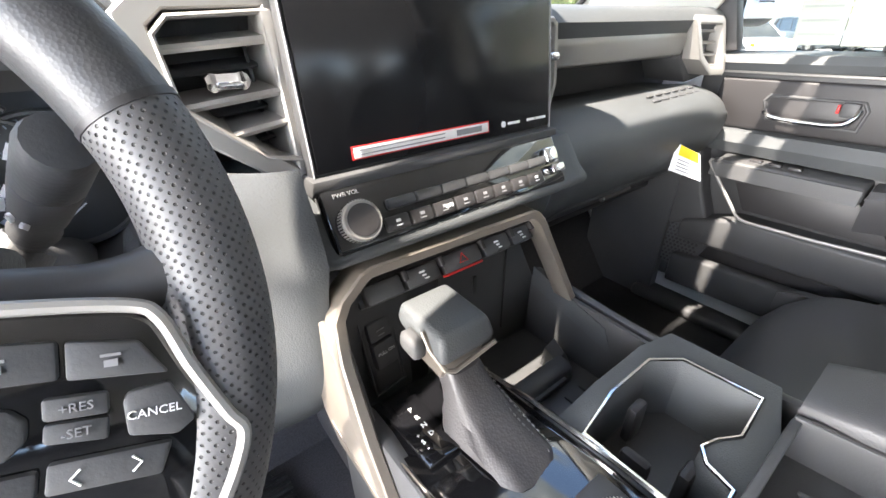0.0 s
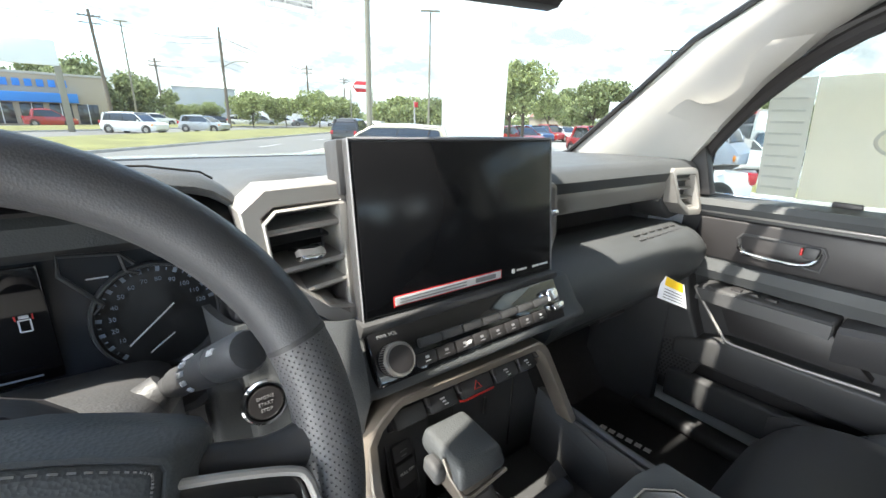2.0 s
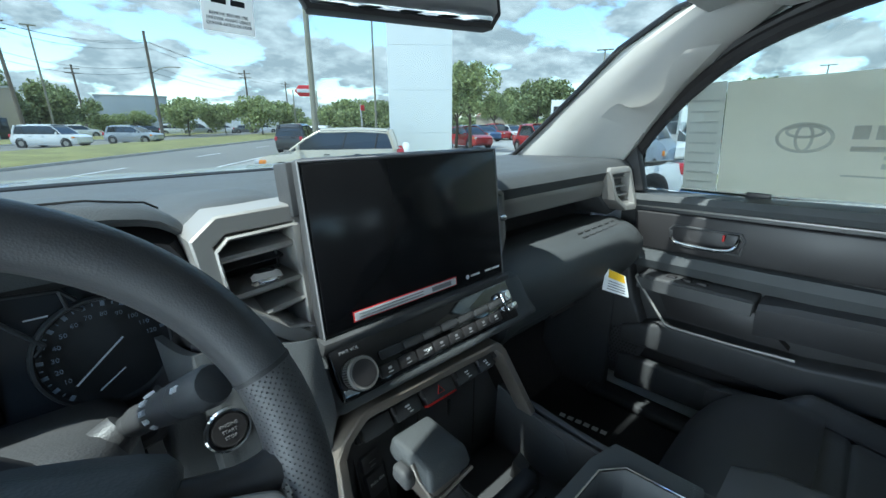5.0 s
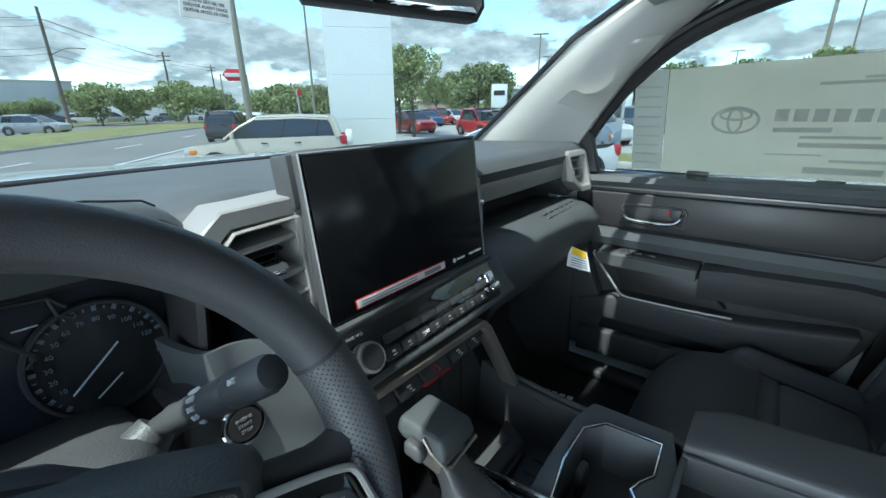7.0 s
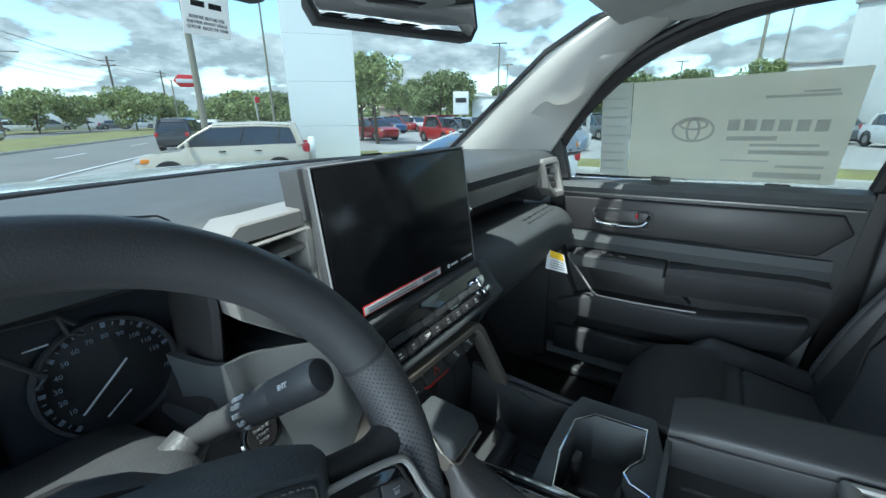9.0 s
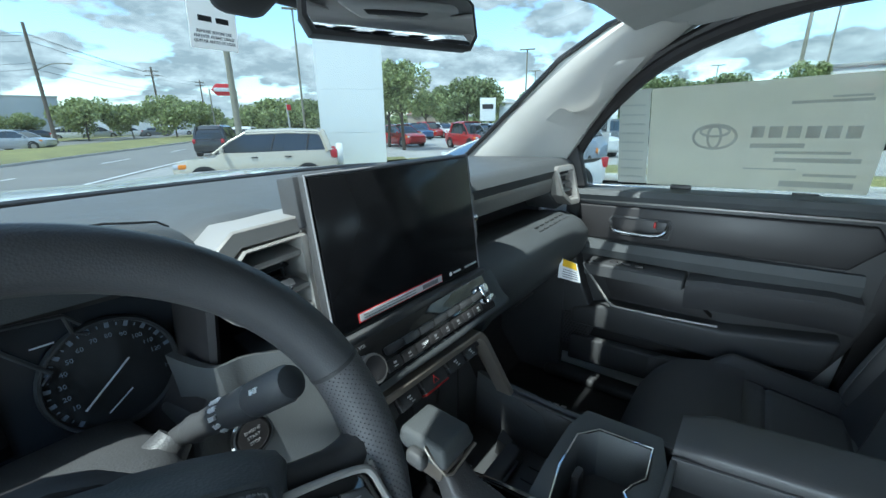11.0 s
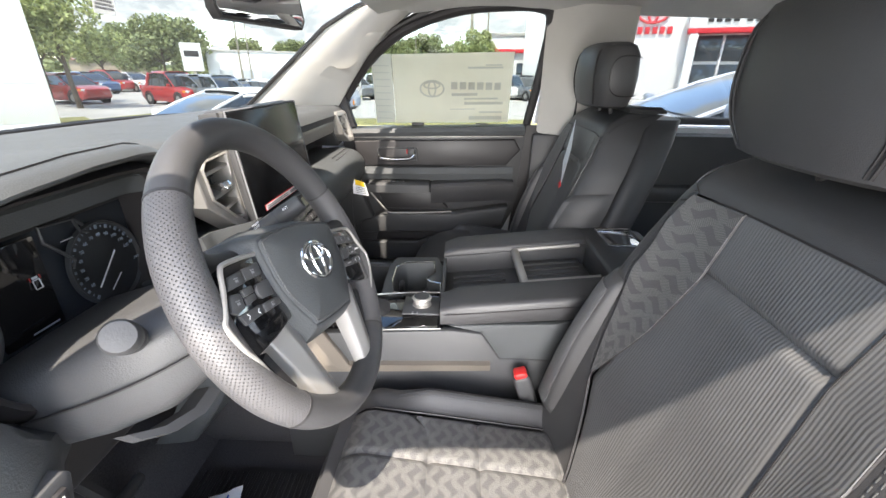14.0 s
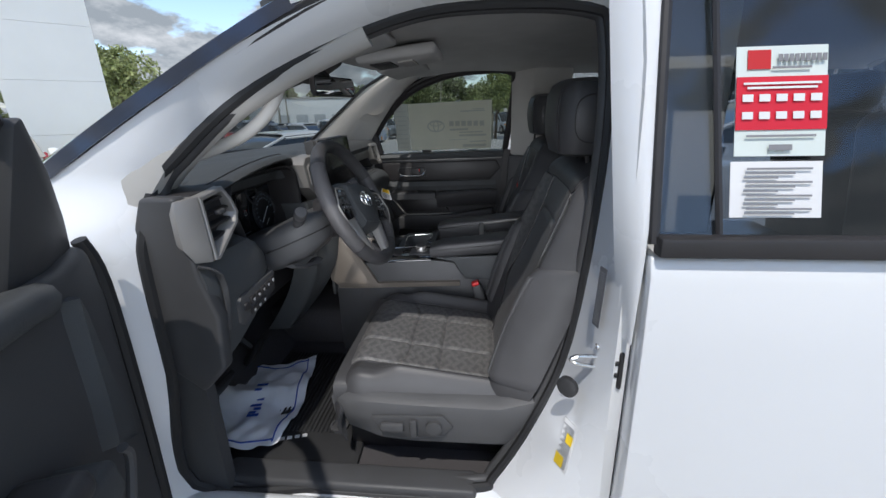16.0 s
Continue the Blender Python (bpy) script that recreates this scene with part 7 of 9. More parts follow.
def translucent(m, amount, clear=0.0):
    t = m.node_tree
    b = t.nodes["Principled BSDF"]
    tl = t.nodes.new("ShaderNodeBsdfTranslucent")
    t.links.new(b.inputs["Base Color"].links[0].from_socket, tl.inputs["Color"])
    mx = t.nodes.new("ShaderNodeMixShader")
    mx.inputs[0].default_value = amount
    t.links.new(b.outputs[0], mx.inputs[1])
    t.links.new(tl.outputs[0], mx.inputs[2])
    if clear:
        tr = t.nodes.new("ShaderNodeBsdfTransparent")
        m2 = t.nodes.new("ShaderNodeMixShader")
        m2.inputs[0].default_value = clear
        t.links.new(mx.outputs[0], m2.inputs[1])
        t.links.new(tr.outputs[0], m2.inputs[2])
        mx = m2
    t.links.new(mx.outputs[0], t.nodes["Material Output"].inputs["Surface"])


translucent(M_PAPER, 0.75, 0.22)
translucent(M_PAPERINK, 0.75, 0.22)
translucent(M_PAPERSIDE, 0.75, 0.22)
ps = thing("price_sheet", (0.86, 0.56, 1.45), "pale printed price sheets hung in the passenger window", "price sheet")
SH = lambda y, z, dx=0.006: (wx(z) + dx - 0.015, y, z)


def sheet_piece(name, y0, y1, z0a, z0b, z1a, z1b, mat, parent, dx):
    return part(name, sheet(lambda u, v: SH(lerp(y0, y1, u), lerp(lerp(z0a, z0b, u), lerp(z1a, z1b, u), v), dx), 2, 2, 0.0008), mat, parent)


main = sheet_piece("main_sheet", 0.748, 0.298, 1.452, 1.462, 1.702, 1.715, M_PAPER, ps, 0.008)
side_s = sheet_piece("side_sheet", 0.826, 0.750, 1.452, 1.454, 1.700, 1.704, M_PAPERSIDE, ps, 0.008)
for k in range(9):
    sheet_piece("print_line", 0.82, 0.76, 1.47 + 0.024 * k, 1.47 + 0.024 * k, 1.474 + 0.024 * k, 1.474 + 0.024 * k, M_PAPERINK, side_s, 0.006)
PR = frame_at(SH(0.60, 1.585, 0.005), (0, -1, 0.02), (-0.3, 0, 1))
lg = join(tube([(0.030 * math.cos(a), 0.020 * math.sin(a), 0) for a in np.linspace(0, 2 * math.pi, 32, endpoint=False)], 0.0022, 6, True), tube([(0.009 * math.cos(a), 0.019 * math.sin(a), 0) for a in np.linspace(0, 2 * math.pi, 24, endpoint=False)], 0.002, 6, True),
          tube([(0.020 * math.cos(a), 0.008 * math.sin(a) + 0.009, 0) for a in np.linspace(0, 2 * math.pi, 24, endpoint=False)], 0.002, 6, True))
part("printed_emblem", moved(lg, PR @ Matrix.Scale(1.5, 4, (1, 0, 0)) @ Matrix.Scale(1.5, 4, (0, 1, 0)) @ Matrix.Scale(0.12, 4, (0, 0, 1))), M_PAPERINK, main)
def printed(x, z, w, h):
    y = 0.60 - x
    sheet_piece("printed_mark", y + w / 2, y - w / 2, 1.585 + z - h / 2, 1.585 + z - h / 2 + 0.02 * w, 1.585 + z + h / 2, 1.585 + z + h / 2 + 0.02 * w, M_PAPERINK, main, 0.0065)


for k in range(6):
    printed(0.085 + 0.033 * k, 0.012, 0.024, 0.026)
for row in ((0.125, -0.020, 0.10, 0.010), (0.19, -0.035, 0.13, 0.006), (0.20, -0.052, 0.15, 0.010), (0.23, -0.085, 0.09, 0.006), (0.21, -0.108, 0.13, 0.014), (0.12, -0.075, 0.10, 0.003), (0.20, 0.075, 0.13, 0.006), (0.23, 0.085, 0.06, 0.004)):
    printed(*row)
for y in (0.66, 0.40):
    part("clip", box(SH(y, 1.450, 0.004), (0.006, 0.05, 0.014), 0.003), M_DEEP, ps)

# passenger door mirror
mr = thing("door_mirror", (0.98, 1.0, 1.45), "black and white outside door mirror", "door mirror")
part("housing", moved(box((0, 0, 0), (0.19, 0.12, 0.24), 0.04, 4), pose(1.07, 1.02, 1.60, 0, 0, -12)), M_DEEP, mr)
part("glass", moved(box((0, -0.061, 0.0), (0.16, 0.004, 0.20), 0.015, 3), pose(1.07, 1.02, 1.60, 0, 0, -12)), M_MIRROR, mr)
part("arm", join(box((0.93, 1.01, 1.475), (0.14, 0.07, 0.045), 0.015, 3), box((0.96, 1.01, 1.51), (0.06, 0.06, 0.07), 0.012, 3)), M_SHROUD, mr)

# ---- driver's door, standing open ----
dd = thing("driver_door", (-0.93, 1.04, 0.85), "open driver's door with black inner panel", "car door")
OPEN = Matrix.Translation((-0.93, 1.04, 0)) @ Matrix.Rotation(radians(-67), 4, "Z")


def dpart(name, bm, mat, parent=dd, label=""):
    return part(name, moved(bm, OPEN), mat, parent, label)


DP = [(-0.02, 0.80), (-0.01, 1.10), (0.0, 1.38), (-0.02, 1.47), (-0.10, 1.45), (-0.78, 1.45), (-0.86, 1.42), (-0.84, 1.24), (-0.76, 1.06), (-0.68, 0.90), (-0.60, 0.80)]
dpart("panel", prism(DP, "x", 0.0, 0.045, 0.02, 3), M_HARD, label="black plastic door panel")
dpart("skin", prism([(0.0, 0.78), (0.0, 1.42), (-0.92, 1.45), (-0.93, 1.0), (-0.88, 0.78)], "x", -0.09, -0.01, 0.012, 3), M_PAINT, label="white painted door skin")
dpart("door_seal", tube(smooth_path([(0.035, -0.005, 0.82), (0.04, 0.004, 1.10), (0.04, 0.006, 1.38), (0.03, -0.01, 1.47)], 5), 0.012, 8), M_RUBBER, label="black rubber seal")
dpart("scoop", loft([[(0.040, y0, z), (0.062, y0 - 0.012, z), (0.066, y1 + 0.012, z), (0.040, y1, z)] for z, y0, y1 in ((1.13, -0.075, -0.10), (1.16, -0.07, -0.16), (1.24, -0.085, -0.15), (1.38, -0.10, -0.145), (1.41, -0.11, -0.14))]), M_SOFT)
dpart("arm_ledge", prism([(-0.24, 1.16), (-0.25, 1.222), (-0.62, 1.25), (-0.62, 1.20), (-0.30, 1.15)], "x", 0.035, 0.11, 0.012, 3), M_SOFT)
dpart("arm_pad", box((0.08, -0.46, 1.245), (0.08, 0.30, 0.04), 0.015, 3), M_LEATHER)
dpart("grab_trim", tube(smooth_path([(0.112, -0.235, 1.22), (0.112, -0.225, 1.19), (0.105, -0.26, 1.11), (0.10, -0.32, 1.08), (0.10, -0.50, 1.08)], 5), 0.007, 8), M_HARD)
pocket = dpart("map_pocket", prism([(-0.115, 0.84), (-0.115, 0.955), (-0.30, 0.965), (-0.56, 1.0), (-0.55, 0.86)], "x", 0.035, 0.085, 0.010, 3), M_HARD)
dpart("pocket_knob", lathe([(0.016, 0.0), (0.016, 0.008), (0.010, 0.011), (0.0, 0.011)], pose(0.085, -0.215, 0.915, 0, 90, 0), 20), M_HARD, pocket)
dpart("belt_roll", tube([(0.035, -0.16, 1.425), (0.05, -0.22, 1.44), (0.05, -0.78, 1.455)], 0.026, 10), M_SOFT)
dwx = lambda z: -0.01 + 0.30 * (z - 1.44)
dpart("mirror_sail", bevel_all(loft([[(dwx(z) + o, y, z) for y, z in ((-0.015, 1.44), (-0.055, 1.52), (-0.10, 1.59), (-0.165, 1.665), (-0.18, 1.655), (-0.185, 1.44))] for o in (-0.004, 0.030)]), 0.006, 2), M_HARD, label="black plastic mirror sail")
dpart("window_frame", tube(smooth_path([(dwx(z), y, z) for y, z in ((-0.03, 1.44), (-0.10, 1.56), (-0.20, 1.68), (-0.33, 1.775), (-0.51, 1.835), (-0.67, 1.852), (-0.81, 1.848), (-0.845, 1.80), (-0.83, 1.62), (-0.81, 1.445))], 4), 0.018, 8), M_DEEP)
g = dpart("window_glass", sheet(lambda u, v: (dwx(lerp(1.44, 1.84, v)), lerp(table(lerp(1.44, 1.84, v), [(1.44, -0.04), (1.56, -0.10), (1.68, -0.20), (1.775, -0.33), (1.84, -0.55)]), -0.815, u), lerp(1.44, 1.84, v)), 6, 6, 0.004), M_GLASS)
g.visible_shadow = False

# ---- loose things and small fittings ----
mirror = thing("rear_view_mirror", (-0.06, 0.83, 1.73), "black rear-view mirror below the headliner", "rear-view mirror")
RMX = frame_at((-0.040, 0.853, 1.748), (1, -0.32, 0.0), (0, 0.10, 1)) @ Matrix.Diagonal((0.90, 0.90, 0.90, 1))
part("shell", moved(loft([[(x * s, y * s, z) for x, y in ((-0.125, -0.016), (-0.115, -0.034), (0.115, -0.034), (0.128, -0.016), (0.124, 0.026), (0.110, 0.036), (-0.110, 0.036), (-0.122, 0.026))] for z, s in ((-0.030, 0.75), (-0.018, 0.97), (0.0, 1.0), (0.004, 0.985))]), RMX), M_DEEP, mirror)
part("glass", moved(prism([(-0.118, -0.014), (-0.110, -0.029), (0.110, -0.029), (0.121, -0.014), (0.117, 0.024), (0.105, 0.031), (-0.105, 0.031), (-0.115, 0.024)], "z", 0.003, 0.0055, 0.001), RMX), M_MIRROR, mirror, "mirror glass")
part("stem", tube([(-0.05, 0.855, 1.76), (-0.04, 0.90, 1.80), (-0.03, 0.92, 1.835)], 0.013, 8), M_DEEP, mirror)
cw = thing("camera_housing", (-0.02, 0.93, 1.80), "black sensor housing at the top of the windshield", "sensor housing")
part("housing", box((-0.02, 0.93, 1.825), (0.22, 0.16, 0.07), 0.025, 3, (-30, 0, 0)), M_DEEP, cw)
part("sensor", box((-0.165, 0.950, 1.779), (0.064, 0.070, 0.066), 0.018, 3, (-18, 0, 0)), M_DEEP, cw, "black rounded sensor cover")
part("bracket", tube([(-0.15, 0.945, 1.80), (-0.09, 0.935, 1.822)], 0.014, 8), M_DEEP, cw)
part("red_mark", box((-0.180, 0.914, 1.787), (0.012, 0.0012, 0.006), 0, 1, (-18, 0, 0)), M_RED, cw)
oc = thing("overhead_console", (0.0, 0.60, 1.82), "grey overhead console with map lamps", "overhead console")
part("body", box((0.0, 0.62, 1.838), (0.26, 0.26, 0.035), 0.014, 3, (-6, 0, 0)), M_LINER, oc)
part("lamp_panel", box((-0.01, 0.68, 1.815), (0.15, 0.07, 0.012), 0.004, 2, (-6, 0, 0)), M_DEEP, oc)
part("map_lamp", box((0.01, 0.60, 1.821), (0.14, 0.05, 0.008), 0.003, 2, (-6, 0, 0)), M_PILLAR, oc)
for sx in (-1, 1):
    vis = thing("sun_visor", (0.40 * sx, 0.68, 1.83), "grey folded sun visor against the headliner", "sun visor", "sun visors")
    part("flap", box((0.40 * sx, 0.68, 1.838), (0.40, 0.17, 0.022), 0.010, 3, (-14, 0, 0)), M_LINER, vis)
wt = thing("hang_tag", (-0.15, 1.06, 1.73), "white printed paper tag hanging before the windshield", "paper tag")
TG = frame_at((-0.151, 1.051, 1.762), (1, 0.25, 0.03), (0.0, -0.12, 1))
M_TAG = material("tag_paper", (0.88, 0.88, 0.87), 0.8)
translucent(M_TAG, 0.7)
part("paper", moved(box((0, 0, 0), (0.066, 0.085, 0.0008), 0), TG), M_TAG, wt)
for i, wd in enumerate(("REMOVE BEFORE USE", "ENLEVER AVANT USAGE", "QUITAR ANTES DE USAR")):
    lettering(wd, 0.0052, TG @ pose(0, -0.024 - 0.0052 * i, 0.0006), M_GREYMARK, wt)
bars([(-0.012, -0.010, 0.018, 0.006), (0.012, -0.010, 0.018, 0.006)], TG @ pose(0, 0, 0.0005), M_DEEP, wt)

mat_ = thing("floor_mat", (-0.5, 0.8, 0.80), "black ribbed rubber floor mat", "floor mat")
part("base", prism([(-0.735, 0.655), (-0.735, 0.98), (-0.66, 1.06), (-0.26, 1.06), (-0.22, 0.95), (-0.22, 0.72), (-0.56, 0.69), (-0.58, 0.66)], "z", 0.800, 0.812, 0.004), M_RUBBER, mat_)
for k in range(26):
    part("rib", box((-0.43, 0.740 + 0.0120 * k, 0.814), (0.39, 0.006, 0.006), 0.0015, 1), M_RUBBER, mat_)
part("clip", lathe([(0.026, 0.0), (0.026, 0.010), (0.020, 0.012), (0.018, 0.006), (0.0, 0.006)], pose(-0.600, 0.742, 0.812), 24), M_HARD, mat_)
bars([(0.02 * k, 0, 0.013, 0.012) for k in range(6)], frame_at((-0.668, 0.925, 0.8135), (0.30, -1, 0), (1, 0.30, 0)), M_WHITE, mat_, "raised_word")
pmat = thing("floor_mat", (0.5, 0.8, 0.80), "black rubber floor mat before the passenger seat", "floor mat")
part("base", prism([(0.74, 0.55), (0.74, 0.95), (0.66, 1.06), (0.26, 1.06), (0.22, 0.95), (0.22, 0.55)], "z", 0.800, 0.812, 0.004), M_RUBBER, pmat)
bars([(0.023 * k, 0, 0.016, 0.016) for k in range(6)], frame_at((0.584, 0.955, 0.8135), (0.15, -1, 0), (1, 0.15, 0)), M_WHITE, pmat, "raised_word")

pm = thing("paper_floor_cover", (-0.5, 0.85, 0.815), "crumpled white paper floor cover with blue lines", "paper cover")
M_PPR = material("white_paper", (0.80, 0.81, 0.84), 0.75, vary=0.04, vary_scale=14, bump=0.3, bump_scale=40)
M_BLUE = material("blue_ink", (0.03, 0.09, 0.42), 0.6)


def cover(u, v):
    x = lerp(lerp(-0.690, -0.285, u), lerp(-0.695, -0.410, u), v) - 0.035 * (1 - u) * math.sin(math.pi * v)
    y = lerp(lerp(0.880, 0.935, u), lerp(1.110, 1.235, u), v) - 0.02 * math.sin(3 * u) * (1 - v)
    nz = noise.noise(Vector((u * 3.1, v * 2.7, 0.3))) * 0.026 + noise.noise(Vector((u * 9, v * 8, 2.0))) * 0.012 + noise.noise(Vector((u * 22, v * 4, 5.0))) * 0.004
    rise = 0.05 * max(0, v - 0.4) ** 1.4 * 1.6 * (0.4 + u) + 0.02 * math.exp(-((u - 0.55) / 0.08) ** 2)
    return Vector((x, y, 0.834 + nz + rise))


part("paper", sheet(cover, 40, 30, 0.0008), M_PPR, pm)
part("blue_edge", join(*[tube([cover(u, v) + Vector((0, 0, 0.0015)) for u, v in path], 0.0022, 4) for path in ([(u, 0.08) for u in np.linspace(0.03, 0.97, 40)], [(u, 0.92) for u in np.linspace(0.03, 0.97, 40)], [(0.05, v) for v in np.linspace(0.08, 0.92, 30)], [(0.95, v) for v in np.linspace(0.08, 0.92, 30)])]), M_BLUE, pm)
for k in range(7):
    part("blue_print", box(tuple(cover(0.30 + 0.045 * k, 0.42 + 0.03 * (k % 2)) + Vector((0, 0, 0.003))), (0.010, 0.020 if k % 3 else 0.032, 0.0012), 0, 1, (0, 0, 12)), M_BLUE, pm)
for cx in (-0.60, -0.40):
    pedal = thing("pedal", (cx, 1.12, 0.90), "black rubber foot pedal", "pedal", "pedals")
    part("pad", box((cx, 1.08, 0.93), (0.06 if cx > -0.5 else 0.09, 0.02, 0.12 if cx > -0.5 else 0.07), 0.008, 2, (35, 0, 0)), M_RUBBER, pedal)
    part("lever", tube([(cx, 1.085, 0.93), (cx, 1.16, 1.0), (cx, 1.2, 1.15)], 0.012, 6), M_DEEP, pedal)

# warning leaflets and labels
lab = thing("airbag_leaflet", (0.72, 0.93, 1.20), "white and yellow warning leaflet hanging from the glove box", "leaflet")
LF = lambda x, v: (0.552 + 0.75 * (x - 0.6115) * (1.25 - 0.35 * v), 0.838 - 0.66 * (x - 0.6115) * (1.25 - 0.35 * v) + 0.006 * v, 1.236 + 0.052 * v - 0.42 * (x - 0.6115))
part("white_part", sheet(lambda u, v: LF(lerp(0.585, 0.638, u), v), 6, 6, 0.0008), M_PPR, lab)
part("yellow_part", sheet(lambda u, v: (lambda p: (p[0], p[1] - 0.002, p[2]))(LF(lerp(0.592, 0.632, u), lerp(0.62, 0.98, v))), 4, 2, 0.0008), material("yellow_ink", (0.75, 0.48, 0.02), 0.6), lab)
for k in range(4):
    part("print_line", sheet(lambda u, v: (lambda p: (p[0], p[1] - 0.002, p[2]))(LF(lerp(0.593, 0.630, u), lerp(0.10 + 0.12 * k, 0.14 + 0.12 * k, v))), 3, 1, 0.0006), M_GREYMARK, lab)
st_ = thing("seat_tag", (0.44, 0.12, 1.42), "white paper tag with a red corner on the seat back", "paper tag")
part("paper", loft([[(0.355, 0.184, 1.335), (0.455, 0.160, 1.385), (0.455, 0.1605, 1.3855), (0.355, 0.1845, 1.3355)], [(0.395, 0.156, 1.435), (0.525, 0.118, 1.510), (0.525, 0.1185, 1.5105), (0.395, 0.1565, 1.4355)]]), M_PPR, st_)
part("red_corner", box((0.357, 0.187, 1.337), (0.022, 0.003, 0.018), 0.001, 1, (0, 30, 0)), M_RED, st_)
M_FOIL = material("dark_foil", (0.10, 0.10, 0.11), 0.35, vary=0.1)
for nm, at_, ax_, lean, wide, tall, mt, ink, lbl in (("tyre_label", (-0.858, 0.1425, 1.352), (-0.96, -0.26, 0), -0.05, 0.020, 0.108, M_FOIL, M_GREYMARK, "dark foil tyre label with fine print on the pillar"), ("safety_label", (-0.856, 0.176, 1.030), (-0.86, -0.50, 0), -0.24, 0.034, 0.105, M_WHITE, M_GREYMARK, "white and yellow printed label on the pillar")):
    lb = thing(nm, at_, lbl, "label")
    LM = frame_at(at_, ax_, (0.0, lean, 1.0))
    part("sheet", moved(box((0, 0, 0), (wide, tall, 0.0012), 0), LM), mt, lb)
    bars([(0.002 * (k % 3) - 0.002, -tall * 0.44 + 0.0042 * k, wide * (0.82 - 0.1 * (k % 3)), 0.0016) for k in range(int(tall * 0.9 / 0.0042))], LM @ pose(0, 0, 0.0011), ink, lb)
    if nm == "safety_label":
        for dx, dy, w_, h_ in ((0.006, 0.018, 0.016, 0.020), (-0.006, -0.036, 0.022, 0.024)):
            part("yellow_field", moved(box((dx, dy, 0.0022), (w_, h_, 0.0008), 0), LM), material("label_yellow", (0.80, 0.55, 0.02), 0.5), lb)
# stickers on the rear door glass
care = thing("window_poster", (-0.93, -0.03, 1.5), "red and white printed sticker on the rear side window", "sticker")
rx_ = lambda z: -(0.925 - 0.30 * (z - 1.48)) - 0.003


def on_glass(name, y0, y1, z0, z1, mat, parent, dx=0.0):
    return part(name, sheet(lambda u, v: (rx_(lerp(z0, z1, v)) - dx, lerp(y0, y1, u), lerp(z0, z1, v)), 1, 1, 0.0008), mat, parent)


M_STWHITE = material("sticker_white", (0.66, 0.72, 0.68), 0.5, vary=0.02)
on_glass("sheet", -0.008, -0.126, 1.590, 1.735, M_STWHITE, care)
on_glass("red_band", -0.008, -0.126, 1.625, 1.695, material("poster_red", (0.62, 0.01, 0.03), 0.5, vary=0.02), care, 0.002)
on_glass("red_logo", -0.022, -0.052, 1.705, 1.730, M_RED, care, 0.002)
RMAT = lambda y, z: frame_at((rx_(z) - 0.004, y, z), (0, -1, 0), (0.3, 0, 1))
bars([(0.005 + 0.007 * k, 0.004, 0.0055, 0.010) for k in range(9)], RMAT(-0.058, 1.715), M_GREYMARK, care)
bars([(0.02, -0.009, 0.05, 0.003)], RMAT(-0.058, 1.715), M_GREYMARK, care)
bars([(0.022 * i - 0.044, -0.024 * j, 0.014, 0.010) for i in range(5) for j in range(2)], RMAT(-0.066, 1.667), M_WHITE, care)
bars([(0.0, 0.0, 0.10, 0.003), (0.0, -0.006, 0.09, 0.003)], RMAT(-0.066, 1.686), M_WHITE, care)
bars([(0, 0, 0.09, 0.003), (0.0, -0.016, 0.03, 0.008)], RMAT(-0.066, 1.617), M_GREYMARK, care)
info = thing("parts_label", (-0.93, -0.05, 1.5), "white printed content label on the rear side window", "sticker")
on_glass("sheet", -0.004, -0.124, 1.508, 1.583, M_WHITE, info)
bars([(0.0 - 0.012 * (k % 3), 0.030 - 0.0062 * k, 0.085 - 0.02 * (k % 3), 0.0028) for k in range(11)], RMAT(-0.066, 1.545), M_GREYMARK, info)

# ---- outside ----
M_ASPHALT = material("pale_lot_asphalt", (0.38, 0.37, 0.35), 0.85, bump=0.8, bump_scale=60, vary=0.15, vary_scale=0.6, grain=0.15)
M_ROAD = material("street_asphalt", (0.225, 0.215, 0.20), 0.85, bump=0.6, bump_scale=40, vary=0.12, vary_scale=0.25, grain=0.12)
M_GRASS = material("mown_grass", (0.235, 0.225, 0.085), 0.9, bump=1.0, bump_scale=30, vary=0.3, vary_scale=0.5, grain=0.3)
M_CONC = material("kerb_concrete", (0.46, 0.45, 0.42), 0.85, bump=0.5, bump_scale=60, vary=0.12, vary_scale=1.2)
M_PYLON = material("white_panel", (0.80, 0.82, 0.80), 0.45, vary=0.03, vary_scale=0.8)
M_WOODPOLE = material("weathered_pole_wood", (0.17, 0.14, 0.11), 0.9, bump=0.6, bump_scale=30, vary=0.25, vary_scale=2)
M_STEELPOLE = material("painted_steel_pole", (0.27, 0.25, 0.19), 0.5, vary=0.1)
M_BARK = material("tree_bark", (0.11, 0.085, 0.06), 0.9, bump=1.0, bump_scale=25, vary=0.25)
M_BLDG = material("white_stucco", (0.70, 0.70, 0.68), 0.8, bump=0.3, bump_scale=40, vary=0.05, vary_scale=0.3)
M_BLDG2 = material("grey_metal_wall", (0.42, 0.45, 0.46), 0.6, vary=0.08, vary_scale=0.3)
M_TAN = material("tan_stucco", (0.42, 0.36, 0.28), 0.85, vary=0.08, vary_scale=0.3)
M_SHOPGLASS = material("shop_glass", (0.03, 0.04, 0.05), 0.08, vary=0.2, vary_scale=0.6, coat=0.5)
M_SIGNRED = material("sign_red", (0.60, 0.03, 0.04), 0.5)
M_SIGNBLUE = material("sign_blue", (0.03, 0.22, 0.62), 0.5)
M_BRICKROOF = material("red_roof", (0.33, 0.11, 0.07), 0.8, vary=0.15)
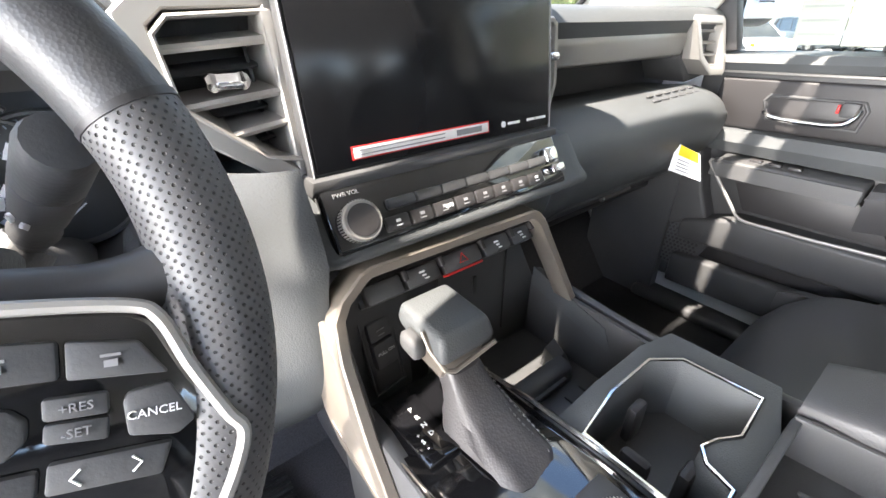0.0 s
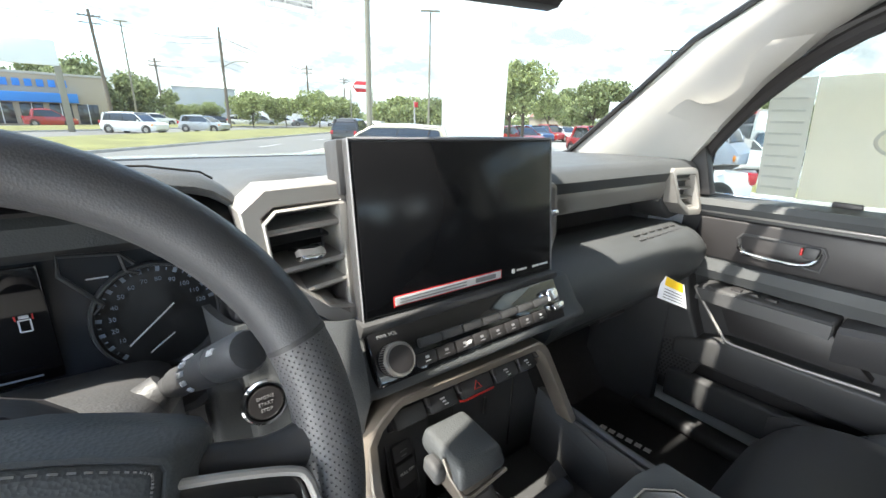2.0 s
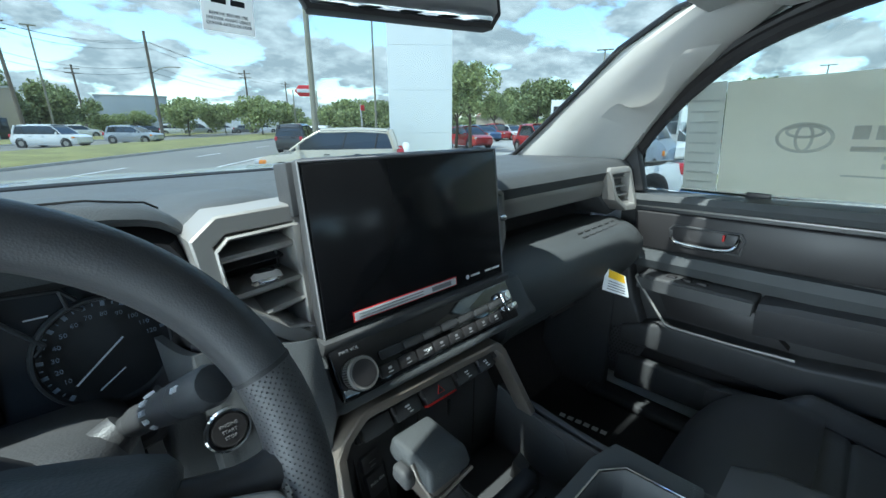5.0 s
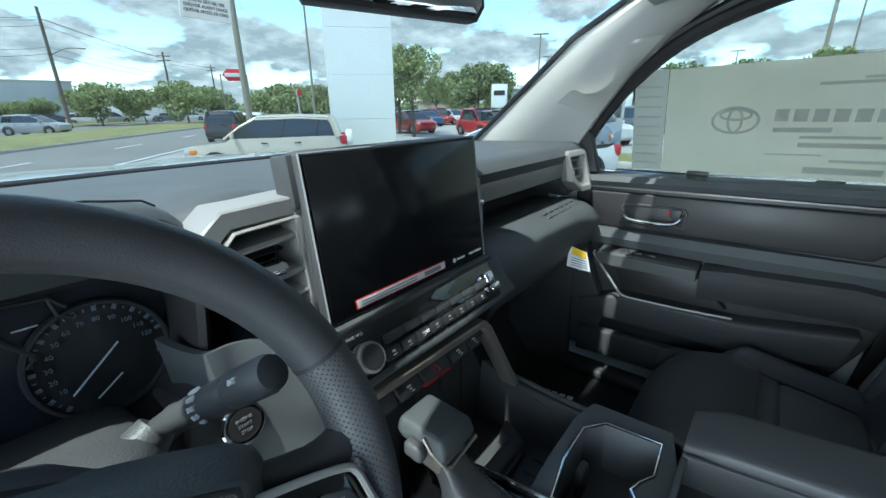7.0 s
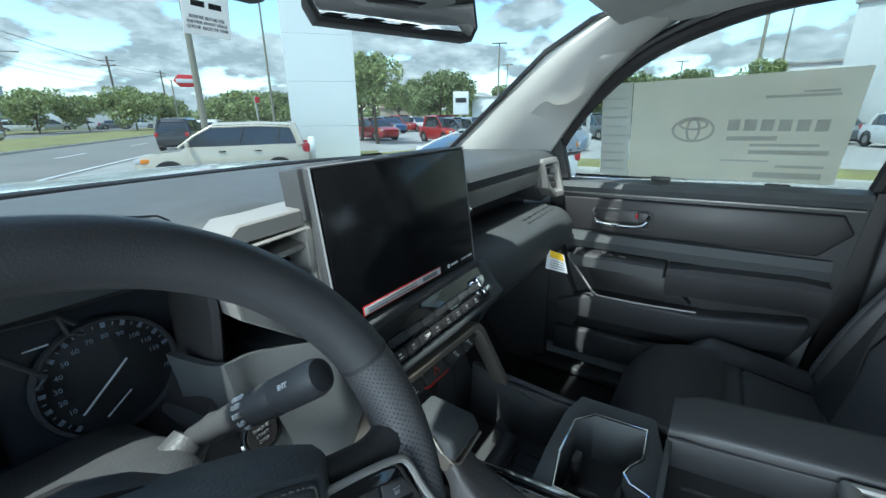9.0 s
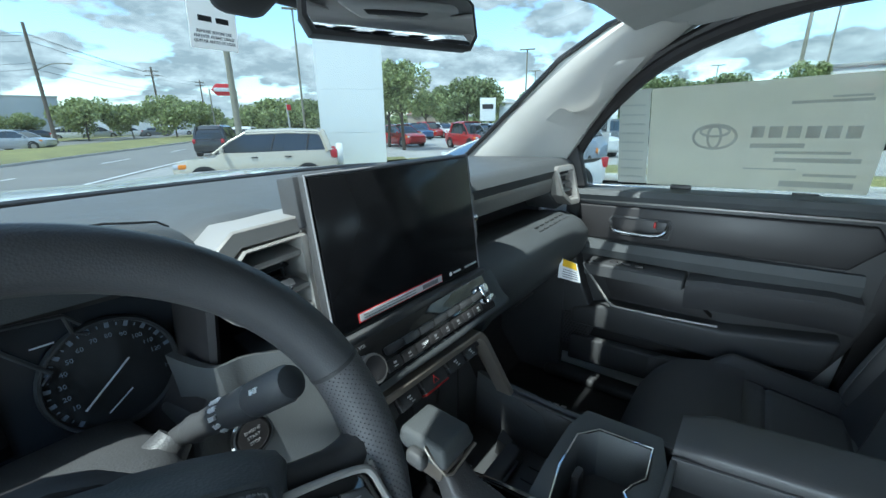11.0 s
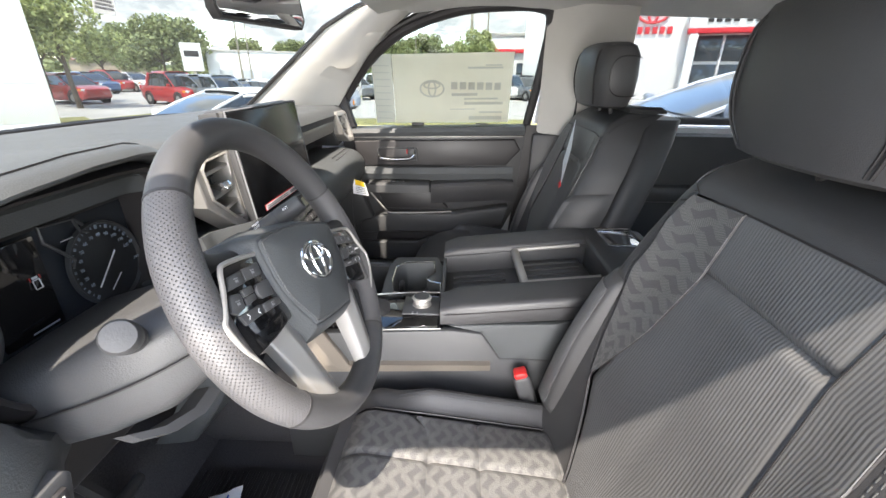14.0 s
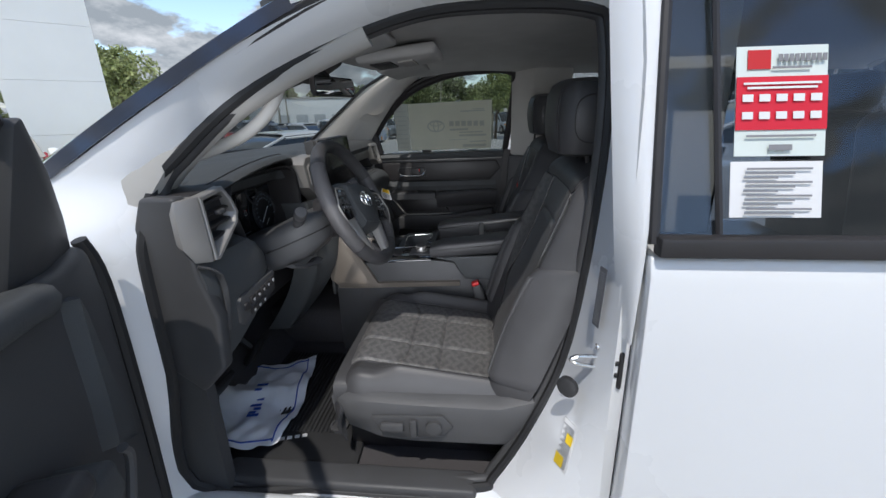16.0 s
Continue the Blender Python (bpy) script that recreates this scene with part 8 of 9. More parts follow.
M_CARGLASS = material("car_window_glass", (0.02, 0.025, 0.03), 0.06, coat=0.6, vary=0.1)
M_TAIL = material("tail_lamp_red", (0.45, 0.01, 0.02), 0.2, coat=0.6)
M_LAMP = material("head_lamp", (0.55, 0.56, 0.58), 0.15, coat=0.6)
M_AMBER = material("amber_lamp", (0.75, 0.25, 0.03), 0.25)


def gz(x, y):
    """The lot falls gently towards the street."""
    k = min(1.0, max(0.0, (0.5 * x + 0.87 * y - 4.0) / 8.0))
    return -0.25 * k * k * (3 - 2 * k)


def at(az, r, base=(-0.4, 0.5)):
    a = radians(az)
    x, y = base[0] + r * math.sin(a), base[1] + r * math.cos(a)
    return Vector((x, y, gz(x, y)))


def ground_sheet():
    xs = [-1500, -400, -150, -60, -30] + [k * 2.0 for k in range(-10, 21)] + [60, 100, 200, 400, 1500]
    ys = [-1500, -400, -150, -60, -30] + [k * 2.0 for k in range(-10, 21)] + [60, 100, 200, 400, 1500]
    bm = bmesh.new()
    g = [[bm.verts.new((x, y, gz(x, y))) for y in ys] for x in xs]
    for i in range(len(xs) - 1):
        for j in range(len(ys) - 1):
            bm.faces.new((g[i][j], g[i + 1][j], g[i + 1][j + 1], g[i][j + 1]))
    return bm


solo("ground", ground_sheet(), M_ASPHALT, "grey asphalt lot reaching to the horizon", "ground", kind="structure")
RD = Vector((math.sin(radians(40)), math.cos(radians(40)), 0))
RN = Vector((-RD.y, RD.x, 0))


def strip(n0, n1, s0, s1, z, mat, name, label, cat, thick=0.0):
    """A long band beside the street: n across it, s along it."""
    def f(u, v):
        p = RN * lerp(n0, n1, v) + RD * lerp(s0, s1, u)
        return (p.x, p.y, -0.25 + z)
    return solo(name, sheet(f, 40, 2, thick), mat, label, cat, kind="structure")


strip(9.0, 17.0, -90, 300, 0.012, M_ROAD, "road", "grey asphalt street with worn lines", "road")
strip(27.0, 35.0, -90, 400, 0.012, M_ROAD, "road_far", "far carriageway of grey asphalt", "road")
def verge(name, n0, n1, s0, s1, label):
    v = thing(name, tuple(RN * n0 + RD * s0 + Vector((0, 0, -0.25))), label, "grass strip", "grass strips", "structure")
    def f(u, w):
        p = RN * lerp(n0 + 0.15, n1 - 0.15, w) + RD * lerp(s0, s1, u)
        return (p.x, p.y, -0.25 + 0.15 + 0.10 * math.sin(math.pi * w))
    part("turf", sheet(f, 60, 6, 0.10), M_GRASS, v)
    for n in (n0, n1 - 0.15):
        part("kerb", sheet(lambda u, w: tuple(RN * lerp(n, n + 0.15, w) + RD * lerp(s0, s1, u) + Vector((0, 0, -0.25 + 0.14))), 40, 1, 0.16), M_CONC, v)
    return v


verge("median", 17.0, 27.0, -60, 120, "mown yellow-green grass median with concrete kerbs")
verge("far_verge", 35.0, 45.0, -80, 160, "mown grass verge beyond the street")
lines = thing("road_marking", tuple(RN * 9.3 + Vector((0, 0, -0.25))), "white painted street lines", "road marking", "", "structure")
def stripe(n, s0, s1, w=0.12):
    return sheet(lambda u, v: tuple(RN * lerp(n, n + w, v) + RD * lerp(s0, s1, u) + Vector((0, 0, -0.25 + 0.018))), 6, 1, 0.002)
part("edge_line", stripe(9.2, -40, 80, 0.15), M_WHITE, lines)
for k in range(10):
    part("dash_line", stripe(13.0, -20 + 9 * k, -17 + 9 * k, 0.13), M_WHITE, lines)
# grass islands by the pylon and beyond the passenger side
def island(name, c, sx, sy, rot, label):
    v = thing(name, (c[0], c[1], gz(c[0], c[1])), label, "grass island", "grass islands", "structure")
    z = gz(c[0], c[1])
    m = pose(c[0], c[1], z, 0, 0, rot)
    part("kerb", moved(box((0, 0, 0.05), (sx, sy, 0.20), 0.04), m), M_CONC, v)
    part("turf", moved(box((0, 0, 0.10), (sx - 0.3, sy - 0.3, 0.16), 0.06), m), M_GRASS, v)


p_ = at(42, 17.5)
island("grass_island", (p_.x, p_.y), 4.5, 8.0, -41, "grass island round the sign pylon")
p_ = at(56, 21)
island("grass_island", (p_.x, p_.y), 11.0, 3.0, -10, "grass island beside the lot lane")
p_ = at(96, 14)
island("grass_island", (p_.x, p_.y), 2.4, 14.0, 4, "grass strip beyond the parked row")

py = thing("sign_pylon", tuple(at(40.9, 15.8)), "tall white panelled sign pylon", "sign pylon")
c_ = at(40.9, 16.1, (-0.4, 0.5))
PYM = pose(c_.x, c_.y, c_.z, 0, 0, -41)
for k in range(6):
    w = 2.25
    part("panel", moved(box((0, 0, 0.80 + 1.45 * k), (w, 1.1, 1.444), 0), PYM), M_PYLON, py, smooth=False)
part("plinth", moved(box((0, 0, 0.06), (2.6, 1.5, 0.14), 0.03), PYM), M_CONC, py)


# ---- vehicles ----
def car(name, loc, heading, paint, label, L=4.6, W=1.8, H=1.65, hood_h=1.0, belt=1.02, noses=(0.22, 0.30), kind="suv", spare=False, group="parked cars"):
    """Body of cross sections from nose to tail, glasshouse, roof, wheels and lamps; local +y is forward."""
    m = Matrix.Translation(loc) @ Matrix.Rotation(radians(-heading), 4, "Z")
    t = thing(name, tuple(loc), label, "car", group)
    hl = L / 2
    secs = [(hl, 0.74, 0.42, 0.80), (hl - 0.10, 0.88, 0.30, hood_h - 0.14), (hl - 0.45, 0.97, 0.22, hood_h - 0.04), (hl - 1.15, 1.0, 0.20, hood_h + 0.02), (hl - 1.30, 1.0, 0.20, belt), (0, 1.0, 0.20, belt), (-hl + 0.9, 1.0, 0.20, belt + 0.02), (-hl + 0.2, 0.98, 0.24, belt + 0.02), (-hl + 0.03, 0.92, 0.34, belt - 0.05), (-hl, 0.86, 0.42, belt - 0.16)]
    rings = []
    for y, w, z0, z1 in secs:
        hw = W / 2 * w
        rings.append([(-hw * 0.93, y, z0), (-hw, y, z0 + 0.14), (-hw, y, lerp(z0, z1, 0.7)), (-hw * 0.94, y, z1), (0, y, z1 + 0.02), (hw * 0.94, y, z1), (hw, y, lerp(z0, z1, 0.7)), (hw, y, z0 + 0.14), (hw * 0.93, y, z0)])
    part("body", moved(loft(rings), m), paint, t)
    ys = hl * noses[0] - 0.28
    yf, yr = hl - 1.12, -hl + noses[1]
    tw = W / 2 * 0.74
    bw = W / 2 * 0.93
    top = lambda y: table(y, [(yr - 0.03, belt), (yr + 0.12, lerp(belt, H, 0.62)), (yr + 0.30, H - 0.075), (lerp(yr, ys, 0.5), H - 0.03), (ys, H - 0.055), (lerp(ys, yf, 0.5), lerp(belt, H, 0.52)), (yf, belt)])
    wide_ = lambda y: lerp(bw, tw, (top(y) - belt) / (H - belt))
    cab = [yr - 0.03, yr + 0.06, yr + 0.12, yr + 0.2, yr + 0.30, lerp(yr, ys, 0.5), ys, lerp(ys, yf, 0.33), lerp(ys, yf, 0.66), yf]
    part("glasshouse", moved(loft([[(-bw, y, belt - 0.02), (-wide_(y), y, top(y)), (0, y, top(y) + 0.02), (wide_(y), y, top(y)), (bw, y, belt - 0.02)] for y in cab]), m), M_CARGLASS, t)
    part("roof", moved(sheet(lambda u, v: (lambda y, k: (k * (tw + 0.045), y, top(y) + 0.035 * (1 - k ** 4) + 0.006 - 0.075 * max(0.0, abs(k) - 0.8) / 0.2))(lerp(yr + 0.14, ys - 0.02, v), 2 * u - 1), 20, 10, -0.03), m), paint, t)
    for s in (-1, 1):
        B = lambda y, e=0.012: (s * (lerp(bw, wide_(y), 0.0) + e), y, belt)
        for ya, yb, rad in ((yf + 0.02, ys - 0.02, 0.032), (lerp(yf, yr, 0.47), lerp(ys, yr, 0.36), 0.020), (lerp(yf, yr, 0.78), lerp(ys, yr, 0.76), 0.024), (yr + 0.06, yr + 0.24, 0.10)):
            part("pillar", moved(tube([(s * (bw - 0.005), ya, belt - 0.02), (s * (lerp(bw, tw, 0.5) + 0.002), lerp(ya, yb, 0.5), lerp(belt, H, 0.5)), (s * (tw + 0.004), yb, H - 0.065)], rad, 6), m), M_DEEP if rad < 0.03 else paint, t)
        for wy in (hl - 0.85, -hl + 0.85):
            part("wheel_arch", moved(lathe([(0.41, -0.012), (0.41, 0.012), (0.34, 0.012), (0.34, -0.012)], pose(s * (W / 2 + 0.002), wy, 0.36, 0, 90, 0), 24), m), M_DEEP, t)
        part("mirror", moved(box((s * (W / 2 + 0.08), yf - 0.25, belt + 0.08), (0.18, 0.10, 0.14), 0.03), m), paint, t)
        part("head_lamp", moved(box((s * W * 0.38, hl - 0.14, hood_h - 0.22), (0.26, 0.20, 0.14), 0.04), m), M_LAMP, t)
        part("turn_lamp", moved(box((s * W * 0.46, hl - 0.30, hood_h - 0.22), (0.06, 0.22, 0.12), 0.02), m), M_AMBER, t)
        part("tail_lamp", moved(box((s * W * 0.43, -hl + 0.09, belt - 0.10), (0.18, 0.22, 0.26), 0.04), m), M_TAIL, t)
        for dy in ((-0.1, 0.0),):
            part("door_handle", moved(box((s * (W / 2 + 0.005), 0.05, belt - 0.14), (0.03, 0.18, 0.035), 0.01), m), M_DEEP, t)
            part("door_handle", moved(box((s * (W / 2 + 0.005), -0.85, belt - 0.14), (0.03, 0.18, 0.035), 0.01), m), M_DEEP, t)
        for wy in (hl - 0.85, -hl + 0.85):
            wm = m @ pose(s * (W / 2 - 0.10), wy, 0.34, 0, 90, 0)
            wh = part("wheel", lathe([(0.15, -0.11), (0.31, -0.115), (0.34, -0.08), (0.34, 0.08), (0.31, 0.115), (0.15, 0.11)], wm, 20), M_RUBBER, t)
            part("rim", lathe([(0.02, -0.118), (0.20, -0.112), (0.21, 0.0), (0.20, 0.112), (0.02, 0.118)], wm, 12), M_SILVER, wh)
    if spare:
        part("spare_wheel", lathe([(0.05, -0.10), (0.33, -0.10), (0.36, -0.06), (0.36, 0.06), (0.33, 0.10), (0.05, 0.11)], m @ pose(0.15, -hl - 0.10, 0.90, 90, 0, 0), 24), M_PYLON, t)
    part("underside", moved(box((0, 0, 0.30), (W * 0.8, L * 0.8, 0.20), 0.03), m), M_DEEP, t)
    return t


def paint(name, rgb, metal=0.0):
    return material(name, rgb, 0.30, metal=metal, coat=0.8, vary=0.02, vary_scale=2)


P_WHITE, P_CHAMP = paint("car_white", (0.75, 0.75, 0.74)), paint("car_champagne", (0.60, 0.54, 0.43), 0.15)
P_SILVER, P_GREY, P_RED, P_NAVY, P_BLACK, P_BLUE = paint("car_silver", (0.42, 0.44, 0.46), 0.4), paint("car_grey", (0.16, 0.17, 0.18), 0.3), paint("car_red", (0.38, 0.02, 0.02)), paint("car_navy", (0.035, 0.045, 0.075), 0.3), paint("car_black", (0.02, 0.02, 0.022)), paint("car_blue", (0.03, 0.09, 0.22), 0.2)

f_, r_ = at(20.0, 14.4), at(38.9, 13.75)
mid = (f_ + r_) / 2
hd_ = math.degrees(math.atan2((f_ - r_).x, (f_ - r_).y))
car("parked_suv", Vector((mid.x, mid.y, gz(mid.x, mid.y))), hd_, P_CHAMP, "champagne-white compact suv with a spare wheel on its tail", L=4.45, H=1.70, hood_h=0.98, belt=1.10, noses=(0.24, 0.16), spare=True)
p_ = at(60.5, 9.6)
car("parked_sedan", p_, -60, P_WHITE, "white sedan parked across the lane", L=4.7, H=1.43, hood_h=0.88, belt=0.92, noses=(0.18, 0.75))
car("parked_pickup", Vector((4.35, -3.6, 0)), 2, paint("car_silver_blue", (0.34, 0.38, 0.45), 0.3), "silver-blue pickup parked in the next stall", L=5.6, W=1.95, H=1.85, hood_h=1.22, belt=1.26, noses=(0.16, 2.2))
car("minivan", at(1.2, 46), 130, P_WHITE, "white minivan on the far carriageway", L=5.0, W=1.95, H=1.75, noses=(0.35, 0.25), group="passing cars")
car("silver_suv", at(7.8, 50), 130, P_SILVER, "silver suv on the far carriageway", L=4.6, group="passing cars")
car("dark_suv", at(25.0, 31), 40, P_BLACK, "black suv waiting on the street", L=4.8, H=1.8, group="passing cars")
car("white_suv", at(28.0, 38), 40, P_WHITE, "white suv waiting on the street", L=4.7, group="passing cars")
rnd = random.Random(4)
far_specs = [(-5.5, 62, P_RED), (-2.5, 78, P_SILVER), (0.5, 80, P_GREY), (3.4, 74, P_WHITE), (9.4, 84, P_BLACK), (11.8, 82, P_WHITE), (14.0, 86, P_SILVER), (16.5, 90, P_WHITE), (19, 90, P_GREY), (21, 95, P_WHITE), (-9, 76, P_WHITE), (-13, 80, P_GREY),
             (47.2, 34, P_RED), (49.0, 46, P_BLUE), (51.0, 50, P_RED), (52.8, 50, P_WHITE), (54.6, 52, P_GREY), (56.4, 30, P_RED), (58.6, 29, P_GREY), (61.0, 28, P_SILVER), (63.8, 27, P_GREY), (67.0, 25, P_WHITE), (71.0, 24, P_WHITE), (76, 34, P_GREY), (80, 36, P_WHITE),
             (88, 42, P_RED), (93, 38, P_SILVER), (96, 36, P_WHITE), (98.5, 35, P_GREY), (84, 46, P_WHITE), (104, 30, P_WHITE), (107, 30, P_GREY)]
for i, (az, r, pt) in enumerate(far_specs):
    nm = {P_RED: "red", P_SILVER: "silver", P_GREY: "grey", P_WHITE: "white", P_BLACK: "black", P_BLUE: "blue"}[pt]
    car("distant_" + nm + "_car", at(az, r), az + (90 if az < 40 else 150) + rnd.uniform(-8, 8), pt, nm + " car parked far across the lot", L=rnd.choice((4.4, 4.7, 5.0)), H=rnd.choice((1.45, 1.65, 1.8)), noses=(0.2, rnd.choice((0.3, 0.7))), group="distant cars")


# ---- trees ----
def leaf_material(name, base):
    m = material(name, base, 0.6, vary=0.35, vary_scale=1.6, grain=0.3, bump_scale=8)
    t = m.node_tree
    geo = t.nodes.new("ShaderNodeNewGeometry")
    b = t.nodes["Principled BSDF"]
    old = b.inputs["Base Color"].links[0].from_socket
    mr_ = t.nodes.new("ShaderNodeMapRange")
    mr_.inputs["To Min"].default_value, mr_.inputs["To Max"].default_value = 0.6, 1.5
    t.links.new(geo.outputs["Random Per Island"], mr_.inputs["Value"])
    sc = t.nodes.new("ShaderNodeVectorMath")
    sc.operation = "SCALE"
    t.links.new(old, sc.inputs[0])
    t.links.new(mr_.outputs[0], sc.inputs["Scale"])
    t.links.new(sc.outputs[0], b.inputs["Base Color"])
    translucent(m, 0.35)
    return m


M_LEAF, M_LEAF2 = leaf_material("green_leaves", (0.32, 0.36, 0.16)), leaf_material("dark_leaves", (0.25, 0.285, 0.135))


def tree(name, loc, h, spread, mat, seed, label, leaves=2600, trunk=0.35, leaf=0.22):
    rr = random.Random(seed)
    t = thing(name, tuple(loc), label, "tree", "trees")
    base = Vector(loc)
    top = base + Vector((rr.uniform(-0.3, 0.3), rr.uniform(-0.3, 0.3), h * 0.72))
    bm = tube(smooth_path([base - Vector((0, 0, 0.1)), base.lerp(top, 0.35) + Vector((rr.uniform(-0.15, 0.15), 0, 0)), base.lerp(top, 0.7), top], 3), [0.045 * h * 0.55 * (1 - 0.075 * k) for k in range(10)], 8)
    tips = []
    for k in range(9):
        a = rr.uniform(0, 2 * math.pi)
        s = base.lerp(top, rr.uniform(trunk, 0.95))
        e = s + Vector((math.cos(a) * spread * rr.uniform(0.45, 0.9), math.sin(a) * spread * rr.uniform(0.45, 0.9), h * rr.uniform(0.08, 0.26)))
        join(bm, tube(smooth_path([s, s.lerp(e, 0.5) + Vector((0, 0, 0.05 * h)), e], 3), [0.012 * h, 0.010 * h, 0.008 * h, 0.006 * h, 0.005 * h, 0.003 * h, 0.002 * h], 5))
        tips.append(e)
    part("trunk", bm, M_BARK, t)
    clumps = [(e, rr.uniform(0.25, 0.45) * spread) for e in tips] + [(top + Vector((rr.uniform(-0.3, 0.3) * spread, rr.uniform(-0.3, 0.3) * spread, h * rr.uniform(-0.05, 0.2))), rr.uniform(0.25, 0.42) * spread) for _ in range(7)]
    vs, fs = [], []
    for i in range(leaves):
        c, rad = rr.choice(clumps)
        d = Vector((rr.gauss(0, 1), rr.gauss(0, 1), rr.gauss(0, 0.8))).normalized() * rad * rr.uniform(0.55, 1.05)
        p = c + d
        u = Vector((rr.gauss(0, 1), rr.gauss(0, 1), rr.gauss(0, 1))).normalized()
        w = u.cross(Vector((rr.gauss(0, 1), rr.gauss(0, 1), rr.gauss(0, 1)))).normalized()
        s = leaf * rr.uniform(0.6, 1.5)
        k = len(vs)
        vs += [p - u * s, p + w * s * 0.6, p + u * s, p - w * s * 0.6]
        fs.append((k, k + 1, k + 2, k + 3))
    me = bpy.data.meshes.new("crown")
    me.from_pydata([tuple(v) for v in vs], [], fs)
    me.materials.append(mat)
    cr = new("crown", me)
    cr.parent = t
    cr.matrix_parent_inverse = Matrix.Translation(t.location).inverted()
    return t


T1 = tree("oak_tree", at(-5.5, 88), 8.2, 5.0, M_LEAF2, 1, "broad dark green oak tree", leaf=0.24, leaves=7000)
T2 = tree("street_tree", at(13.0, 72), 4.6, 3.4, M_LEAF, 2, "round green street tree", leaf=0.19, leaves=6000)
T3 = tree("small_tree", at(47.5, 29), 5.6, 2.0, M_LEAF, 3, "small green lot tree with a slim trunk", leaf=0.10, leaves=7000)
T4 = tree("oak_tree", at(56, 78), 8.4, 5.6, M_LEAF2, 4, "broad dark green oak tree", leaf=0.26, leaves=8000)


def again(src, az, r, s, turn):
    p = at(az, r)
    return copy_thing(src, Matrix.Translation(p) @ Matrix.Rotation(radians(turn), 4, "Z") @ Matrix.Scale(s, 4))


for az, r, s, tn in ((-9.5, 76, 1.0, 70), (-3.0, 76, 0.95, 160), (0.5, 78, 0.8, 220), (3.0, 80, 0.75, 20), (-13, 74, 1.1, 200), (-18, 80, 1.1, 300)):
    again(T1, az, r, s, tn)
for az, r, s, tn in ((16.8, 78, 0.9, 50), (20.8, 70, 1.05, 130), (23.2, 74, 0.95, 230), (8.2, 86, 0.7, 300), (31.5, 42, 0.75, 15), (33.5, 44, 0.7, 200), (5.8, 84, 0.6, 20), (29.0, 80, 0.9, 77)):
    again(T2, az, r, s, tn)
for az, r, s, tn in ((45.5, 33, 1.0, 100), (50.5, 55, 1.0, 50), (92.0, 30, 0.8, 140)):
    again(T3, az, r, s, tn)
for az, r, s, tn in ((53.0, 84, 0.9, 60), (59.0, 90, 0.8, 150), (75.5, 95, 0.85, 190), (79, 92, 1.0, 20), (82.5, 96, 0.9, 260), (86, 92, 1.0, 110), (89.5, 95, 0.85, 310), (50.0, 95, 0.7, 10), (64, 120, 1.0, 40), (70, 120, 1.0, 140), (35, 110, 0.8, 44), (40, 110, 0.8, 90), (43.5, 105, 0.7, 160)):
    again(T4, az, r, s, tn)

def woods():
    rr = random.Random(9)
    vs, fs = [], []
    for i in range(16000):
        az = rr.uniform(-60, 140)
        r = rr.uniform(170, 215)
        top = 3.4 + 2.0 * noise.noise(Vector((az * 0.35, 0, 0))) + 1.5 * noise.noise(Vector((az * 1.6, 3, 0)))
        p = at(az, r) + Vector((0, 0, rr.uniform(0.0, max(1.5, top))))
        u = Vector((rr.gauss(0, 1), rr.gauss(0, 1), rr.gauss(0, 1))).normalized()
        w = u.cross(Vector((rr.gauss(0, 1), rr.gauss(0, 1), rr.gauss(0, 1)))).normalized()
        s = rr.uniform(0.8, 1.6)
        k = len(vs)
        vs += [p - u * s, p + w * s, p + u * s, p - w * s]
        fs.append((k, k + 1, k + 2, k + 3))
    me = bpy.data.meshes.new("far_woods")
    me.from_pydata([tuple(v) for v in vs], [], fs)
    me.materials.append(M_LEAF2)
    return tagged(new("far_woods", me), "far dark green belt of woods", "woods", "", "stuff")


woods()

# ---- poles, wires and signs ----
def pole(name, az, r, h, rad, mat, label, arm=None, lean=0.0):
    p = at(az, r)
    t = thing(name, tuple(p), label, "pole", "poles")
    part("shaft", tube([p - Vector((0, 0, 0.1)), p + Vector((lean * h, 0, h))], [rad, rad * 0.7], 10), mat, t)
    side = Vector((math.cos(radians(az)), -math.sin(radians(az)), 0))
    if arm == "cross":
        for dz in (0.6, 1.3):
            part("crossarm", tube([p + Vector((lean * h, 0, h - dz)) - side * 1.0, p + Vector((lean * h, 0, h - dz)) + side * 1.0], 0.07, 6), mat, t)
        for k in (-0.9, -0.4, 0.4, 0.9):
            part("insulator", lathe([(0.05, 0), (0.07, 0.08), (0.04, 0.18)], Matrix.Translation(p + Vector((lean * h, 0, h - 0.58)) + side * k), 8), M_CONC, t)
    elif arm == "lamp":
        part("lamp_arm", tube(smooth_path([p + Vector((0, 0, h * 0.62)), p + Vector((0, 0, h * 0.68)) + side * 1.4, p + Vector((0, 0, h * 0.69)) + side * 2.6], 4), 0.05, 6), M_STEELPOLE, t)
        part("lamp_head", box(tuple(p + Vector((0, 0, h * 0.69)) + side * 2.9), (0.7, 0.25, 0.12), 0.04, 2, (0, 0, -az)), M_STEELPOLE, t)
    elif arm == "head":
        part("lamp_head", join(box(tuple(p + Vector((0, 0, h)) + side * 0.35), (0.7, 0.35, 0.10), 0.03, 2, (0, 0, -az)), box(tuple(p + Vector((0, 0, h)) - side * 0.35), (0.7, 0.35, 0.10), 0.03, 2, (0, 0, -az))), M_STEELPOLE, t)
    return t


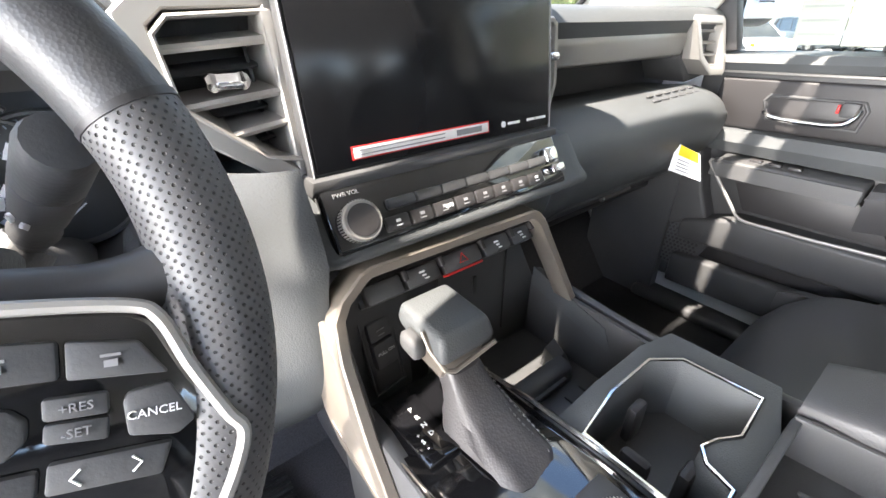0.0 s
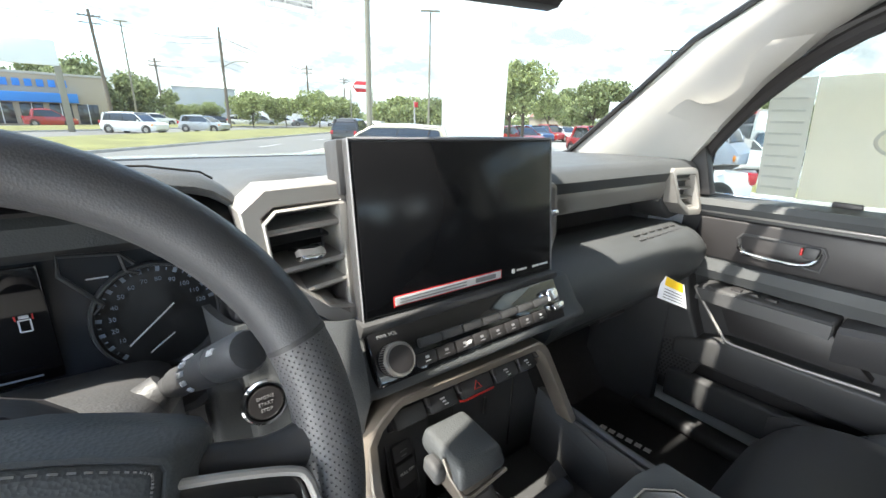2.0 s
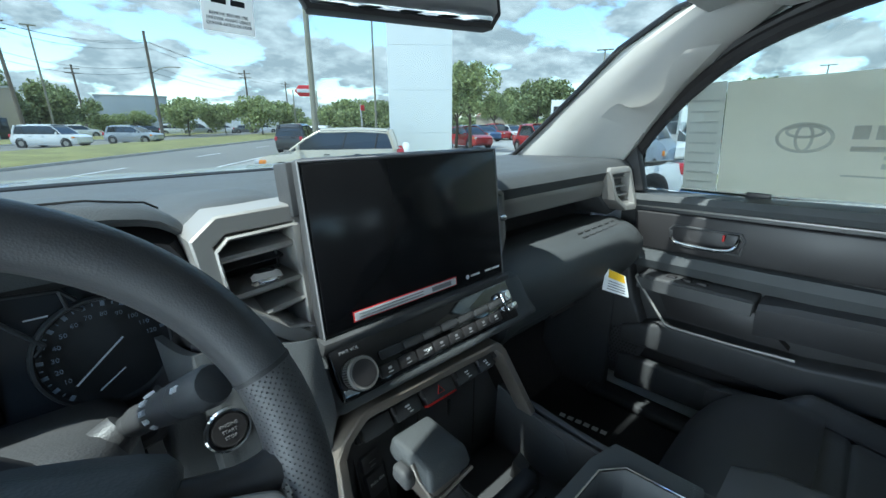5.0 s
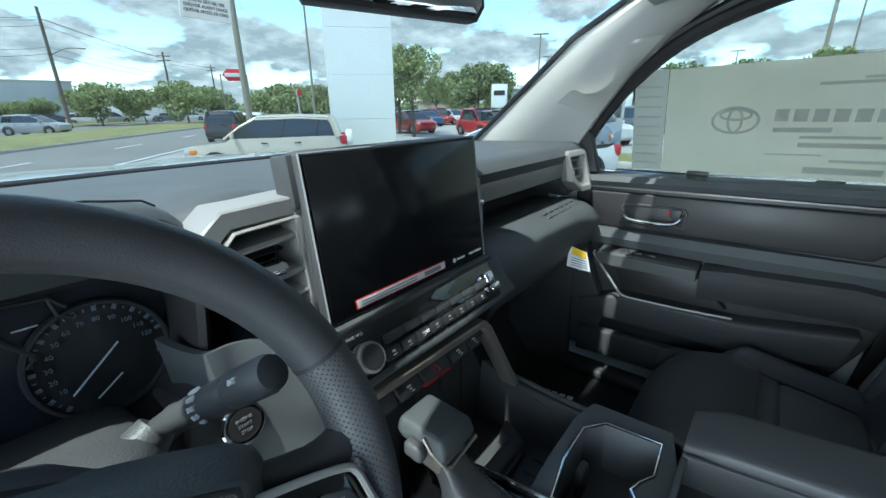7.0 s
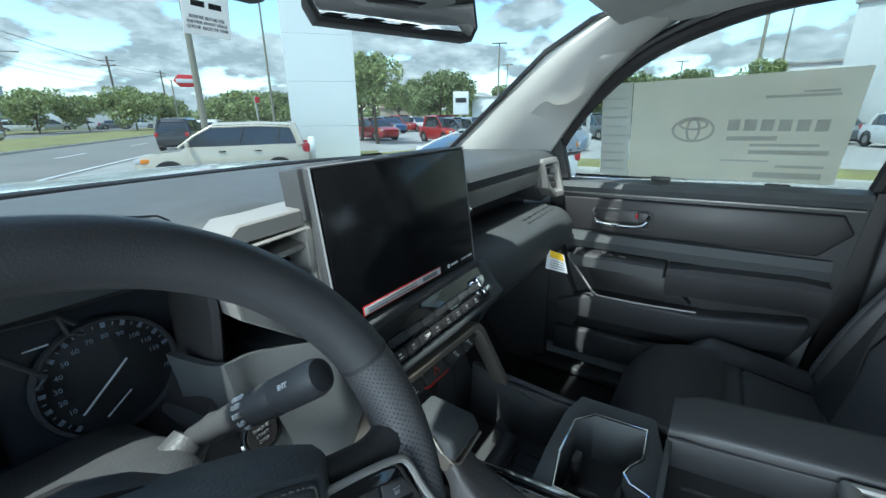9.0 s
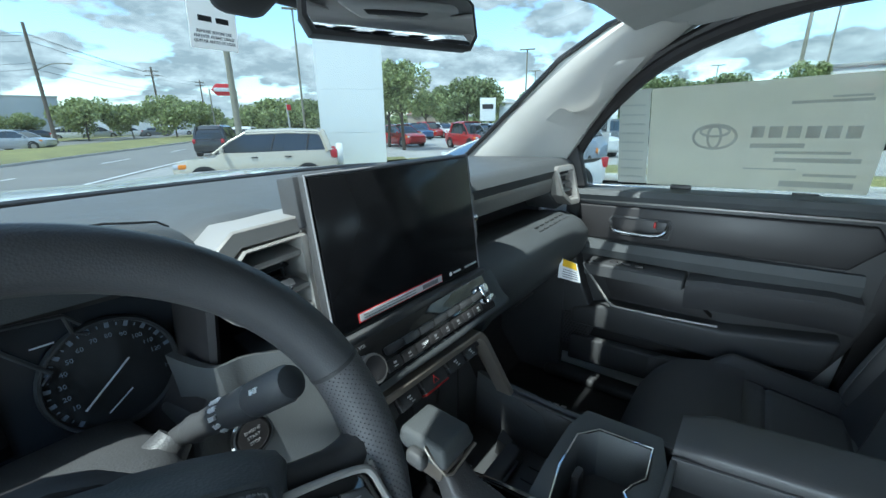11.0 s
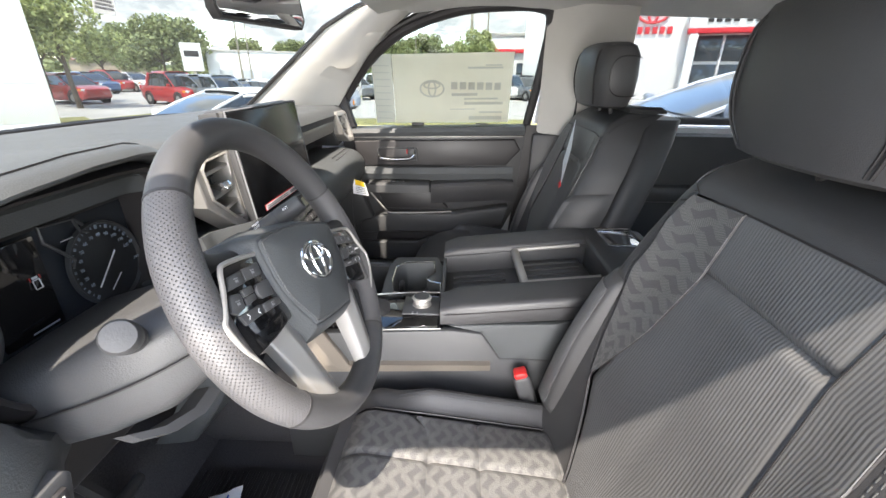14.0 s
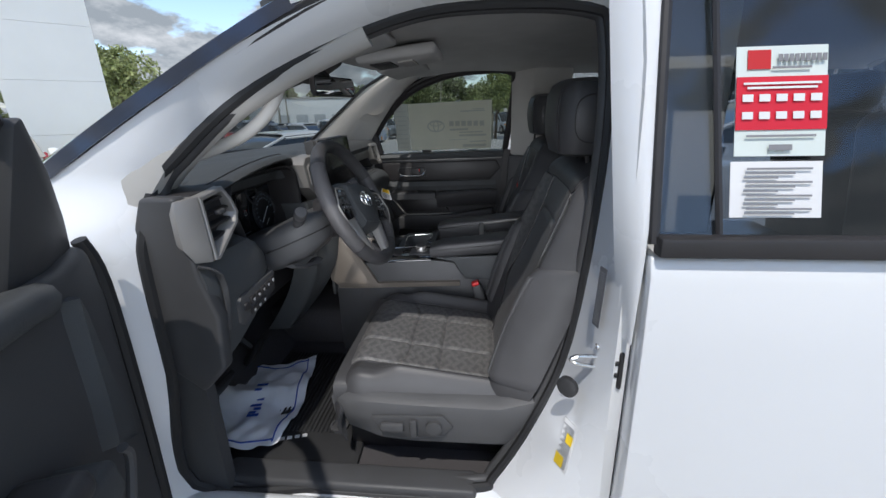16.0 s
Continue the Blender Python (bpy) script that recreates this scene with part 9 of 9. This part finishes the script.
pole("utility_pole", -0.6, 62, 12.0, 0.20, M_WOODPOLE, "leaning wooden utility pole with crossarms", "cross", -0.03)
pole("utility_pole", 4.0, 95, 11.0, 0.20, M_WOODPOLE, "wooden utility pole with crossarms", "cross", -0.02)
pole("utility_pole", 10.4, 66, 12.5, 0.22, M_WOODPOLE, "wooden utility pole with a street lamp arm", "lamp")
pole("utility_pole", 19.6, 88, 11.0, 0.20, M_WOODPOLE, "wooden utility pole with crossarms", "cross")
pole("utility_pole", 24.0, 120, 12.0, 0.20, M_WOODPOLE, "wooden utility pole with crossarms", "cross")
pole("street_light", 1.5, 70, 12.5, 0.13, M_STEELPOLE, "slim steel light pole", "head")
pole("utility_pole", 27.2, 25, 12.0, 0.17, M_STEELPOLE, "thick grey-green pole beside the street")
pole("light_pole", 34.9, 34, 9.5, 0.09, M_STEELPOLE, "dark steel lot light pole", "head")
pole("light_pole", 63.5, 42, 8.0, 0.09, M_STEELPOLE, "dark steel lot light pole", "head")
pole("light_pole", 64.6, 60, 8.0, 0.09, M_STEELPOLE, "dark steel lot light pole", "head")
pole("light_pole", 91.5, 30, 11.0, 0.11, M_STEELPOLE, "dark steel lot light pole", "head")
pole("light_pole", 93.5, 44, 9.5, 0.09, M_STEELPOLE, "dark steel lot light pole", "head")
pole("light_pole", 84.5, 60, 7.5, 0.09, M_STEELPOLE, "dark steel lot light pole", "head")
wires = thing("power_lines", tuple(at(-20, 60)), "thin black overhead power lines", "power line", "", "structure")
for k, (dz, off) in enumerate(((11.4, -0.9), (11.4, 0.9), (10.7, 0.0), (8.6, 0.3), (7.9, -0.3))):
    pts = [at(-40, 75), at(-0.6, 62) + Vector((-0.3, 0, 0)), at(10.4, 66), at(24.0, 120), at(33, 200)]
    path = []
    for a, b in zip(pts, pts[1:]):
        for i in range(8):
            u = i / 8
            path.append(a.lerp(b, u) + Vector((off * 0.5, off * 0.5, dz - 1.6 * u * (1 - u) * 4 * 0.5)))
    part("wire", tube(path, 0.022, 4), M_DEEP, wires)

dm = thing("diamond_sign", tuple(at(26.2, 62)), "red and white diamond road sign on two posts", "sign")
DMM = Matrix.Translation(at(26.2, 62)) @ Matrix.Rotation(radians(-26.2), 4, "Z")
part("board", moved(prism([(-1.3, 6.0), (-0.7, 6.7), (0.7, 6.7), (1.3, 6.0), (0.7, 5.3), (-0.7, 5.3)], "y", -0.1, 0.1, 0.02), DMM), M_SIGNRED, dm)
part("white_band", moved(box((0, -0.12, 6.0), (2.0, 0.05, 0.45), 0.02), DMM), M_WHITE, dm)
for s in (-1, 1):
    part("post", moved(box((1.5 * s, 0, 3.0), (0.16, 0.16, 6.2), 0.02), DMM), M_STEELPOLE, dm)
ws_ = thing("lot_sign", tuple(at(58.7, 48)), "white sign board on a post in the lot", "sign")
WSM = Matrix.Translation(at(58.7, 48)) @ Matrix.Rotation(radians(-58.7), 4, "Z")
part("board", moved(box((0, 0, 3.0), (1.7, 0.25, 2.4), 0.04), WSM), M_PYLON, ws_)
part("dark_panel", moved(box((0, -0.14, 3.3), (1.2, 0.03, 0.5), 0.01), WSM), M_DEEP, ws_)
part("post", moved(box((0, 0, 1.0), (0.3, 0.2, 2.0), 0.02), WSM), M_STEELPOLE, ws_)
bb = thing("billboard", tuple(at(-5.0, 48)), "white roadside sign board on a post", "sign")
BBM = Matrix.Translation(at(-5.0, 48)) @ Matrix.Rotation(radians(5.0), 4, "Z")
part("board", moved(box((-0.8, 0, 6.1), (3.4, 0.5, 1.9), 0.05), BBM), M_PYLON, bb)
part("post", moved(box((0.75, 0.0, 2.6), (0.45, 0.45, 5.4), 0.03), BBM), M_STEELPOLE, bb)
fl = thing("red_flag_sign", tuple(at(33.5, 30)), "slim post with a small red and white flag", "sign")
part("post", tube([at(33.2, 30), at(33.0, 30) + Vector((0, 0, 3.1))], 0.06, 6), M_CONC, fl)
part("flag", box(tuple(at(33.25, 30) + Vector((0, 0, 2.85))), (0.30, 0.03, 0.35), 0.01), M_SIGNRED, fl)


# ---- buildings ----
def block(name, az, r, w, d, h, wall, label, turn=None, base_dir=None):
    p = at(az, r)
    t = thing(name, tuple(p), label, "building", "buildings")
    m = Matrix.Translation(p) @ Matrix.Rotation(radians(-(az if turn is None else turn)), 4, "Z")
    part("wall", moved(box((0, d / 2, h / 2), (w, d, h), 0.02), m), wall, t)
    part("roof", moved(box((0, d / 2, h + 0.12), (w + 0.3, d + 0.3, 0.25), 0.03), m), M_CONC, t)
    return t, m


t, m = block("shop_building", -7.5, 66, 16, 14, 5.4, M_TAN, "low tan shop with a blue awning and sign")
part("awning", moved(box((0.5, -0.5, 3.0), (9, 1.2, 1.0), 0.05), m), M_SIGNBLUE, t)
for k in range(9):
    part("sign_letter", moved(box((-3.6 + 0.95 * k, -0.15, 4.5), (0.6, 0.12, 0.75), 0.02), m), M_SIGNBLUE, t)
for k in range(6):
    win = part("window", moved(box((-6.2 + 2.4 * k, -0.03, 1.3), (1.9, 0.12, 2.2), 0.02), m), M_CARGLASS, t)
    part("frame", moved(box((-6.2 + 2.4 * k, -0.06, 1.3), (0.08, 0.14, 2.3), 0.01), m), M_WHITE, win)
t, m = block("warehouse", 8.2, 100, 11, 16, 6.6, M_BLDG2, "grey ribbed metal warehouse")
for k in range(14):
    part("rib", moved(box((-5.1 + 0.78 * k, -0.04, 3.3), (0.08, 0.12, 6.4), 0.01), m), M_BLDG2, t)
t, m = block("white_hall", 67.5, 78, 20, 18, 4.6, M_PYLON, "long low white hall across the lot")
for k in range(6):
    part("bay_door", moved(box((-7.5 + 3.0 * k, -0.05, 1.0), (1.9, 0.14, 2.0), 0.02), m), M_BLDG2, t)
t, m = block("brick_house", 51.2, 92, 10, 8, 3.2, M_TAN, "tan house with a red roof")
part("hip_roof", moved(loft([[(-5.3, -0.3, 3.2), (5.3, -0.3, 3.2), (5.3, 8.3, 3.2), (-5.3, 8.3, 3.2)], [(-3, 3.5, 5.0), (3, 3.5, 5.0), (3, 4.5, 5.0), (-3, 4.5, 5.0)]]), m), M_BRICKROOF, t)
t, m = block("far_white_hall", 17.5, 130, 24, 12, 4.5, M_BLDG, "far white hall behind the trees")
# dealership with its red fascia and glass entrance
t, m = block("showroom", 117.0, 36, 24, 20, 7.6, M_BLDG, "white showroom with red fascia and glass entrance", turn=112)
part("red_fascia", moved(box((4.9, -0.5, 4.45), (11, 1.0, 0.30), 0.03), m), M_SIGNRED, t)
part("portal", moved(box((4.9, -0.5, 5.5), (11, 1.0, 1.8), 0.04), m), M_PYLON, t)
for s in (-0.2, 10.0):
    part("portal_leg", moved(box((s, -0.6, 2.15), (0.5, 0.7, 4.3), 0.03), m), M_PYLON, t)
for k in range(6):
    for z, hh in ((1.25, 2.3), (3.4, 1.6)):
        win = part("window", moved(box((0.9 + 1.65 * k, -0.05, z), (1.45, 0.14, hh), 0.02), m), M_SHOPGLASS, t)
for k in range(7):
    part("mullion", moved(box((0.08 + 1.65 * k, -0.14, 2.2), (0.10, 0.10, 4.4), 0.01), m), M_WHITE, t)
em2 = join(tube([(1.0 * math.cos(a), 0, 0.68 * math.sin(a)) for a in np.linspace(0, 2 * math.pi, 32, endpoint=False)], 0.09, 6, True), tube([(0.32 * math.cos(a), 0, 0.66 * math.sin(a)) for a in np.linspace(0, 2 * math.pi, 24, endpoint=False)], 0.08, 6, True), tube([(0.68 * math.cos(a), 0, 0.28 * math.sin(a) + 0.3) for a in np.linspace(0, 2 * math.pi, 24, endpoint=False)], 0.08, 6, True))
part("emblem", moved(em2, m @ pose(-2.9, -0.15, 5.75)), M_SIGNRED, t)
for k in range(6):
    part("sign_letter", moved(box((-4.1 + 0.48 * k, -0.1, 4.60), (0.33, 0.12, 0.45), 0.02), m), M_SIGNRED, t)
for k in range(9):
    part("wall_letter", moved(box((0.6 + 0.48 * k + (0.25 if k > 3 else 0), -1.05, 5.15), (0.33, 0.10, 0.45), 0.02), m), M_DEEP, t)
t, m = block("service_wing", 98.5, 46, 9, 14, 5.4, M_BLDG, "white service wing with a red band")
part("red_band", moved(box((0, -0.15, 4.0), (9.2, 0.4, 0.35), 0.02), m), M_SIGNRED, t)
for k in range(3):
    part("service_bay", moved(box((-2.9 + 2.9 * k, -0.06, 1.5), (1.9, 0.14, 2.8), 0.02), m), M_SHOPGLASS, t)
t, m = block("office_tower", 103.5, 70, 9, 12, 12.0, M_BLDG2, "pale grey taller block beyond the lot")
for k in range(4):
    for j in range(3):
        part("window", moved(box((-3.0 + 2.0 * k, -0.05, 3.2 + 3.0 * j), (1.2, 0.12, 1.4), 0.02), m), M_SHOPGLASS, t)
